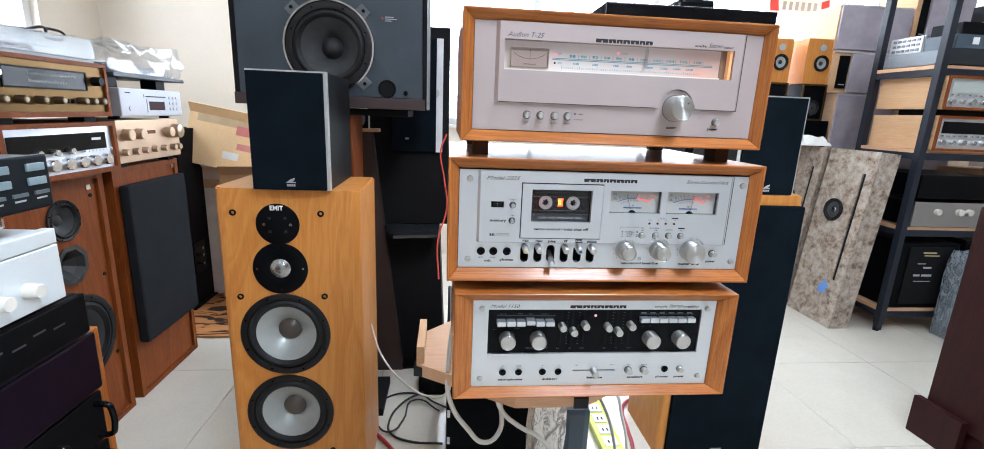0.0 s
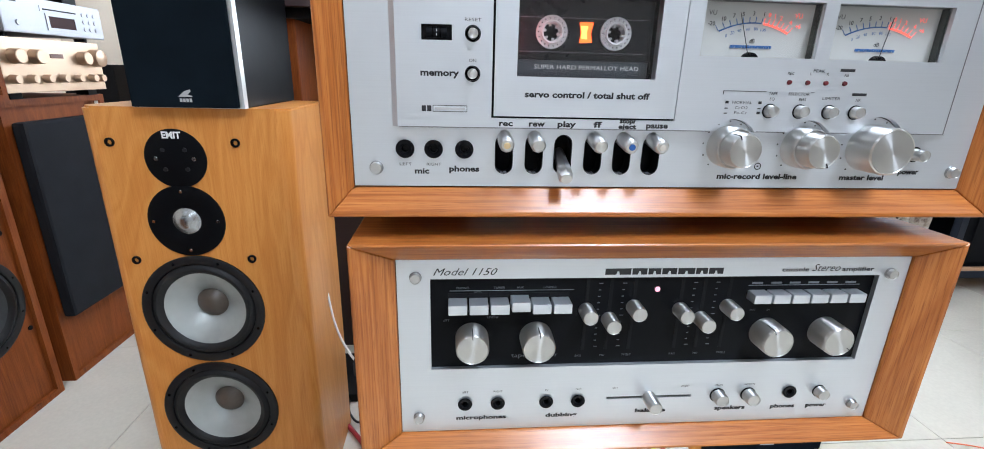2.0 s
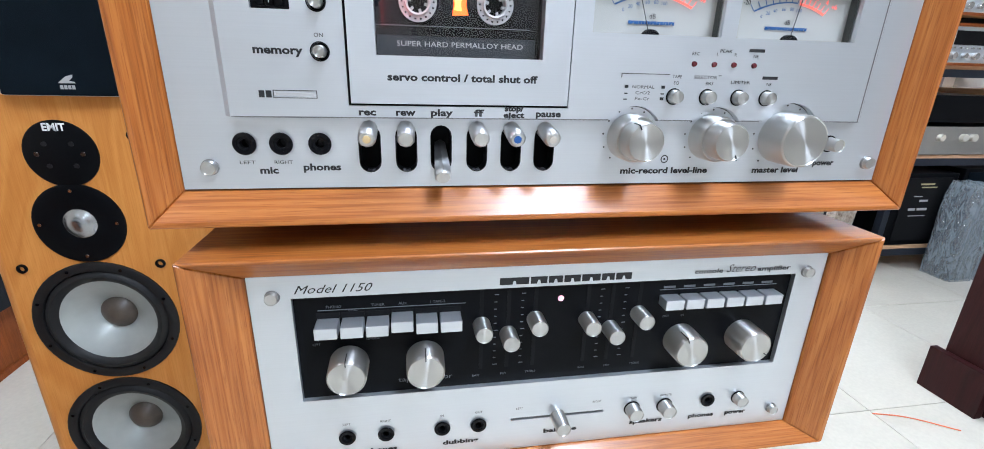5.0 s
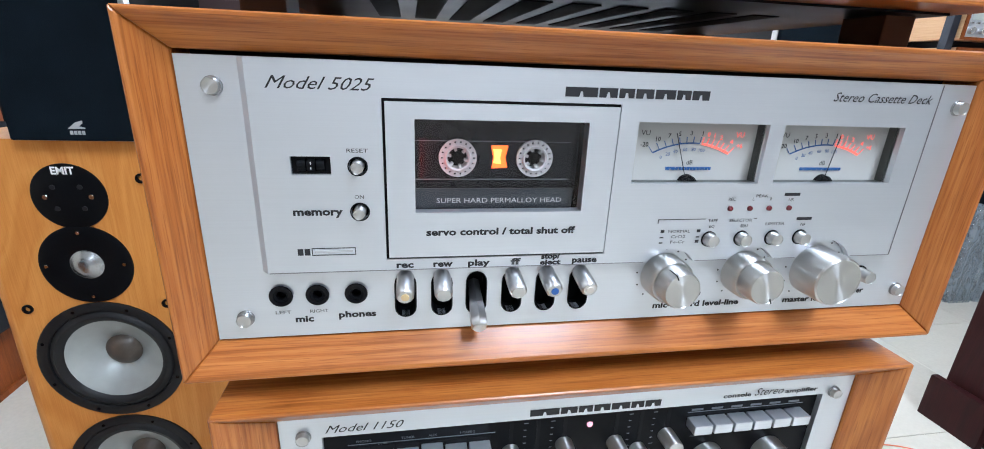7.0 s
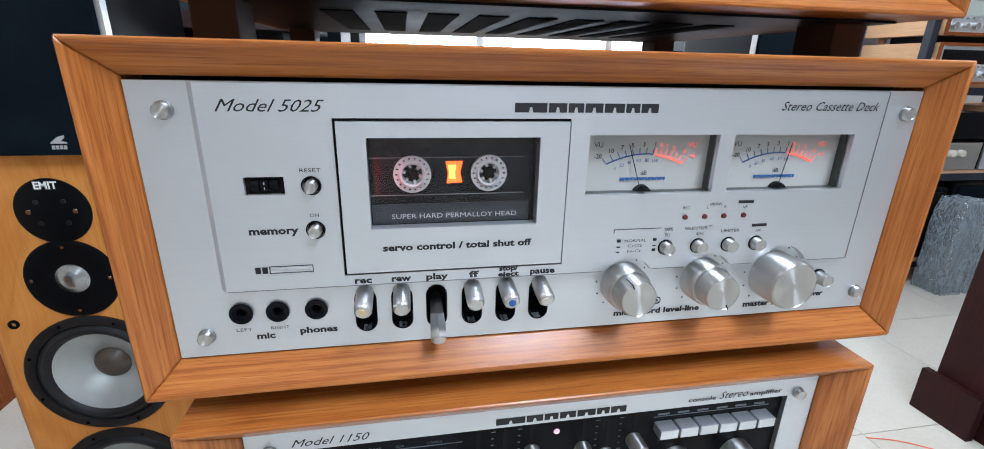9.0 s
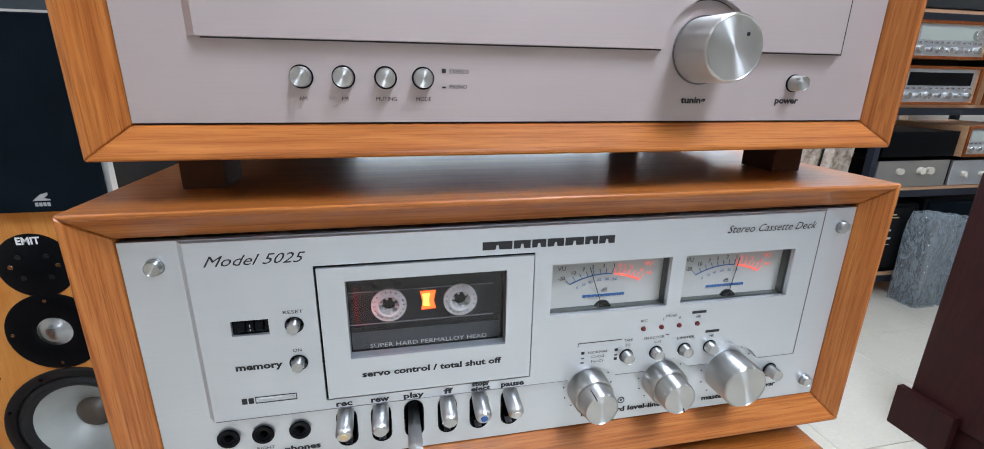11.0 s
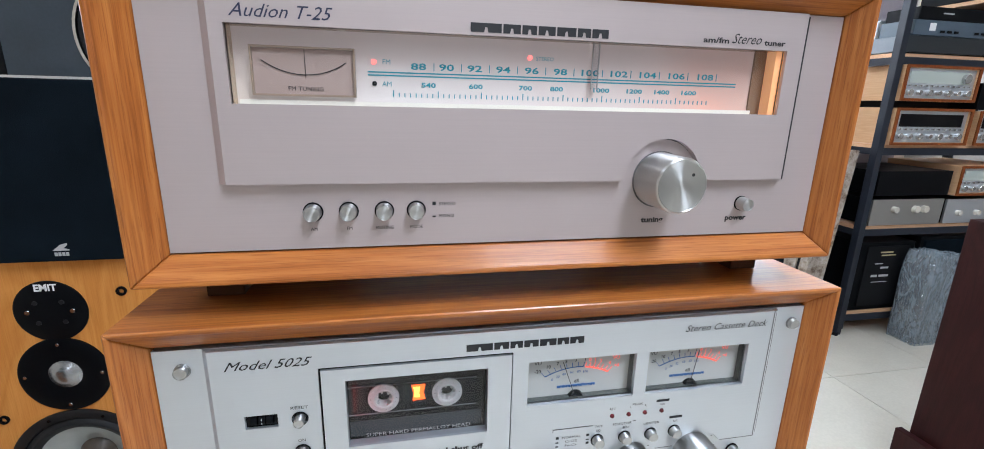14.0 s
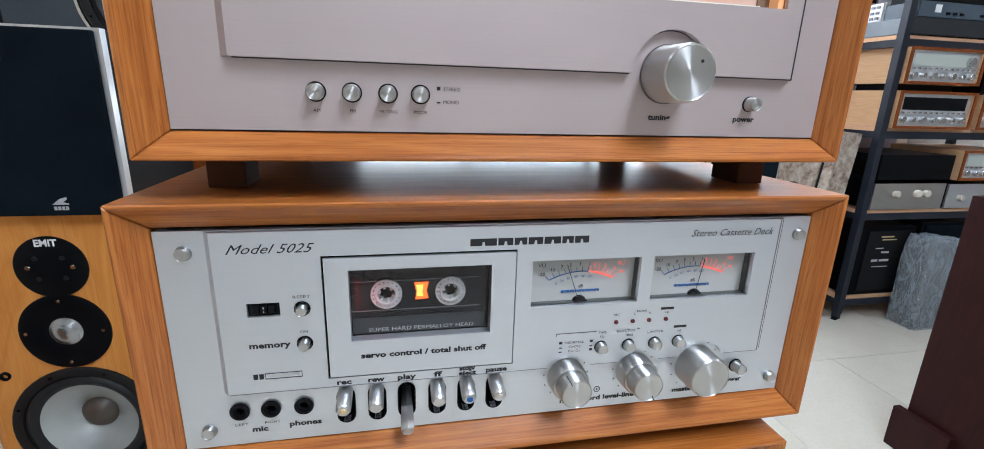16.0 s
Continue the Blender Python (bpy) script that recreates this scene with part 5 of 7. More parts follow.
part("top_plate", hull(bmesh.new(), [(x, y, z) for x, y in ((-0.262, 1.985), (-0.205, 1.82), (-0.030, 1.845), (-0.030, 2.32), (-0.262, 2.32)) for z in (0.655, 0.667)]), plain("glossy_black_plate", (0.012, 0.013, 0.015), 0.22, 0, 0.2, spec=0.6), o, "glossy black top plate")
o = thing("tapered_stand", (-0.36, 1.99, 0), "dark brown tapered stand with a pale wood top", "speaker stand")
part("column", hull(bmesh.new(), [(-0.43, y, z) for y in (1.963, 2.015) for z in (0.0, 1.057)] + [(x, y, z) for x, z in ((-0.185, 0.0), (-0.303, 1.057)) for y in (1.963, 2.015)]), plain("dark_brown_stain", (0.035, 0.020, 0.017), 0.5), o)
part("top_board", box(-0.43, -0.275, 1.962, 2.018, 1.0572, 1.070, 0.002), PALE_X, o)
o = thing("satellite_speaker", (-0.345, 1.99, 1.07), "small grey round-fronted speaker on the tapered stand", "speaker")
part("body", box(-0.405, -0.318, 1.972, 2.014, 1.0702, 1.145, 0.004), BLACK, o)
part("ring", lathe([(0.020, -0.004), (0.024, -0.007), (0.032, -0.006), (0.034, 0.0)], 32, pose(-0.362, 1.972, 1.107)), plain("blue_grey_ring", (0.20, 0.25, 0.29), 0.3, 0.3), o, smooth=True)
part("edge_strip", box(-0.3178, -0.312, 1.974, 1.984, 1.0702, 1.145, 0.001), WHITE_CABLE, o)

# ---------------- the row along the west side: fronts face +x ----------------
def west(y0, z):
    """A pose whose local x runs along +y and whose local -y faces +x."""
    return pose(-1.19, y0, z, 0, 0, 90)


def big_speaker(y0, grille, label):
    o = local_thing("floor_speaker", west(y0, 0), label, "speaker", "brown floor speakers")
    part("cabinet", box(0, 0.415, 0.062, 0.36, 0, 0.905, 0.003), BROWN_Z, o)
    part("front_frame", sheet(rect(0, 0.415, 0, 0.905), [rect(0.022, 0.393, 0.02, 0.885)], -0.012, 0.0615), BROWN_Z, o)
    part("baffle", sheet(rect(0.0225, 0.3925, 0.0205, 0.8845), [] if grille else [ring_outline(0.235, 0.365, 0.135, 40), ring_outline(0.235, 0.77, 0.059, 32), ring_outline(0.235, 0.625, 0.050, 24)], -0.002, 0.058), BROWN_Z, o)
    if grille:
        part("grille", box(0.020, 0.400, -0.048, -0.012, 0.225, 0.842, 0.010), GREY_CLOTH, o, "charcoal foam grille")
        part("badge", box(0.36, 0.378, -0.016, -0.0122, 0.868, 0.884), CHROME, o)
        return o
    driver("woofer", 0.235, -0.002, 0.365, 0.150, o, DARK_CONE, DARK_CONE, depth=0.05)
    p = part("horn", lathe([(0.066, -0.004), (0.068, -0.008), (0.052, -0.008), (0.040, 0.010), (0.016, 0.035), (0, 0.035)], 8, pose(0.235, -0.002, 0.625) @ Matrix.Rotation(radians(22.5), 4, "Y")), plain("grey_horn", (0.025, 0.027, 0.026), 0.5), o)
    driver("tweeter", 0.235, -0.002, 0.770, 0.066, o, DARK_CONE, DARK_CONE, depth=0.02)
    for x, z in ((0.36, 0.83), (0.37, 0.55), (0.375, 0.25)):
        part("socket", disc(x, -0.002, z, 0.007, 0.003, 12), BLACK, o)
    part("badge", box(0.345, 0.363, -0.006, -0.0022, 0.850, 0.866), CHROME, o)
    return o


big_speaker(1.315, False, "brown walnut floor speaker with bare dark drivers")
big_speaker(1.778, True, "brown walnut floor speaker with a charcoal foam grille")


def knob_row(o, xs, z, y, r, depth, material, ring=None):
    for x in xs:
        k = part("knob", lathe([(0, -depth), (r * 0.9, -depth), (r, -depth + 0.002), (r * 1.05, 0), (0, 0)], 20, pose(x, y, z)), material, o, smooth=True)
        if ring:
            part("knob_cap", lathe([(0, -depth - 0.001), (r * 0.55, -depth - 0.001), (r * 0.6, -depth + 0.001)], 16, pose(x, y, z)), ring, k)


def unit_at(name, y0, z0, label, category, fx=-1.15):
    return local_thing(name, pose(fx, y0, z0, 0, 0, 90), label, category)


# wooden receiver on the bare speaker
o = unit_at("receiver", 1.335, 0.905, "silver receiver with a black dial in a brown wooden case", "receiver")
part("case", sheet(rect(0, 0.445, 0, 0.165), [rect(0.016, 0.429, 0.014, 0.152)], -0.006, 0.33), BROWN_X, o)
part("faceplate", box(0.0165, 0.4285, 0.004, 0.010, 0.0145, 0.1515), SILVER, o)
part("dial_window", box(0.03, 0.40, 0.002, 0.0045, 0.078, 0.132), BLACK_GLOSS, o)
part("dial_badge", box(0.335, 0.375, 0.001, 0.0022, 0.108, 0.116), WHITE_INK, o)
knob_row(o, [0.05 + 0.056 * i for i in range(7)], 0.043, 0.004, 0.018, 0.018, CHROME)
knob_row(o, [0.12, 0.18, 0.24], 0.080, 0.002, 0.010, 0.012, CHROME)
for i in range(8):
    part("button", box(0.290 + i * 0.016, 0.302 + i * 0.016, -0.008, 0.0035, 0.073, 0.079, 0.001), SILVER, o)
part("back_panel", box(0.0165, 0.4285, 0.30, 0.31, 0.0145, 0.1515), BLACK_MATT, o)
for x in (0.03, 0.39):
    part("foot", box(x, x + 0.03, 0.03, 0.06, -0.0005, 0.001), BLACK, o)
# gold tuner amplifier above it
BRASS = plain("dull_dark_brass", (0.10, 0.065, 0.032), 0.35, 0.7)
IVORY_TIP = plain("ivory_knob_ring", (0.40, 0.33, 0.20), 0.4)
o = unit_at("vintage_receiver", 1.318, 1.0705, "gold-fronted vintage receiver in a walnut case", "receiver")
part("case", sheet(rect(0, 0.455, 0.017, 0.185), [rect(0.012, 0.443, 0.032, 0.173)], -0.005, 0.30), BROWN_X, o)
part("faceplate", box(0.0125, 0.4425, 0.003, 0.008, 0.0325, 0.1725), GOLD, o)
part("dial_window", box(0.07, 0.362, 0.001, 0.0034, 0.100, 0.150), BLACK_GLOSS, o)
for z, n in ((0.132, 30), (0.112, 24)):
    for i in range(n):
        bars("dial_tick", 0.15 + i * 0.006, 0.1515 + i * 0.006, z, 0.007 if i % 5 else 0.010, 0.001, GREY_INK, o)
part("dial_rim", sheet(rect(0.066, 0.366, 0.096, 0.154), [rect(0.0705, 0.3615, 0.1005, 0.1495)], -0.001, 0.003), BLACK, o)
knob_row(o, (0.045, 0.105, 0.17, 0.235, 0.325, 0.365, 0.405), 0.066, 0.003, 0.0110, 0.026, BRASS, IVORY_TIP)
knob_row(o, (0.400,), 0.128, 0.003, 0.014, 0.026, BLACK)
knob_row(o, (0.035,), 0.132, 0.003, 0.014, 0.026, BLACK, CHROME)
for x in (0.268, 0.288):
    part("switch", box(x - 0.003, x + 0.003, -0.012, 0.003, 0.058, 0.070, 0.001), BLACK, o)
part("back_panel", box(0.0125, 0.4425, 0.27, 0.28, 0.0325, 0.1725), BLACK_MATT, o)
for x in (0.05, 0.36):
    part("foot", box(x, x + 0.05, 0.02, 0.07, 0, 0.0172), BLACK, o)
# turntable with clear lid on top
o = unit_at("turntable", 1.30, 1.2555, "turntable under a clear acrylic lid, cable on top", "turntable", -1.17)
part("plinth", box(0, 0.46, 0.0, 0.34, 0.0, 0.012, 0.003), plain("grey_plinth", (0.30, 0.32, 0.34), 0.4), o)
part("platter", lathe([(0, 0), (0.15, 0), (0.15, 0.010), (0, 0.010)], 40, pose(0.2, 0.17, 0.022) @ pose(0, 0, 0, 90)), CHROME, o, smooth=True)
lid = part("lid", sheet(rect(0.0, 0.46, 0.012, 0.072), [rect(0.004, 0.456, 0.0125, 0.068)], 0.0, 0.34), ACRYLIC, o, "clear acrylic lid")
part("lid_front", pane_of(0.0, 0.46, -0.003, -0.0003, 0.012, 0.072), ACRYLIC, lid)
part("record_sleeve", box(0.02, 0.17, 0.02, 0.2, 0.030, 0.034), plain("blue_sleeve", (0.10, 0.18, 0.30), 0.4), o)
tube("lead", [(0.27, 0.05, 0.075), (0.31, 0.03, 0.09), (0.35, 0.05, 0.078), (0.38, 0.07, 0.095), (0.42, 0.05, 0.077), (0.36, 0.09, 0.076), (0.30, 0.08, 0.085)], 0.004, BLACK_CABLE, o)
# pre-amplifier, disc player and wrapped turntable on the grilled speaker
o = unit_at("integrated_amplifier", 1.785, 0.905, "pale champagne amplifier with many knobs", "amplifier", -1.15)
part("body", box(0.004, 0.386, 0.006, 0.32, 0.022, 0.165, 0.003), CHAMP2, o)
part("faceplate", box(0, 0.390, -0.002, 0.006, 0.018, 0.168, 0.002), CHAMP2, o)
knob_row(o, (0.045, 0.115, 0.30), 0.118, -0.002, 0.020, 0.026, CHAMP2)
knob_row(o, (0.355,), 0.120, -0.002, 0.027, 0.030, CHAMP2)
knob_row(o, (0.025, 0.085, 0.14, 0.20, 0.262, 0.325, 0.362), 0.056, -0.002, 0.012, 0.020, CHAMP2)
part("display", box(0.175, 0.225, -0.0035, -0.0018, 0.115, 0.128), plain("brown_display", (0.10, 0.035, 0.02), 0.2), o)
for x in (0.03, 0.33):
    part("foot", box(x, x + 0.04, 0.02, 0.06, 0, 0.0185), BLACK, o)
o = unit_at("disc_player", 1.825, 1.074, "silver disc player with a small dark display", "disc player", -1.15)
part("body", box(0.004, 0.386, 0.006, 0.30, 0.014, 0.110, 0.003), PLAYER, o)
part("faceplate", box(0, 0.390, -0.004, 0.006, 0.012, 0.112, 0.004), PLAYER, o)
part("tray", box(0.135, 0.285, -0.0055, -0.0035, 0.078, 0.094), PLAYER, o)
part("tray_slot", box(0.145, 0.275, -0.0062, -0.0052, 0.083, 0.087), BLACK, o)
part("display", box(0.160, 0.265, -0.0055, -0.0035, 0.034, 0.068), plain("dark_red_display", (0.03, 0.008, 0.008), 0.5, spec=0.1), o)
part("display_rim", sheet(rect(0.150, 0.275, 0.026, 0.074), [rect(0.1605, 0.2645, 0.0345, 0.0675)], -0.0065, -0.003), PLAYER, o)
for i in range(3):
    for j in range(3):
        part("button", disc(0.305 + 0.025 * i, -0.004, 0.040 + 0.022 * j, 0.006, 0.003, 12), PLAYER, o)
part("power_button", disc(0.05, -0.004, 0.040, 0.008, 0.003, 14), PLAYER, o)
bars("badge", 0.03, 0.06, 0.094, 0.004, -0.0042, INK, o)
for x in (0.02, 0.33):
    part("foot", lathe([(0, 0), (0.018, 0), (0.018, 0.012), (0, 0.012)], 18, pose(x + 0.02, 0.05, 0.012) @ pose(0, 0, 0, -90)), BLACK, o)
o = unit_at("wrapped_turntable", 1.80, 1.186, "turntable wrapped in clear plastic on a dark base", "turntable", -1.15)
part("base", box(0, 0.445, -0.01, 0.33, 0.036, 0.050, 0.003), plain("slate_base", (0.035, 0.045, 0.06), 0.4), o)
for x in (0.0, 0.29):
    part("foot", box(x, x + 0.06, 0.02, 0.08, 0, 0.0362, 0.003), BLACK, o)
part("deck", box(0.05, 0.38, 0.02, 0.30, 0.050, 0.085, 0.006), plain("grey_deck", (0.22, 0.23, 0.24), 0.4), o)

def crumple(x0, x1, y0, y1, z0, z1, n, amp, seed, taper=0.0):
    """A creased film hull over a box."""
    b = bmesh.new()
    bmesh.ops.create_cube(b, size=1)
    bmesh.ops.subdivide_edges(b, edges=b.edges[:], cuts=n, use_grid_fill=True)
    for v in b.verts:
        t = v.co.z + 0.5
        k = 1 - taper * t
        p = Vector((x0 + (v.co.x * k + 0.5) * (x1 - x0), y0 + (v.co.y * k + 0.5) * (y1 - y0), z0 + t * (z1 - z0)))
        q = Vector((p.x, p.y, p.z * 0.6)) * 26 + Vector((seed, 0, 0))
        d = noise.noise_vector(q) * amp + noise.noise_vector(q * 2.7) * amp * 0.5
        if t < 0.02:
            d.z = 0
        v.co = p + d
    return b


def folds(x0, x1, y0, y1, z0, z1, seed):
    """A film sleeve over a box: soft upright pleats, gathered at the top."""
    b = bmesh.new()
    cx, cy, hx, hy = (x0 + x1) / 2, (y0 + y1) / 2, (x1 - x0) / 2, (y1 - y0) / 2
    n, rows, rings = 72, 22, []
    for j in range(rows + 1):
        t = j / rows
        pull = 1 - 0.12 * max(0, t - 0.86) / 0.14
        ring = []
        for i in range(n):
            a = 2 * math.pi * i / n
            c, s = math.cos(a), math.sin(a)
            k = min(1 / max(abs(c), 1e-6), 1 / max(abs(s), 1e-6), 1.30)
            q = Vector((c * 5.5, s * 5.5, t * 1.5 + seed))
            d = 1 + 0.045 * noise.noise(q) + 0.030 * noise.noise(q * 2.3) + 0.006 * noise.noise(Vector((c * 7, s * 7, t * 8 + seed)))
            ring.append(b.verts.new((cx + hx * c * k * d * pull, cy + hy * s * k * d * pull, z0 + (z1 - z0) * t + (0.006 * noise.noise(q) if j == rows else 0))))
        rings.append(ring)
    for p, q in zip(rings, rings[1:]):
        for i in range(n):
            m = (i + 1) % n
            b.faces.new((p[i], p[m], q[m], q[i]))
    b.faces.new(rings[-1])
    return b


def film_material(name, tint=(0.85, 0.88, 0.9), cover=0.25, milk=(0.62, 0.65, 0.68), creased=False):
    """Clear wrapping film with milky creases and sharp glints."""
    k = Nodes(name)
    k.n.remove(k.b)
    v = k.coords((1, 1, 0.5))
    fac = k.ramp(k.noise(v, 38, 5, 0.65, 1.5), (0.42, (0, 0, 0)), (0.62, (1, 1, 1)))
    if creased:
        long = k.coords((1.2, 1.2, 0.4), (0.5, 0.5, 0))
        fac = k.ramp(k.noise(long, 17, 5, 0.6, 0.5), (0.30, (0.50, 0.50, 0.50)), (0.45, (0.30, 0.30, 0.30)), (0.50, (0.66, 0.66, 0.66)), (0.55, (0.30, 0.30, 0.30)), (0.68, (0.55, 0.55, 0.55)))
    tr, gl, df, m1, m2 = (k.n.new("ShaderNode" + s) for s in ("BsdfTransparent", "BsdfGlossy", "BsdfDiffuse", "MixShader", "MixShader"))
    tr.inputs[0].default_value = (*tint, 1)
    gl.inputs["Roughness"].default_value = 0.12
    df.inputs[0].default_value = (*milk, 1)
    if creased:
        fold = k.node("ShaderNodeBump", Strength=1.0, Distance=0.022)
        k.link(k.noise(k.coords((1.3, 1.3, 0.6), (0.4, 0.3, 0)), 21, 3, 0.55, 2.2), fold.inputs["Height"])
        for q in (gl, df):
            k.link(fold.outputs[0], q.inputs["Normal"])
    k.link(k.remap(fac, cover * 0.3, cover * 1.6), m1.inputs[0])
    k.link(tr.outputs[0], m1.inputs[1])
    k.link(df.outputs[0], m1.inputs[2])
    m2.inputs[0].default_value = 0.12
    k.link(m1.outputs[0], m2.inputs[1])
    k.link(gl.outputs[0], m2.inputs[2])
    k.link(m2.outputs[0], k.n["Material Output"].inputs[0])
    return k.m


FILM = film_material("clear_plastic_film", (0.93, 0.95, 0.97), 0.09)
BUBBLE = film_material("grey_bubble_plastic", (0.74, 0.80, 0.85), 0.40, (0.52, 0.60, 0.66), True)
FILM_MILKY = film_material("milky_bubble_wrap", (0.8, 0.84, 0.86), 1.1, (0.80, 0.79, 0.76))
part("plastic_wrap", crumple(0.0, 0.43, -0.01, 0.32, 0.052, 0.155, 9, 0.022, 3), FILM, o, "crumpled clear plastic", True)

# ---------------- the near stack: fronts face +x ----------------
NX = -0.60


def near(name, y0, z0, label, category):
    return local_thing(name, pose(NX, y0, z0, 0, 0, 90), label, category)


L = 0.46
o = near("av_receiver", 0.765 - 0.43, 0.975, "black receiver with grey push buttons on the white amplifier", "receiver")
part("body", box(0, 0.43, 0.004, 0.34, 0.014, 0.088, 0.004), BLACK, o)
part("front", box(0, 0.43, -0.006, 0.005, 0.012, 0.090, 0.003), plain("blue_black_front", (0.006, 0.009, 0.012), 0.4, spec=0.15), o)
for i in range(7):
    for j, z in enumerate((0.068, 0.048)):
        x = 0.405 - i * 0.058
        part("button", box(x - (0.015 if i == 0 else 0.024), x + 0.015, -0.009, -0.0055, z, z + 0.011, 0.001), plain("grey_blue_key", (0.20, 0.27, 0.30), 0.3), o)
for i in range(11):
    x = 0.41 - i * 0.036
    part("small_button", box(x - 0.012, x + 0.012, -0.0085, -0.0055, 0.034, 0.039), plain("dark_grey_key", (0.10, 0.13, 0.14), 0.3), o)
    bars("print_bar", x - 0.009, x + 0.009, 0.027, 0.0025, -0.006, GREY_INK, o)
for x in (0.04, 0.38):
    part("foot", lathe([(0, 0), (0.018, 0), (0.018, 0.014), (0, 0.014)], 18, pose(x, 0.05, 0.0) @ pose(0, 0, 0, 90) @ pose(0, -0.014, 0)), CHROME, o)
o = near("white_amplifier", 0.752 - L, 0.8385, "satin white amplifier with pale round knobs", "amplifier")
part("body", box(0.002, L - 0.002, 0.008, 0.36, 0.010, 0.1145, 0.004), WHITE_AMP, o)
part("front", box(0, L, -0.010, 0.0075, 0.006, 0.092, 0.002), WHITE_AMP, o)
part("front_upper", box(0, L, -0.010, 0.0075, 0.0935, 0.1165, 0.002), WHITE_AMP, o)
knob_row(o, (L - 0.066, L - 0.115, L - 0.30), 0.040, -0.010, 0.0105, 0.020, plain("ivory_knob", (0.72, 0.70, 0.64), 0.35))
for x in (0.05, 0.40):
    part("foot", box(x, x + 0.04, 0.05, 0.09, 0, 0.011), BLACK, o)
o = near("black_amplifier", 0.785 - 0.46, 0.7640, "black amplifier with faint engraved marks", "amplifier")
part("body", box(0, 0.46, 0.0, 0.38, 0.006, 0.0735, 0.003), BLACK, o)
part("front", box(0, 0.46, -0.012, -0.0005, 0.006, 0.0735, 0.003), BLACK, o)
for i in range(5):
    bars("engraving", 0.25 + i * 0.035, 0.272 + i * 0.035, 0.040 + 0.006 * (i % 2), 0.003, -0.012, plain("dark_engraving", (0.05, 0.05, 0.055), 0.5), o)
for x in (0.05, 0.38):
    part("foot", box(x, x + 0.04, 0.05, 0.09, 0, 0.0065), BLACK, o)
o = near("power_amplifier", 0.796 - 0.47, 0.6570, "wide black power amplifier with a glossy top edge", "amplifier")
part("body", box(0, 0.47, 0.0, 0.40, 0.006, 0.1065, 0.003), plain("plum_black_lid", (0.006, 0.004, 0.008), 0.30), o)
part("front", box(0, 0.47, -0.010, -0.0005, 0.004, 0.1065, 0.004), plain("plum_black_front", (0.006, 0.003, 0.008), 0.3, spec=0.2), o)
for x, w in ((0.17, 0.05), (0.05, 0.04)):
    bars("engraving", x, x + w, 0.048, 0.003, -0.010, plain("silver_engraving", (0.25, 0.25, 0.26), 0.4), o)
# handled amplifiers stacked in the wooden cabinet below
for i, z in enumerate((0.565, 0.470, 0.375)):
    o = near("rack_amplifier", 0.790 - 0.45, z, "black rack amplifier with looped front handles", "amplifier")
    tagged(o, group="stacked rack amplifiers")
    part("body", box(0, 0.44, 0.0, 0.36, 0.001, 0.090, 0.003), BLACK, o)
    part("front", box(0, 0.45, -0.008, -0.0005, 0.001, 0.090, 0.002), BLACK, o)
    for x in (0.02, 0.432):
        tube("handle", [(x, -0.006, 0.015), (x, -0.030, 0.018), (x, -0.034, 0.028), (x, -0.034, 0.062), (x, -0.030, 0.072), (x, -0.006, 0.075)], 0.005, BLACK_GLOSS, o, 3)
    for j in range(4):
        part("knob", disc(0.10 + j * 0.08, -0.008, 0.045, 0.016, 0.014, 20), BLACK, o)
        part("knob_mark", box(0.099 + j * 0.08, 0.101 + j * 0.08, -0.0232, -0.0220, 0.046, 0.060), GREY_INK, o)
o = thing("wooden_cabinet", (-0.80, 0.6, 0), "open honey wood cabinet holding black amplifiers", "cabinet")
part("side_panel", box(-1.02, -0.640, 0.814, 0.872, 0, 0.737, 0.003), OAK_Z, o)
part("side_panel", box(-1.02, -0.63, 0.285, 0.325, 0, 0.655, 0.003), OAK_Z, o)
part("shelf", box(-1.02, -0.61, 0.327, 0.804, 0.350, 0.3745, 0.002), OAK_Y, o)
part("bottom", box(-1.02, -0.61, 0.327, 0.804, 0.05, 0.075, 0.002), OAK_Y, o)
part("back", box(-1.03, -1.022, 0.285, 0.848, 0, 0.65), BLACK_MATT, o)

# ---------------- stand below the amplifier ----------------
o = thing("wooden_stand", (0.205, 0.885, 0), "pale wooden stand with a rimmed square top on a wrapped post", "stand")
CX, CY, HALF, CUT = 0.210, 1.000, 0.268, 0.070
plan = []
for i in range(4):
    a = radians(90 * i - 90)
    u, n = Vector((-math.sin(a), math.cos(a))), Vector((math.cos(a), math.sin(a)))
    reach = HALF if i else 0.195
    plan += [Vector((CX, CY)) + n * reach - u * CUT, Vector((CX, CY)) + n * reach + u * CUT]


def slab(pts, z0, z1):
    bm = bmesh.new()
    lo = [bm.verts.new((p[0], p[1], z0)) for p in pts]
    hi = [bm.verts.new((p[0], p[1], z1)) for p in pts]
    bm.faces.new(lo)
    bm.faces.new(hi)
    for i in range(len(pts)):
        j = (i + 1) % len(pts)
        bm.faces.new((lo[i], lo[j], hi[j], hi[i]))
    return bm


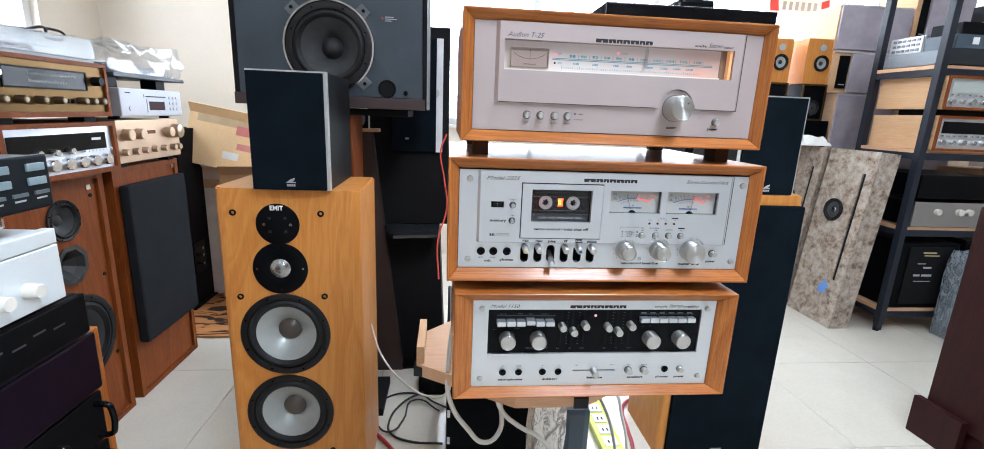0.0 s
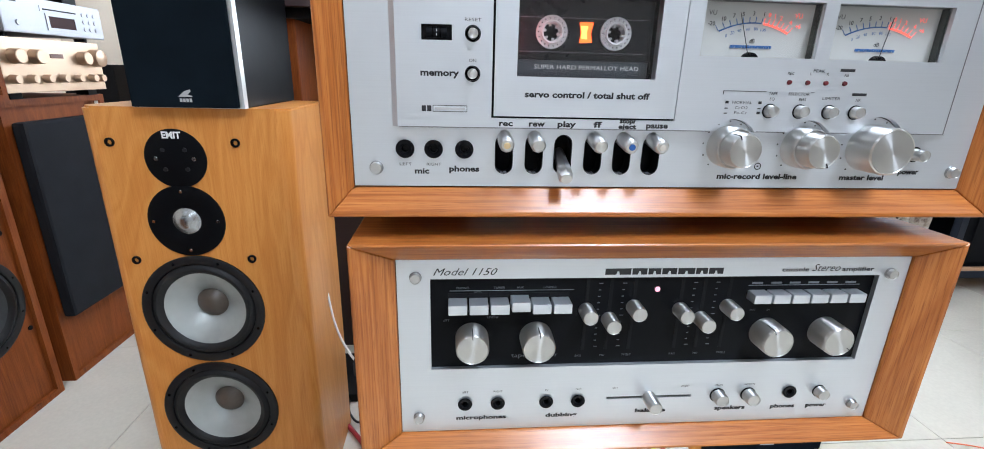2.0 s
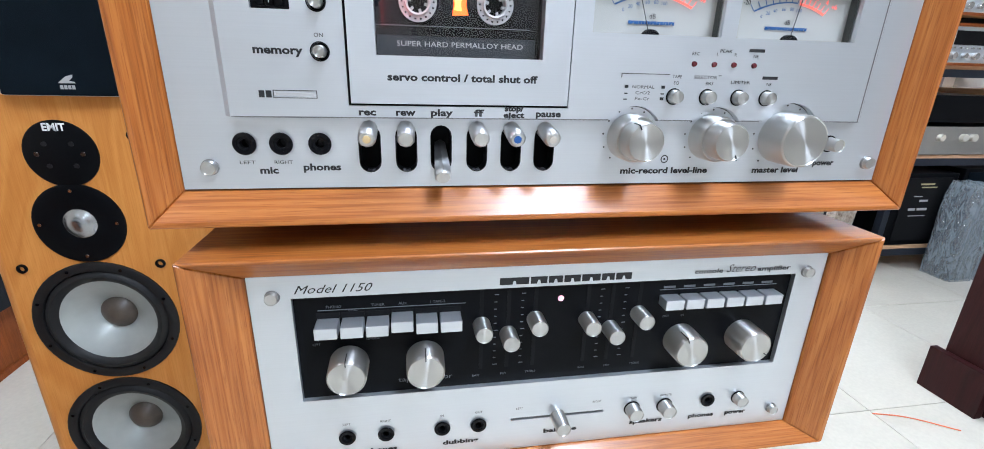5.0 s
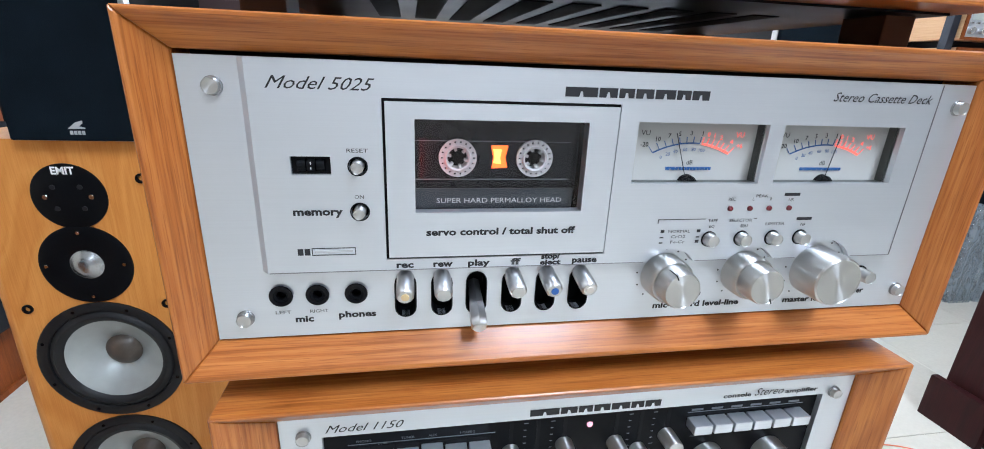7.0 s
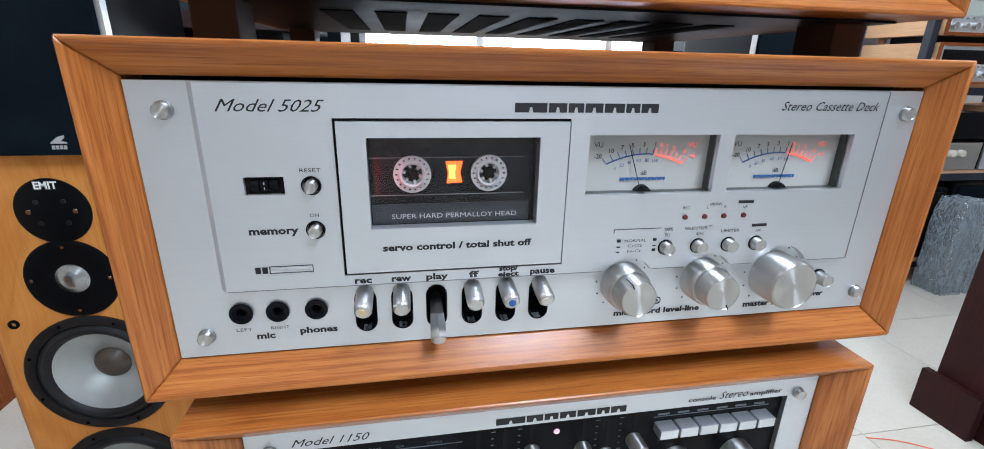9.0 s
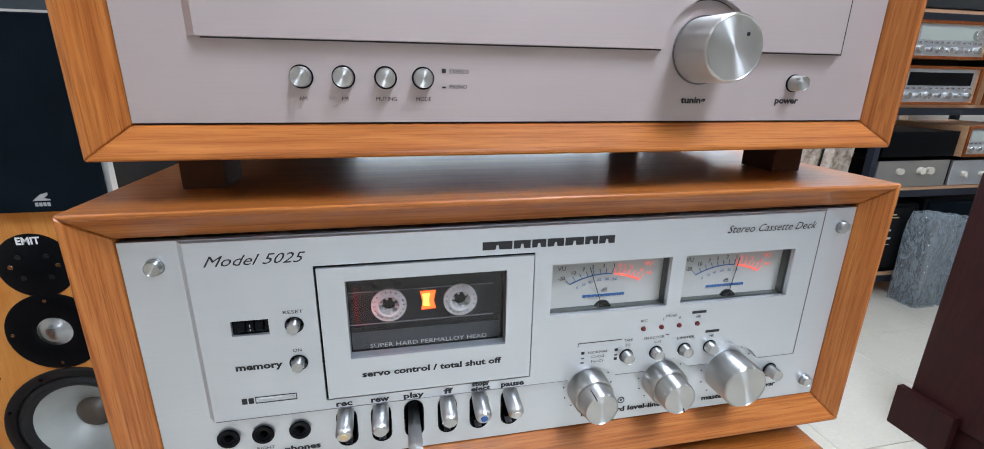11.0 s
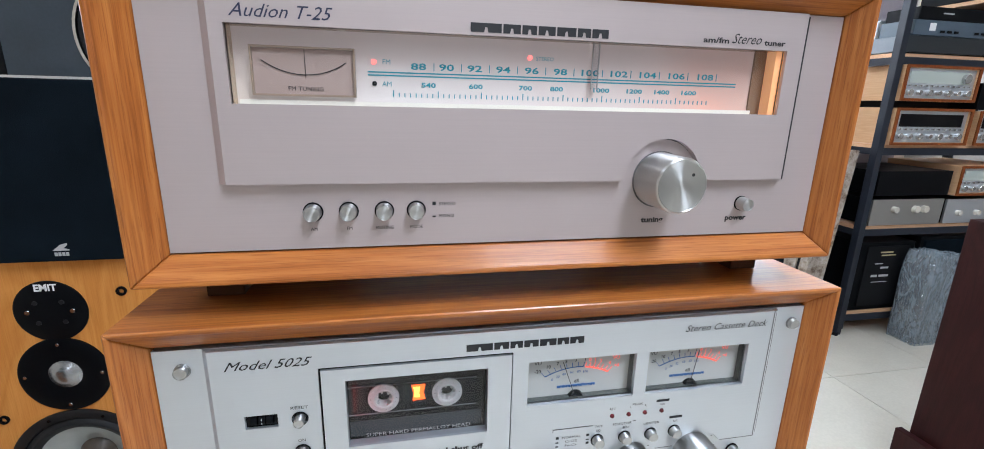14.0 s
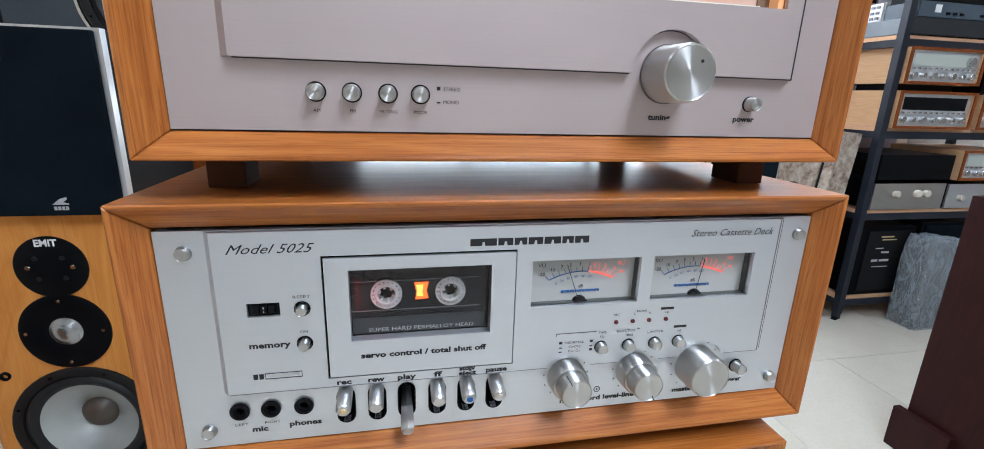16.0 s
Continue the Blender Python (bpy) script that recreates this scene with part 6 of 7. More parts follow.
part("top_board", slab(plan, 0.592, 0.619), PALE_X, o)
for i in range(0, 8, 2):
    p, q = plan[i], plan[i + 1]
    n = (Vector((CX, CY)) - (p + q) / 2).normalized()
    part("rim", slab([p, q, q + n * 0.016, p + n * 0.016], 0.6195, 0.658), PALE_Y, o)
    e, u = q, (q - p).normalized()
    part("corner_cap", slab([e - n * 0.006 + u * 0.004, e - n * 0.006 - u * 0.024, e + n * 0.022 - u * 0.024, e + n * 0.022 + u * 0.010], 0.592, 0.614), RUBBER, o)
part("riser", box(0.08, 0.34, 0.80, 1.16, 0.6195, 0.7415, 0.003), PALE_X, o)
part("post", box(0.215, 0.275, 0.95, 1.01, 0.03, 0.592, 0.003), PALE_X, o)
part("post_wrap", crumple(0.210, 0.282, 0.930, 1.018, 0.03, 0.590, 10, 0.005, 9), FILM_MILKY, o, "milky plastic wrapping", True)
part("base", box(0.05, 0.40, 0.85, 1.12, 0, 0.03, 0.004), BLACK, o)

# ---------------- the steel rack ----------------
before_rack = set(scene.objects)
RX0, RX1, RY0, RY1 = 2.40, 4.35, 2.23, 2.625
o = thing("shelf_rack", (3.3, 2.45, 0), "dark steel rack with wood-edged shelves on castors", "shelf rack")
SHELVES = (0.165, 0.630, 1.035, 1.450, 1.710)
for x in (RX0, 3.36, RX1 - 0.035):
    for y in (RY0, RY1 - 0.035):
        part("post", box(x, x + 0.035, y, y + 0.035, 0.09, 2.25, 0.002), STEEL, o)
        part("castor", lathe([(0, -0.012), (0.030, -0.014), (0.036, -0.010), (0.036, 0.010), (0.030, 0.014), (0, 0.012)], 20, pose(x + 0.017, y + 0.017, 0.036, 0, 0, 25)), BLACK, o, smooth=True)
        part("castor_fork", box(x + 0.002, x + 0.033, y + 0.004, y + 0.031, 0.055, 0.09, 0.002), STEEL, o)
for z in SHELVES:
    left = RX0 if z < 1.7 else 2.86
    part("shelf", box(left + 0.002, RX1 - 0.002, RY0 + 0.012, RY1 - 0.012, z, z + 0.018), PALE_X, o, "pale wood shelf board")
    part("shelf_rail", box(left + 0.036, RX1 - 0.036, RY0 + 0.004, RY0 + 0.011, z - 0.032, z + 0.002), STEEL, o)
    if z < 1.7:
        part("end_rail", box(RX0 + 0.004, RX0 + 0.011, RY0 + 0.036, RY1 - 0.036, z - 0.032, z + 0.002), STEEL, o)


def cased_receiver(x0, z0, w, h, dark, label):
    o = thing("receiver", (x0 + w / 2, RY0, z0), label, "receiver", "receivers on the rack")
    y0 = RY0 - 0.01
    part("case", sheet(rect(x0, x0 + w, z0, z0 + h), [rect(x0 + 0.014, x0 + w - 0.014, z0 + 0.012, z0 + h - 0.012)], y0, RY1 - 0.03), PALE_Y, o)
    part("front_trim", sheet(rect(x0 - 0.001, x0 + w + 0.001, z0 - 0.0005, z0 + h + 0.001), [rect(x0 + 0.013, x0 + w - 0.013, z0 + 0.011, z0 + h - 0.011)], y0 - 0.007, y0 - 0.0003), BROWN_Z, o, "brown wooden front edge")
    part("faceplate", box(x0 + 0.0145, x0 + w - 0.0145, y0 + 0.008, y0 + 0.014, z0 + 0.0125, z0 + h - 0.0125), SILVER, o)
    part("dial", box(x0 + 0.04, x0 + w - 0.04, y0 + 0.006, y0 + 0.0085, z0 + h * 0.5, z0 + h * 0.84), BLACK_GLOSS if dark else glow("pale_green_dial_" + str(dark), (0.42, 0.46, 0.42), 0.1), o)
    for i in range(7):
        xx = x0 + 0.05 + i * (w - 0.1) / 6
        part("knob", disc(xx, y0 + 0.008, z0 + h * 0.24, 0.011 if i % 2 else 0.015, 0.016, 18), CHROME, o)
    for i in range(12):
        xx = x0 + 0.045 + i * (w - 0.09) / 11
        part("button", box(xx - 0.006, xx + 0.006, y0 + 0.001, y0 + 0.0085, z0 + h * 0.41, z0 + h * 0.45), CHROME, o)
    if not dark:
        part("tuning_knob", disc(x0 + w - 0.075, y0 + 0.006, z0 + h * 0.66, 0.022, 0.016, 24), CHROME, o)
    part("back", box(x0 + 0.0145, x0 + w - 0.0145, RY1 - 0.06, RY1 - 0.05, z0 + 0.0125, z0 + h - 0.0125), BLACK_MATT, o)
    return o


cased_receiver(2.447, 1.0535, 0.455, 0.172, True, "silver receiver with a black dial in a maple case")
cased_receiver(2.447, 1.2580, 0.440, 0.160, False, "silver receiver with a pale dial in a maple case")
part("spacer", box(2.50, 2.85, 2.30, 2.5, 1.2257, 1.2578), BLACK, bpy.data.objects["receiver.002"] if "receiver.002" in bpy.data.objects else None)
cased_receiver(2.95, 1.0535, 0.43, 0.165, True, "silver receiver with a black dial on the steel rack")
cased_receiver(2.93, 0.800, 0.42, 0.150, False, "silver tuner with a pale dial on the steel rack")


def slab_unit(x0, z0, w, h, mat_f, mat_b, label, category, knobs=(), group="devices on the rack"):
    o = thing("hifi_unit", (x0 + w / 2, RY0, z0), label, category, group)
    part("body", box(x0 + 0.003, x0 + w - 0.003, RY0 + 0.012, RY1 - 0.05, z0 + 0.006, z0 + h, 0.003), mat_b, o)
    part("front", box(x0, x0 + w, RY0, RY0 + 0.0115, z0 + 0.004, z0 + h, 0.002), mat_f, o)
    for fx in (x0 + 0.03, x0 + w - 0.06):
        part("foot", box(fx, fx + 0.03, RY0 + 0.03, RY0 + 0.06, z0, z0 + 0.0065), BLACK, o)
    for kx, kz, r in knobs:
        part("knob", disc(x0 + kx, RY0, z0 + kz, r, 0.02, 18), plain("cream_knob", (0.62, 0.58, 0.50), 0.35), o)
    return o


GREY_AMP = brushed("grey_brushed_front", (0.42, 0.41, 0.39), 0.45)
slab_unit(2.447, 0.6485, 0.44, 0.135, GREY_AMP, BLACK, "grey power amplifier with cream knobs", "amplifier", ((0.13, 0.085, 0.016), (0.26, 0.085, 0.018), (0.315, 0.085, 0.018)))
slab_unit(2.447, 0.8000, 0.45, 0.125, BLACK, BLACK, "black amplifier with a tiny orange lamp", "amplifier")
slab_unit(2.910, 0.6485, 0.43, 0.130, SILVER, BLACK, "silver amplifier on the steel rack", "amplifier", ((0.08, 0.06, 0.014), (0.2, 0.06, 0.014), (0.32, 0.06, 0.014)))
slab_unit(2.43, 1.4690, 0.46, 0.075, plain("slate_front", (0.012, 0.016, 0.02), 0.35), plain("slate_body", (0.19, 0.22, 0.25), 0.4), "slate grey player on the steel rack", "player")
slab_unit(2.91, 1.4690, 0.45, 0.110, BLACK, BLACK, "black player on the steel rack", "player")
o = thing("hifi_unit", (2.70, RY0, 1.5445), "blue-grey deck with a white label stacked on a slate player", "deck", "devices on the rack")
part("body", box(2.452, 2.90, RY0 + 0.010, RY0 + 0.16, 1.5445, 1.612, 0.003), plain("slate_blue_lid", (0.07, 0.10, 0.13), 0.4), o)
part("front", box(2.449, 2.903, RY0, RY0 + 0.0095, 1.5465, 1.612, 0.002), plain("slate_blue_front", (0.06, 0.085, 0.115), 0.3), o)
part("label_patch", box(2.535, 2.570, RY0 - 0.001, RY0 - 0.0002, 1.567, 1.600), WHITE_INK, o)
for kx in (2.60, 2.64, 2.68, 2.80, 2.84):
    part("button", box(kx, kx + 0.022, RY0 - 0.004, RY0 - 0.0002, 1.560, 1.570), BLACK, o)
o = thing("hifi_unit", (2.54, RY0 + 0.28, 1.5445), "small silver mixer with rows of buttons on a slate player", "mixer", "devices on the rack")
part("body", box(2.462, 2.66, RY0 + 0.175, RY1 - 0.03, 1.5445, 1.632, 0.003), plain("pale_silver_body", (0.60, 0.62, 0.64), 0.35, 0.3), o)
part("front", box(2.452, 2.4615, RY0 + 0.178, RY1 - 0.033, 1.5475, 1.629, 0.002), plain("pale_silver_front", (0.66, 0.68, 0.70), 0.35, 0.3), o)
for i in range(6):
    for j in range(3):
        part("button", box(2.446, 2.4518, RY0 + 0.19 + 0.027 * i, RY0 + 0.206 + 0.027 * i, 1.556 + 0.025 * j, 1.568 + 0.025 * j), plain("grey_mixer_key", (0.22, 0.23, 0.25), 0.4) if i == 0 and j == 0 else bpy.data.materials["grey_mixer_key"], o)
o = thing("hifi_unit", (2.70, RY0, 1.6122), "flat black tuner stacked on a blue-grey deck", "tuner", "devices on the rack")
part("body", box(2.470, 2.87, RY0 + 0.012, RY0 + 0.16, 1.6122, 1.668, 0.003), BLACK, o)
part("front", box(2.467, 2.873, RY0 + 0.002, RY0 + 0.0115, 1.6142, 1.668, 0.002), BLACK, o)
bars("print_bar", 2.60, 2.66, 1.640, 0.006, RY0 + 0.002, GREY_INK, o)
slab_unit(2.88, 1.7290, 0.46, 0.090, SILVER, BLACK, "silver recorder on the top shelf", "recorder")
slab_unit(3.42, 1.7290, 0.45, 0.120, BLACK, BLACK, "black receiver on the top shelf", "receiver")
part("lamp", disc(2.60, RY0, 0.845, 0.004, 0.002, 10), glow("orange_pilot_lamp", (1.0, 0.25, 0.05), 1.5), bpy.data.objects["hifi_unit.001"])
o = thing("subwoofer", (2.60, 2.4, 0.184), "black active speaker with printed labels on its back", "speaker")
part("body", box(2.455, 2.80, RY0 + 0.02, RY1 - 0.05, 0.1840, 0.555, 0.004), BLACK, o)
part("back_plate", box(2.50, 2.76, RY0 + 0.012, RY0 + 0.0195, 0.21, 0.535, 0.002), BLACK_MATT, o)
for i, (x, w, z, h) in enumerate(((2.58, 0.08, 0.50, 0.008), (2.59, 0.09, 0.485, 0.006), (2.56, 0.05, 0.44, 0.005), (2.60, 0.05, 0.415, 0.010), (2.55, 0.04, 0.37, 0.012), (2.60, 0.06, 0.37, 0.012), (2.56, 0.10, 0.34, 0.004))):
    bars("label_bar", x, x + w, z, h, RY0 + 0.0118, plain("gold_label_print", (0.45, 0.38, 0.20), 0.5) if i < 2 else GREY_INK, o)

for x in (2.83, 3.42):
    o = thing("subwoofer", (x + 0.2, 2.4, 0.184), "plain black speaker on the bottom shelf of the rack", "speaker")
    part("body", box(x, x + 0.43, RY0 + 0.02, RY1 - 0.02, 0.1840, 0.575, 0.004), BLACK, o)
    part("grille", box(x + 0.02, x + 0.41, RY0 + 0.006, RY0 + 0.0195, 0.20, 0.56, 0.004), CLOTH, o)
slab_unit(3.42, 0.6485, 0.44, 0.15, BLACK, BLACK, "black amplifier at the far end of the rack", "amplifier")
slab_unit(3.42, 1.0535, 0.44, 0.16, SILVER, BLACK, "silver receiver at the far end of the rack", "receiver", ((0.1, 0.05, 0.014), (0.2, 0.05, 0.014), (0.3, 0.05, 0.014)))
slab_unit(2.93, 1.2205, 0.42, 0.13, BLACK, BLACK, "black tuner stacked on a receiver", "tuner")
slab_unit(3.42, 1.4690, 0.44, 0.13, BLACK, BLACK, "black player at the far end of the rack", "player")
slab_unit(2.93, 1.5800, 0.42, 0.10, plain("blue_grey_front", (0.12, 0.15, 0.19), 0.35), BLACK, "blue-grey deck stacked on a player", "deck")

# the rack and all on it, set back to its place
RACK_PIVOT = Vector((0.07, 0.2, 1.15))
for q in [q for q in scene.objects if q not in before_rack and q.parent is None]:
    q.location = RACK_PIVOT + (q.location - RACK_PIVOT) * 1.05
    q.scale = (1.05, 1.05, 1.05)

# wrapped loudspeakers at the foot of the rack
for i, (x, w, h) in enumerate(((2.825, 0.155, 0.50), (2.985, 0.160, 0.475))):
    o = thing("wrapped_speaker", (x + w / 2, 2.24, 0), "small speaker wrapped in milky bubble plastic on the floor", "speaker", "wrapped speakers")
    part("body", box(x + 0.012, x + w - 0.012, 2.175, 2.305, 0.0, h - 0.015, 0.006), plain("grey_speaker_body", (0.10, 0.12, 0.14), 0.5), o)
    part("plastic_wrap", folds(x, x + w, 2.16, 2.318, 0.0, h, 20 + 7 * i), BUBBLE, o, "crumpled milky plastic", True)

# ---------------- marbled speakers leaning by the rack ----------------
def marble_mat():
    k = Nodes("brown_marble_laminate")
    v = k.coords()
    n1 = k.noise(v, 24, 7, 0.72, 0.3)
    vor = k.n.new("ShaderNodeTexVoronoi")
    vor.feature = "DISTANCE_TO_EDGE"
    vor.inputs["Scale"].default_value = 14
    warp = k.n.new("ShaderNodeMix")
    warp.data_type = "VECTOR"
    nz = k.node("ShaderNodeTexNoise", Scale=9.0, Detail=4.0)
    k.link(v, nz.inputs["Vector"])
    warp.inputs[0].default_value = 0.34
    k.link(v, warp.inputs[4])
    k.link(nz.outputs["Color"], warp.inputs[5])
    k.link(warp.outputs[1], vor.inputs["Vector"])
    vein = k.ramp(vor.outputs["Distance"], (0.0, (1, 1, 1)), (0.06, (0, 0, 0)))
    base = k.ramp(n1, (0.34, (0.13, 0.09, 0.065)), (0.45, (0.30, 0.24, 0.19)), (0.62, (0.48, 0.42, 0.36)))
    k.colour(k.mix(k.remap(vein, 0.0, 0.22), base, (0.44, 0.38, 0.32)))
    k.rough(0.22)
    return k.m


MARBLE = marble_mat()


def marble_speaker(m, extras, label):
    """Written with its front facing local -y, from its front's lower left corner."""
    o = local_thing("marbled_speaker", m, label, "speaker", "marbled speakers")
    w, h, d = 0.345, 1.03, 0.12
    slot = rect(0.268, 0.290, 0.275, 0.905)
    part("body", box(0, w, 0.012, d, 0, h, 0.002), MARBLE, o)
    part("front", sheet(rect(0, w, 0, h), [slot], 0, 0.0115), MARBLE, o)
    part("slot", box(0.2685, 0.2895, 0.008, 0.0115, 0.2755, 0.9045), BLACK_MATT, o)
    driver("driver", 0.145, -0.006, 0.675, 0.066, o, DARK_CONE, DOME if extras else DARK_CONE, depth=0.005)
    if extras:
        part("protective_film", prism([(0.20, 0.17), (0.235, 0.19), (0.26, 0.18), (0.245, 0.215), (0.265, 0.235), (0.24, 0.245), (0.225, 0.275), (0.215, 0.235), (0.19, 0.22)], -0.0012, -0.0004), plain("blue_film_scrap", (0.12, 0.26, 0.62), 0.3), o, "scrap of blue film")
    return o


marble_speaker(pose(2.235, 2.705, 0.0, 0, 0, -90) @ pose(0, 0, 0, -5), True, "brown marbled flat speaker leaning back, blue film scrap")
marble_speaker(pose(2.235, 3.09, 0.0, 0, 0, -90) @ pose(0, 0, 0, -5), False, "brown marbled flat speaker leaning back beside its twin")

o = thing("packing_foam", (2.3, 2.95, 1.03), "crumpled white foam sheet lying on a marbled speaker", "packing")
part("foam_sheet", crumple(2.20, 2.40, 2.80, 3.08, 1.030, 1.085, 7, 0.012, 5, 0.3), plain("white_foam", (0.82, 0.82, 0.80), 0.8, 0, 0.04), o, smooth=True)

# grey speakers piled up behind
def grey_speaker(x0, z0, w, h, label, side=0.0):
    o = thing("grey_speaker", (x0 + w / 2, 3.05, z0), label, "speaker", "piled grey speakers")
    part("body", box(x0, x0 + w, 3.012, 3.30, z0 + 0.001, z0 + h, 0.003), PALE_Y, o)
    part("grille", box(x0 + 0.006 + side, x0 + w - 0.004, 2.995, 3.0115, z0 + 0.006, z0 + h - 0.014, 0.003), MAUVE_CLOTH, o, "grey grille cloth")
    part("top_edge", box(x0, x0 + w, 3.0, 3.0115, z0 + h - 0.012, z0 + h, 0.001), plain("pale_grey_edge", (0.45, 0.44, 0.46), 0.5), o)
    if side:
        part("port_strip", box(x0 + side * 0.4, x0 + side * 0.95, 3.0, 3.0115, z0 + 0.03, z0 + h - 0.03, 0.001), BLACK, o)
        part("badge", box(x0 + side * 0.5, x0 + side * 0.85, 2.997, 2.9995, z0 + 0.05, z0 + 0.056), GREY_INK, o)
    return o


grey_speaker(2.545, 0.0, 0.40, 0.98, "tall grey-grilled speaker under two others")
grey_speaker(2.545, 0.981, 0.42, 0.385, "grey-grilled speaker in a pile")
grey_speaker(2.470, 1.367, 0.50, 0.262, "grey-grilled speaker with a wood side in a pile", 0.12)
grey_speaker(2.460, 1.630, 0.50, 0.275, "grey-grilled speaker at the top of a pile")
grey_speaker(3.02, 0.0, 0.45, 1.70, "tall grey cabinet behind the rack")
grey_speaker(2.98, 1.701, 0.40, 0.33, "grey-grilled speaker with a wood side on a cabinet", 0.08)

# small wooden speakers by the shop window, on a low black cabinet
o = thing("low_cabinet", (2.1, 3.15, 0), "low black display cabinet by the window", "cabinet")
part("body", box(1.55, 2.52, 3.0, 3.4, 0.05, 1.185, 0.004), BLACK, o)
part("plinth", box(1.57, 2.50, 3.02, 3.38, 0, 0.05), BLACK_MATT, o)
for x, w, h, z in ((2.045, 0.15, 0.27, 1.416), (2.295, 0.21, 0.28, 1.416), (1.74, 0.19, 0.27, 1.416)):
    o = thing("small_speaker", (x + w / 2, 3.08, z), "small wooden speaker with one round driver", "speaker", "small wooden speakers")
    part("body", box(x, x + w, 3.02, 3.25, z, z + h, 0.003), TOWER_Z, o)
    driver("woofer", x + w / 2, 3.014, z + h * 0.46, 0.050, o, CONE, DARK_CONE, depth=0.005)
    part("tweeter", disc(x + w / 2, 3.02, z + h * 0.80, 0.022, 0.003, 20), GREY_INK, o)
for x in (2.03, 2.305, 1.75):
    o = thing("boxed_speaker", (x + 0.09, 3.08, 1.185), "black speaker with a gold edge under a wooden one", "speaker", "black speakers with gold edges")
    part("body", box(x, x + 0.170, 3.02, 3.25, 1.1855, 1.415, 0.003), BLACK, o)
    part("edge", sheet(rect(x, x + 0.170, 1.1855, 1.415), [rect(x + 0.01, x + 0.160, 1.196, 1.405)], 3.012, 3.0195), GOLD, o)
    driver("woofer", x + 0.085, 3.014, 1.265, 0.05, o, DARK_CONE, DOME, depth=0.005)

# red cabinet speaker by the aisle
o = thing("rosewood_speaker", (2.1, 1.30, 0), "dark rosewood floor speaker with a grey-green grille", "speaker")
part("cabinet", box(1.850, 2.33, 1.13, 1.452, 0.11, 0.90, 0.003), DARKRED_Z, o)
part("plinth", box(1.860, 2.30, 1.10, 1.470, 0.0, 0.1095, 0.003), DARKRED_Z, o)
part("foot_block", box(1.822, 1.8495, 1.30, 1.478, 0.0, 0.150, 0.003), DARKRED_Z, o)
part("grille", box(1.862, 2.315, 1.085, 1.1295, 0.13, 0.90, 0.006), GREEN_CLOTH, o, "grey-green grille cloth")

# ---------------- back left corner ----------------
o = thing("black_tower", (-1.42, 2.75, 0), "slim black tower speaker seen from its side", "speaker")
part("body", box(-1.62, -1.40, 2.62, 2.90, 0.02, 1.005, 0.004), BLACK_MATT, o)
part("plinth", box(-1.64, -1.38, 2.60, 2.92, 0, 0.02, 0.002), BLACK, o)
part("terminal_plate", box(-1.3995, -1.392, 2.66, 2.78, 0.20, 0.38, 0.002), BLACK_GLOSS, o)
for z in (0.25, 0.30, 0.34):
    part("terminal", lathe([(0, -0.02), (0.008, -0.02), (0.008, 0), (0, 0)], 12, pose(-1.392, 2.72, z, 0, 0, 90)), CHROME, o)
for n, (m, sx, sy, sz, mt, lab) in enumerate((
        (pose(-1.30, 2.86, 0.0, 0, 0, 4), 0.50, 0.45, 0.78, plain("white_carton", (0.84, 0.82, 0.78), 0.7), "white carton standing under another"),
        (pose(-1.20, 2.72, 0.785, -14, 9, -10), 0.56, 0.38, 0.28, CARD, "opened bright cardboard carton tilted on another"),
        (pose(-1.03, 2.62, 0.0, 0, 0, 14), 0.32, 0.30, 0.78, CARD_DARK, "dull brown carton on the floor"))):
    o = local_thing("cardboard_box", m, lab, "box", "cardboard boxes")
    part("carton", box(-sx / 2, sx / 2, 0, sy, 0, sz, 0.003), mt, o)
    part("flap", hull(bmesh.new(), [(x, y, z) for x in (-sx / 2, sx / 2) for y, z in ((0, sz), (0.004, sz + 0.004), (-0.035, sz + 0.045), (-0.031, sz + 0.048))]), mt, o)
    part("tape", box(-sx / 2 + 0.05, sx / 2 - 0.05, -0.0008, -0.0002, sz * 0.85, sz * 0.85 + 0.05), plain("tan_tape_" + str(n), (0.62, 0.45, 0.26), 0.3), o)
    if n == 1:
        for x, z, w, h, c in ((0.0, 0.20, 0.13, 0.05, (0.70, 0.22, 0.20)), (0.02, 0.12, 0.10, 0.035, (0.72, 0.28, 0.24)), (-0.05, 0.06, 0.09, 0.04, (0.80, 0.80, 0.78))):
            part("print_patch", box(x, x + w, -0.0010, -0.0003, z, z + h), plain("carton_print_%d" % int(z * 100), c, 0.6), o)


def rug_mat():
    k = Nodes("tiger_striped_rug")
    v = k.coords((1, 3.2, 1), (0, 0, radians(35)))
    f = k.noise(v, 5.0, 3, 0.5, 1.4)
    k.colour(k.ramp(f, (0.43, (0.03, 0.018, 0.012)), (0.47, (0.50, 0.20, 0.06)), (0.6, (0.58, 0.27, 0.09))))
    k.rough(0.95)
    k.bump(k.noise(v, 500, 2), 0.8, 0.002)
    return k.m


o = tagged(part("rug", box(-1.62, -1.02, 2.285, 3.1, 0.001, 0.012, 0.004), rug_mat()), "orange rug with black tiger stripes on the tiles", "rug")

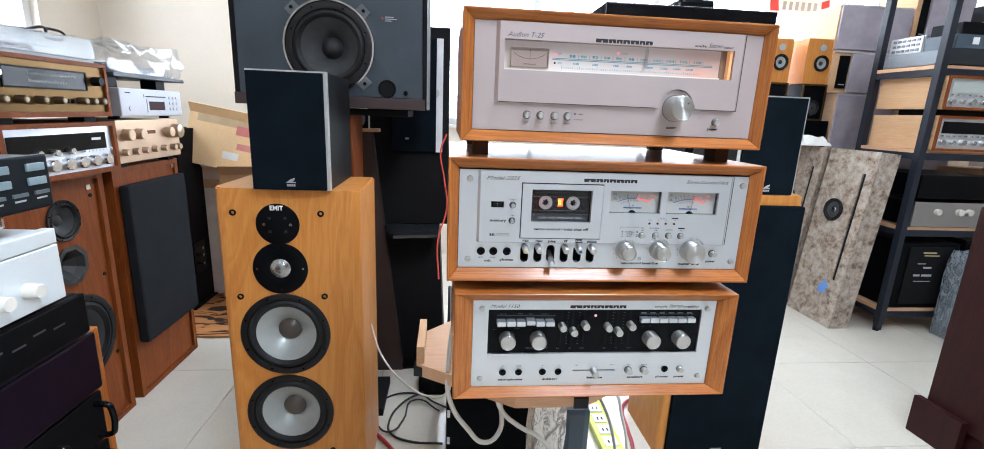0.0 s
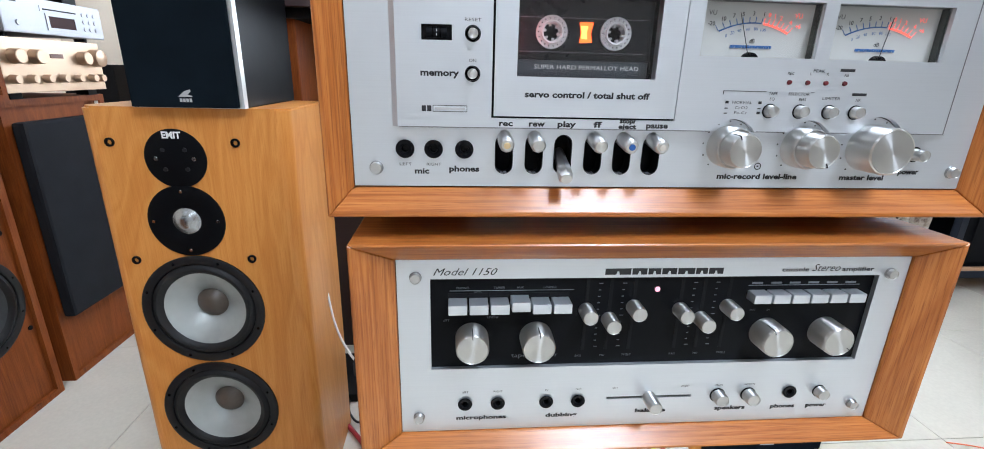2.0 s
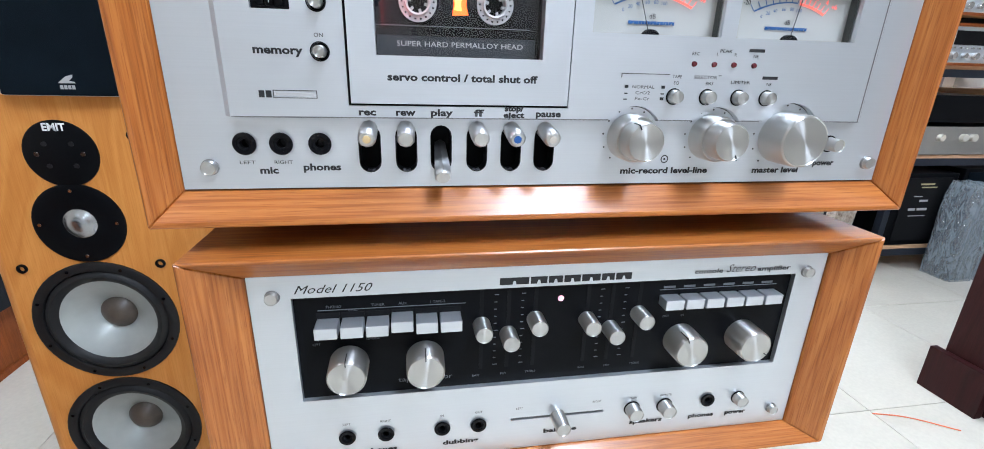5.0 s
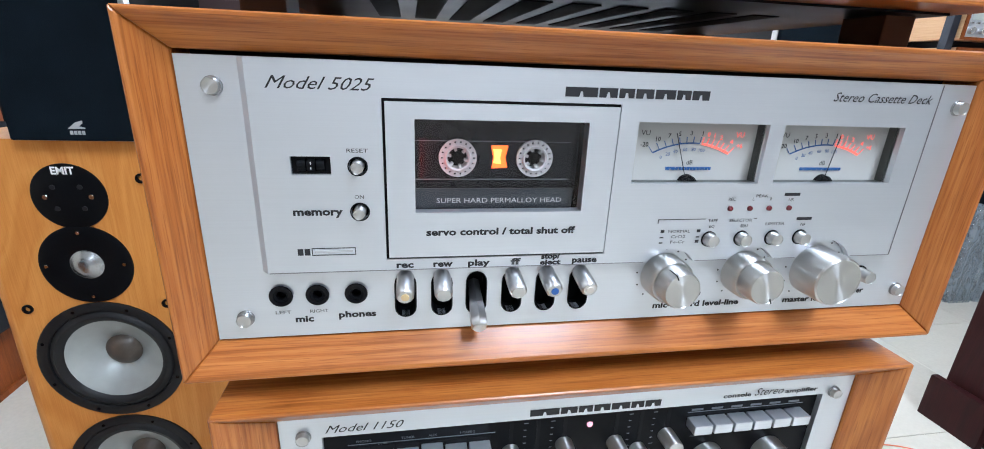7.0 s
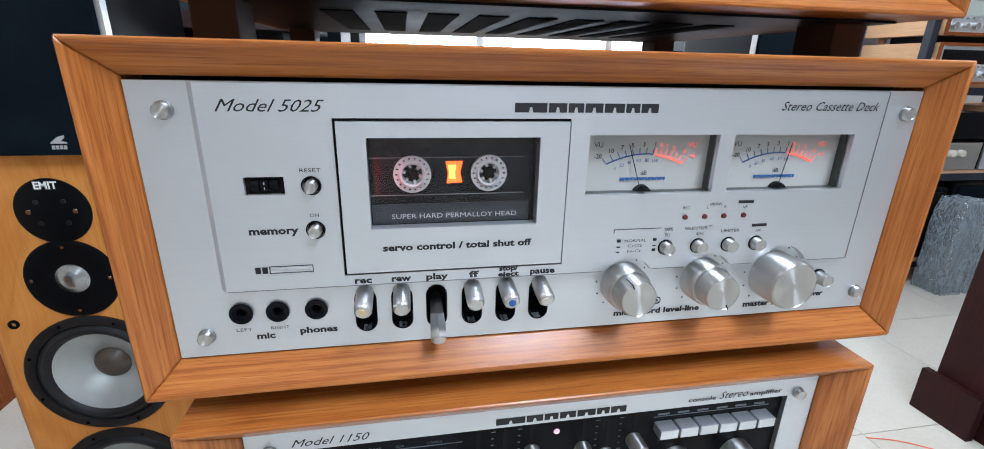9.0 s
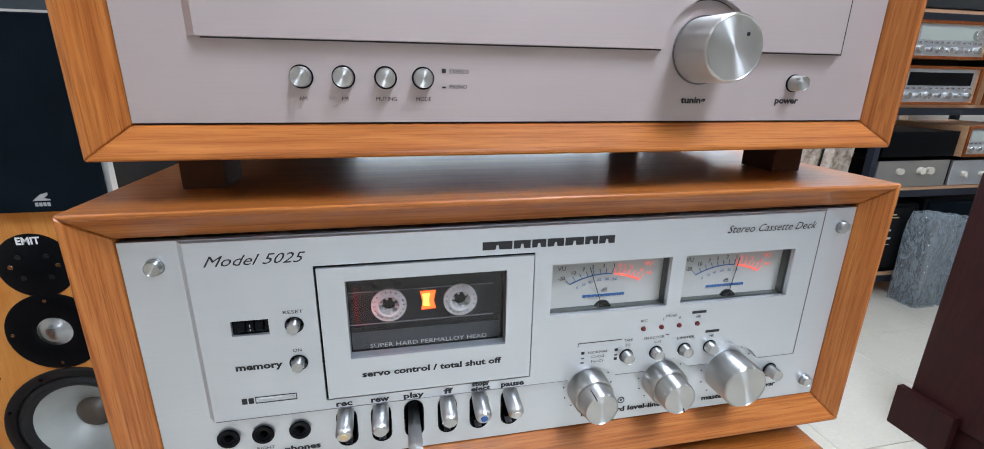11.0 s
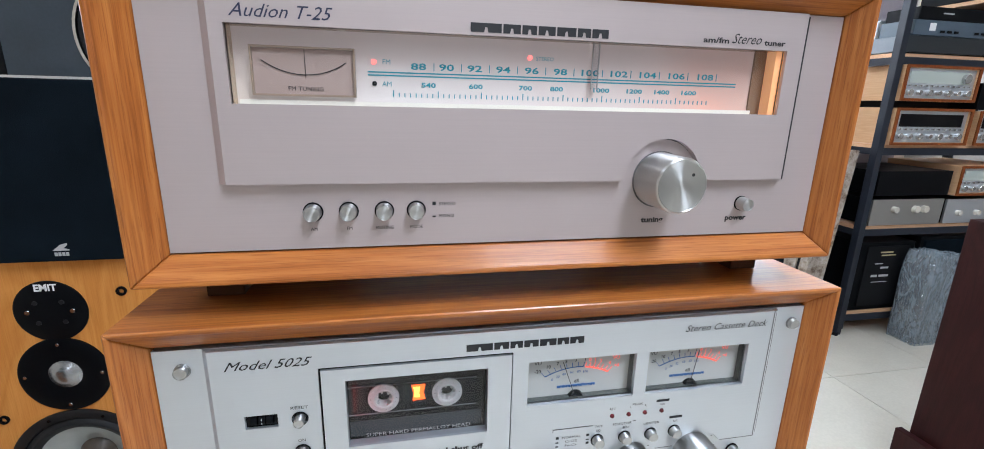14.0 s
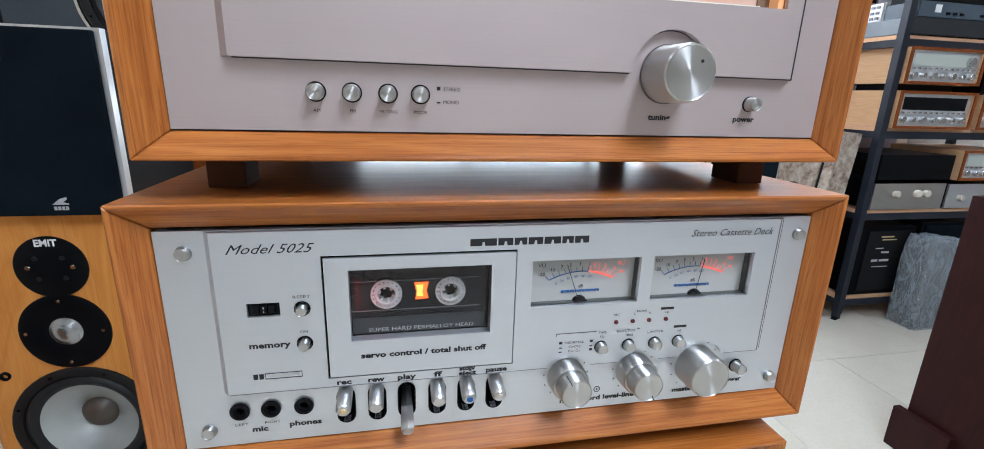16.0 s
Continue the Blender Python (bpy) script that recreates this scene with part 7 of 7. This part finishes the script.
# ---------------- leads on the floor ----------------
ORIGIN = Vector((0, 0, 0))


def lead(pts, r, mt, label):
    return tagged(tube("cable", pts, r, mt), label, "cable", "loose cables")


lead([(-0.003, 1.52, 1.079), (-0.021, 1.51, 1.026), (-0.008, 1.50, 0.941), (0.001, 1.48, 0.85), (-0.025, 1.45, 0.75), (-0.02, 1.40, 0.64)], 0.0026, plain("orange_red_wire", (0.62, 0.07, 0.045), 0.45), "thin red wire hanging behind the case")
lead([(-0.30, 1.56, 0.70), (-0.26, 1.50, 0.548), (-0.231, 1.42, 0.473), (-0.183, 1.32, 0.418), (-0.099, 1.20, 0.397), (-0.026, 1.08, 0.44), (0.012, 1.0, 0.51), (0.03, 0.95, 0.70), (0.06, 0.945, 0.78)], 0.0028, WHITE_CABLE, "white power cable drooping behind the stand")
lead([(0.03, 0.945, 0.78), (0.010, 0.90, 0.64), (0.014, 0.89, 0.556), (0.054, 0.89, 0.485), (0.092, 0.89, 0.450), (0.121, 0.89, 0.472), (0.125, 0.90, 0.53), (0.106, 0.92, 0.60), (0.10, 0.945, 0.78)], 0.0052, WHITE_CABLE, "white cable looped under the amplifier case")
lead([(0.10, 0.945, 0.76), (0.106, 0.85, 0.61), (0.121, 0.85, 0.555), (0.160, 0.85, 0.517), (0.204, 0.87, 0.478), (0.30, 0.95, 0.30), (0.40, 1.15, 0.01)], 0.005, WHITE_CABLE, "white cable slung past the wrapped post")
lead([(0.02, 1.66, 0.006), (-0.04, 1.706, 0.006), (-0.099, 1.761, 0.006), (-0.22, 1.746, 0.006), (-0.252, 1.651, 0.006), (-0.234, 1.556, 0.006), (-0.188, 1.519, 0.012), (-0.149, 1.583, 0.012), (-0.111, 1.709, 0.014), (-0.014, 1.643, 0.006)], 0.0034, BLACK_CABLE, "coiled black cable on the tiles")
lead([(-0.03, 1.80, 0.006), (-0.105, 1.743, 0.016), (-0.164, 1.689, 0.010), (-0.20, 1.584, 0.006), (-0.188, 1.519, 0.006), (-0.121, 1.473, 0.006), (0.001, 1.455, 0.006)], 0.0042, BLACK_CABLE, "black lead with a metal plug on the tiles")
lead([(-0.33, 1.62, 0.008), (-0.283, 1.565, 0.008), (-0.237, 1.514, 0.008), (-0.171, 1.427, 0.008), (-0.10, 1.30, 0.008)], 0.007, RED_CABLE, "red speaker cable on the tiles")
lead([(0.86, 1.72, 0.008), (0.791, 1.698, 0.008), (0.726, 1.639, 0.012), (0.696, 1.504, 0.008), (0.679, 1.411, 0.008), (0.62, 1.28, 0.008)], 0.007, RED_CABLE, "dark red cable curling on the tiles")
lead([(0.30, 0.96, 0.60), (0.36, 0.95, 0.52), (0.42, 0.97, 0.37), (0.47, 1.05, 0.1), (0.50, 1.15, 0.01)], 0.0035, plain("grey_lead", (0.30, 0.30, 0.28), 0.5), "grey thin lead hanging under the stand")
lead([(0.29, 0.90, 0.60), (0.34, 0.88, 0.60), (0.41, 0.92, 0.48), (0.46, 0.98, 0.30), (0.49, 1.1, 0.01)], 0.0035, WHITE_CABLE, "thin white lead hanging under the stand")
lead([(1.72, 1.26, 0.006), (1.60, 1.33, 0.010), (1.52, 1.36, 0.006)], 0.002, plain("orange_lead", (0.75, 0.16, 0.06), 0.5), "thin orange wire on the tiles")
o = thing("equipment_case", (0.18, 1.5, 0), "black equipment box on the floor under the stand", "case")
part("body", box(0.012, 0.42, 1.36, 1.72, 0.0, 0.50, 0.006), BLACK, o)
for i in range(3):
    part("label_patch", box(0.0145, 0.024, 1.357, 1.3595, 0.08 + 0.10 * i, 0.105 + 0.10 * i), WHITE_INK, o)
o = thing("black_box", (-0.03, 1.78, 0), "small black box on the tiles", "box")
part("body", box(-0.10, 0.01, 1.76, 1.90, 0.0, 0.085, 0.004), BLACK, o)
o = thing("power_strip", (0.60, 1.45, 0), "yellow-green power strip with white outlets on the tiles", "power strip")
part("shell", box(0.555, 0.635, 1.30, 1.72, 0.0, 0.030, 0.006), plain("lime_plastic", (0.60, 0.66, 0.10), 0.4), o)
for i in range(6):
    part("outlet", box(0.570, 0.620, 1.32 + i * 0.065, 1.37 + i * 0.065, 0.0302, 0.0335, 0.001), WHITE_CABLE, o)
    for dx in (0.585, 0.601):
        part("outlet_slot", box(dx, dx + 0.005, 1.335 + i * 0.065, 1.350 + i * 0.065, 0.0336, 0.0340), BLACK, o)
o = thing("adapter", (0.37, 1.17, 0), "dark slate power adapter on the floor", "adapter")
part("body", box(0.335, 0.415, 1.13, 1.22, 0.0, 0.36, 0.02), plain("slate_plastic", (0.05, 0.075, 0.10), 0.45), o)

# a low glass-topped player on the tuner case
o = thing("flat_player", (0.30, 0.8, 1.277), "flat black player lying on the tuner case", "player")
part("body", box(0.205, 0.445, 0.655, 0.93, 1.2790, 1.2990, 0.002), BLACK_GLOSS, o)
part("rim", box(0.210, 0.44, 0.66, 0.925, 1.2772, 1.2789), RUBBER, o)
part("lens_block", box(0.345, 0.40, 0.74, 0.80, 1.2992, 1.330, 0.006), BLACK_GLOSS, o)

# maker's banner shapes on the shop window
o = thing("window_banner", (2.75, 3.79, 2.0), "white banner with red flashes and grey letter shapes", "banner")
part("sheet", box(2.46, 3.04, 3.785, 3.788, 1.98, 2.22), plain("white_banner", (0.82, 0.82, 0.82), 0.6), o)
for x in (2.50, 2.93):
    part("red_flash", prism([(x, 2.02), (x + 0.07, 2.02), (x + 0.05, 2.12), (x - 0.01, 2.10)], 3.781, 3.7845), plain("red_flash_%d" % int(x * 100), (0.65, 0.06, 0.05), 0.5), o)
for i in range(6):
    part("letter_block", box(2.60 + i * 0.052, 2.625 + i * 0.052, 3.781, 3.7845, 2.03, 2.09), GREY_INK, o)

# black leads bundled at the end of the rack
for i in range(3):
    y, s = 2.40 + 0.03 * i, 0.015 * i
    lead([(2.44, y, 1.53 - s), (2.435, y - 0.02, 1.46), (2.445, y + 0.02, 1.40 - s), (2.43, y, 1.33), (2.44, y - 0.03, 1.25 - s), (2.435, y, 1.18), (2.44, y - 0.08, 1.115)], 0.0035, BLACK_CABLE, "black lead bundled at the end of the rack")
lead([(2.425, 2.40, 1.115), (2.418, 2.33, 1.13), (2.416, 2.27, 1.19), (2.418, 2.25, 1.24), (2.425, 2.30, 1.27)], 0.003, BLACK_CABLE, "black lead curving along a wooden case")

# ---------------- floor tiles ----------------
def tile_material():
    k = Nodes("cream_porcelain_tile")
    v = k.coords()
    n = k.noise(v, 5, 4, 0.6, 0.6)
    k.colour(k.mix(0.35, k.ramp(n, (0.3, (0.58, 0.545, 0.465)), (0.7, (0.645, 0.61, 0.525))), k.ramp(k.noise(v, 90, 3), (0.35, (0.56, 0.53, 0.465)), (0.65, (0.655, 0.62, 0.54)))))
    k.rough(k.remap(k.noise(v, 12, 3), 0.06, 0.16))
    return k.m


TILE = tile_material()
floor = new("floor")
floor.empty_display_size = 0.1
tagged(floor, "glossy cream porcelain tiles with thin grey joints", "floor", "", "structure")
T = 0.6
tm_ = bpy.data.meshes.new("tile")
b = box(0.0012, T - 0.0012, 0.0012, T - 0.0012, -0.0105, 0.0, 0.0008, seg=1)
b.to_mesh(tm_)
b.free()
tm_.materials.append(TILE)
gx0, gy0 = -0.87 - 3 * T, 1.98 - 9 * T
for i in range(12):
    for j in range(13):
        x, y = gx0 + i * T, gy0 + j * T
        q = new("tile", tm_)
        q.parent = floor
        q.location = (x, y, 0)
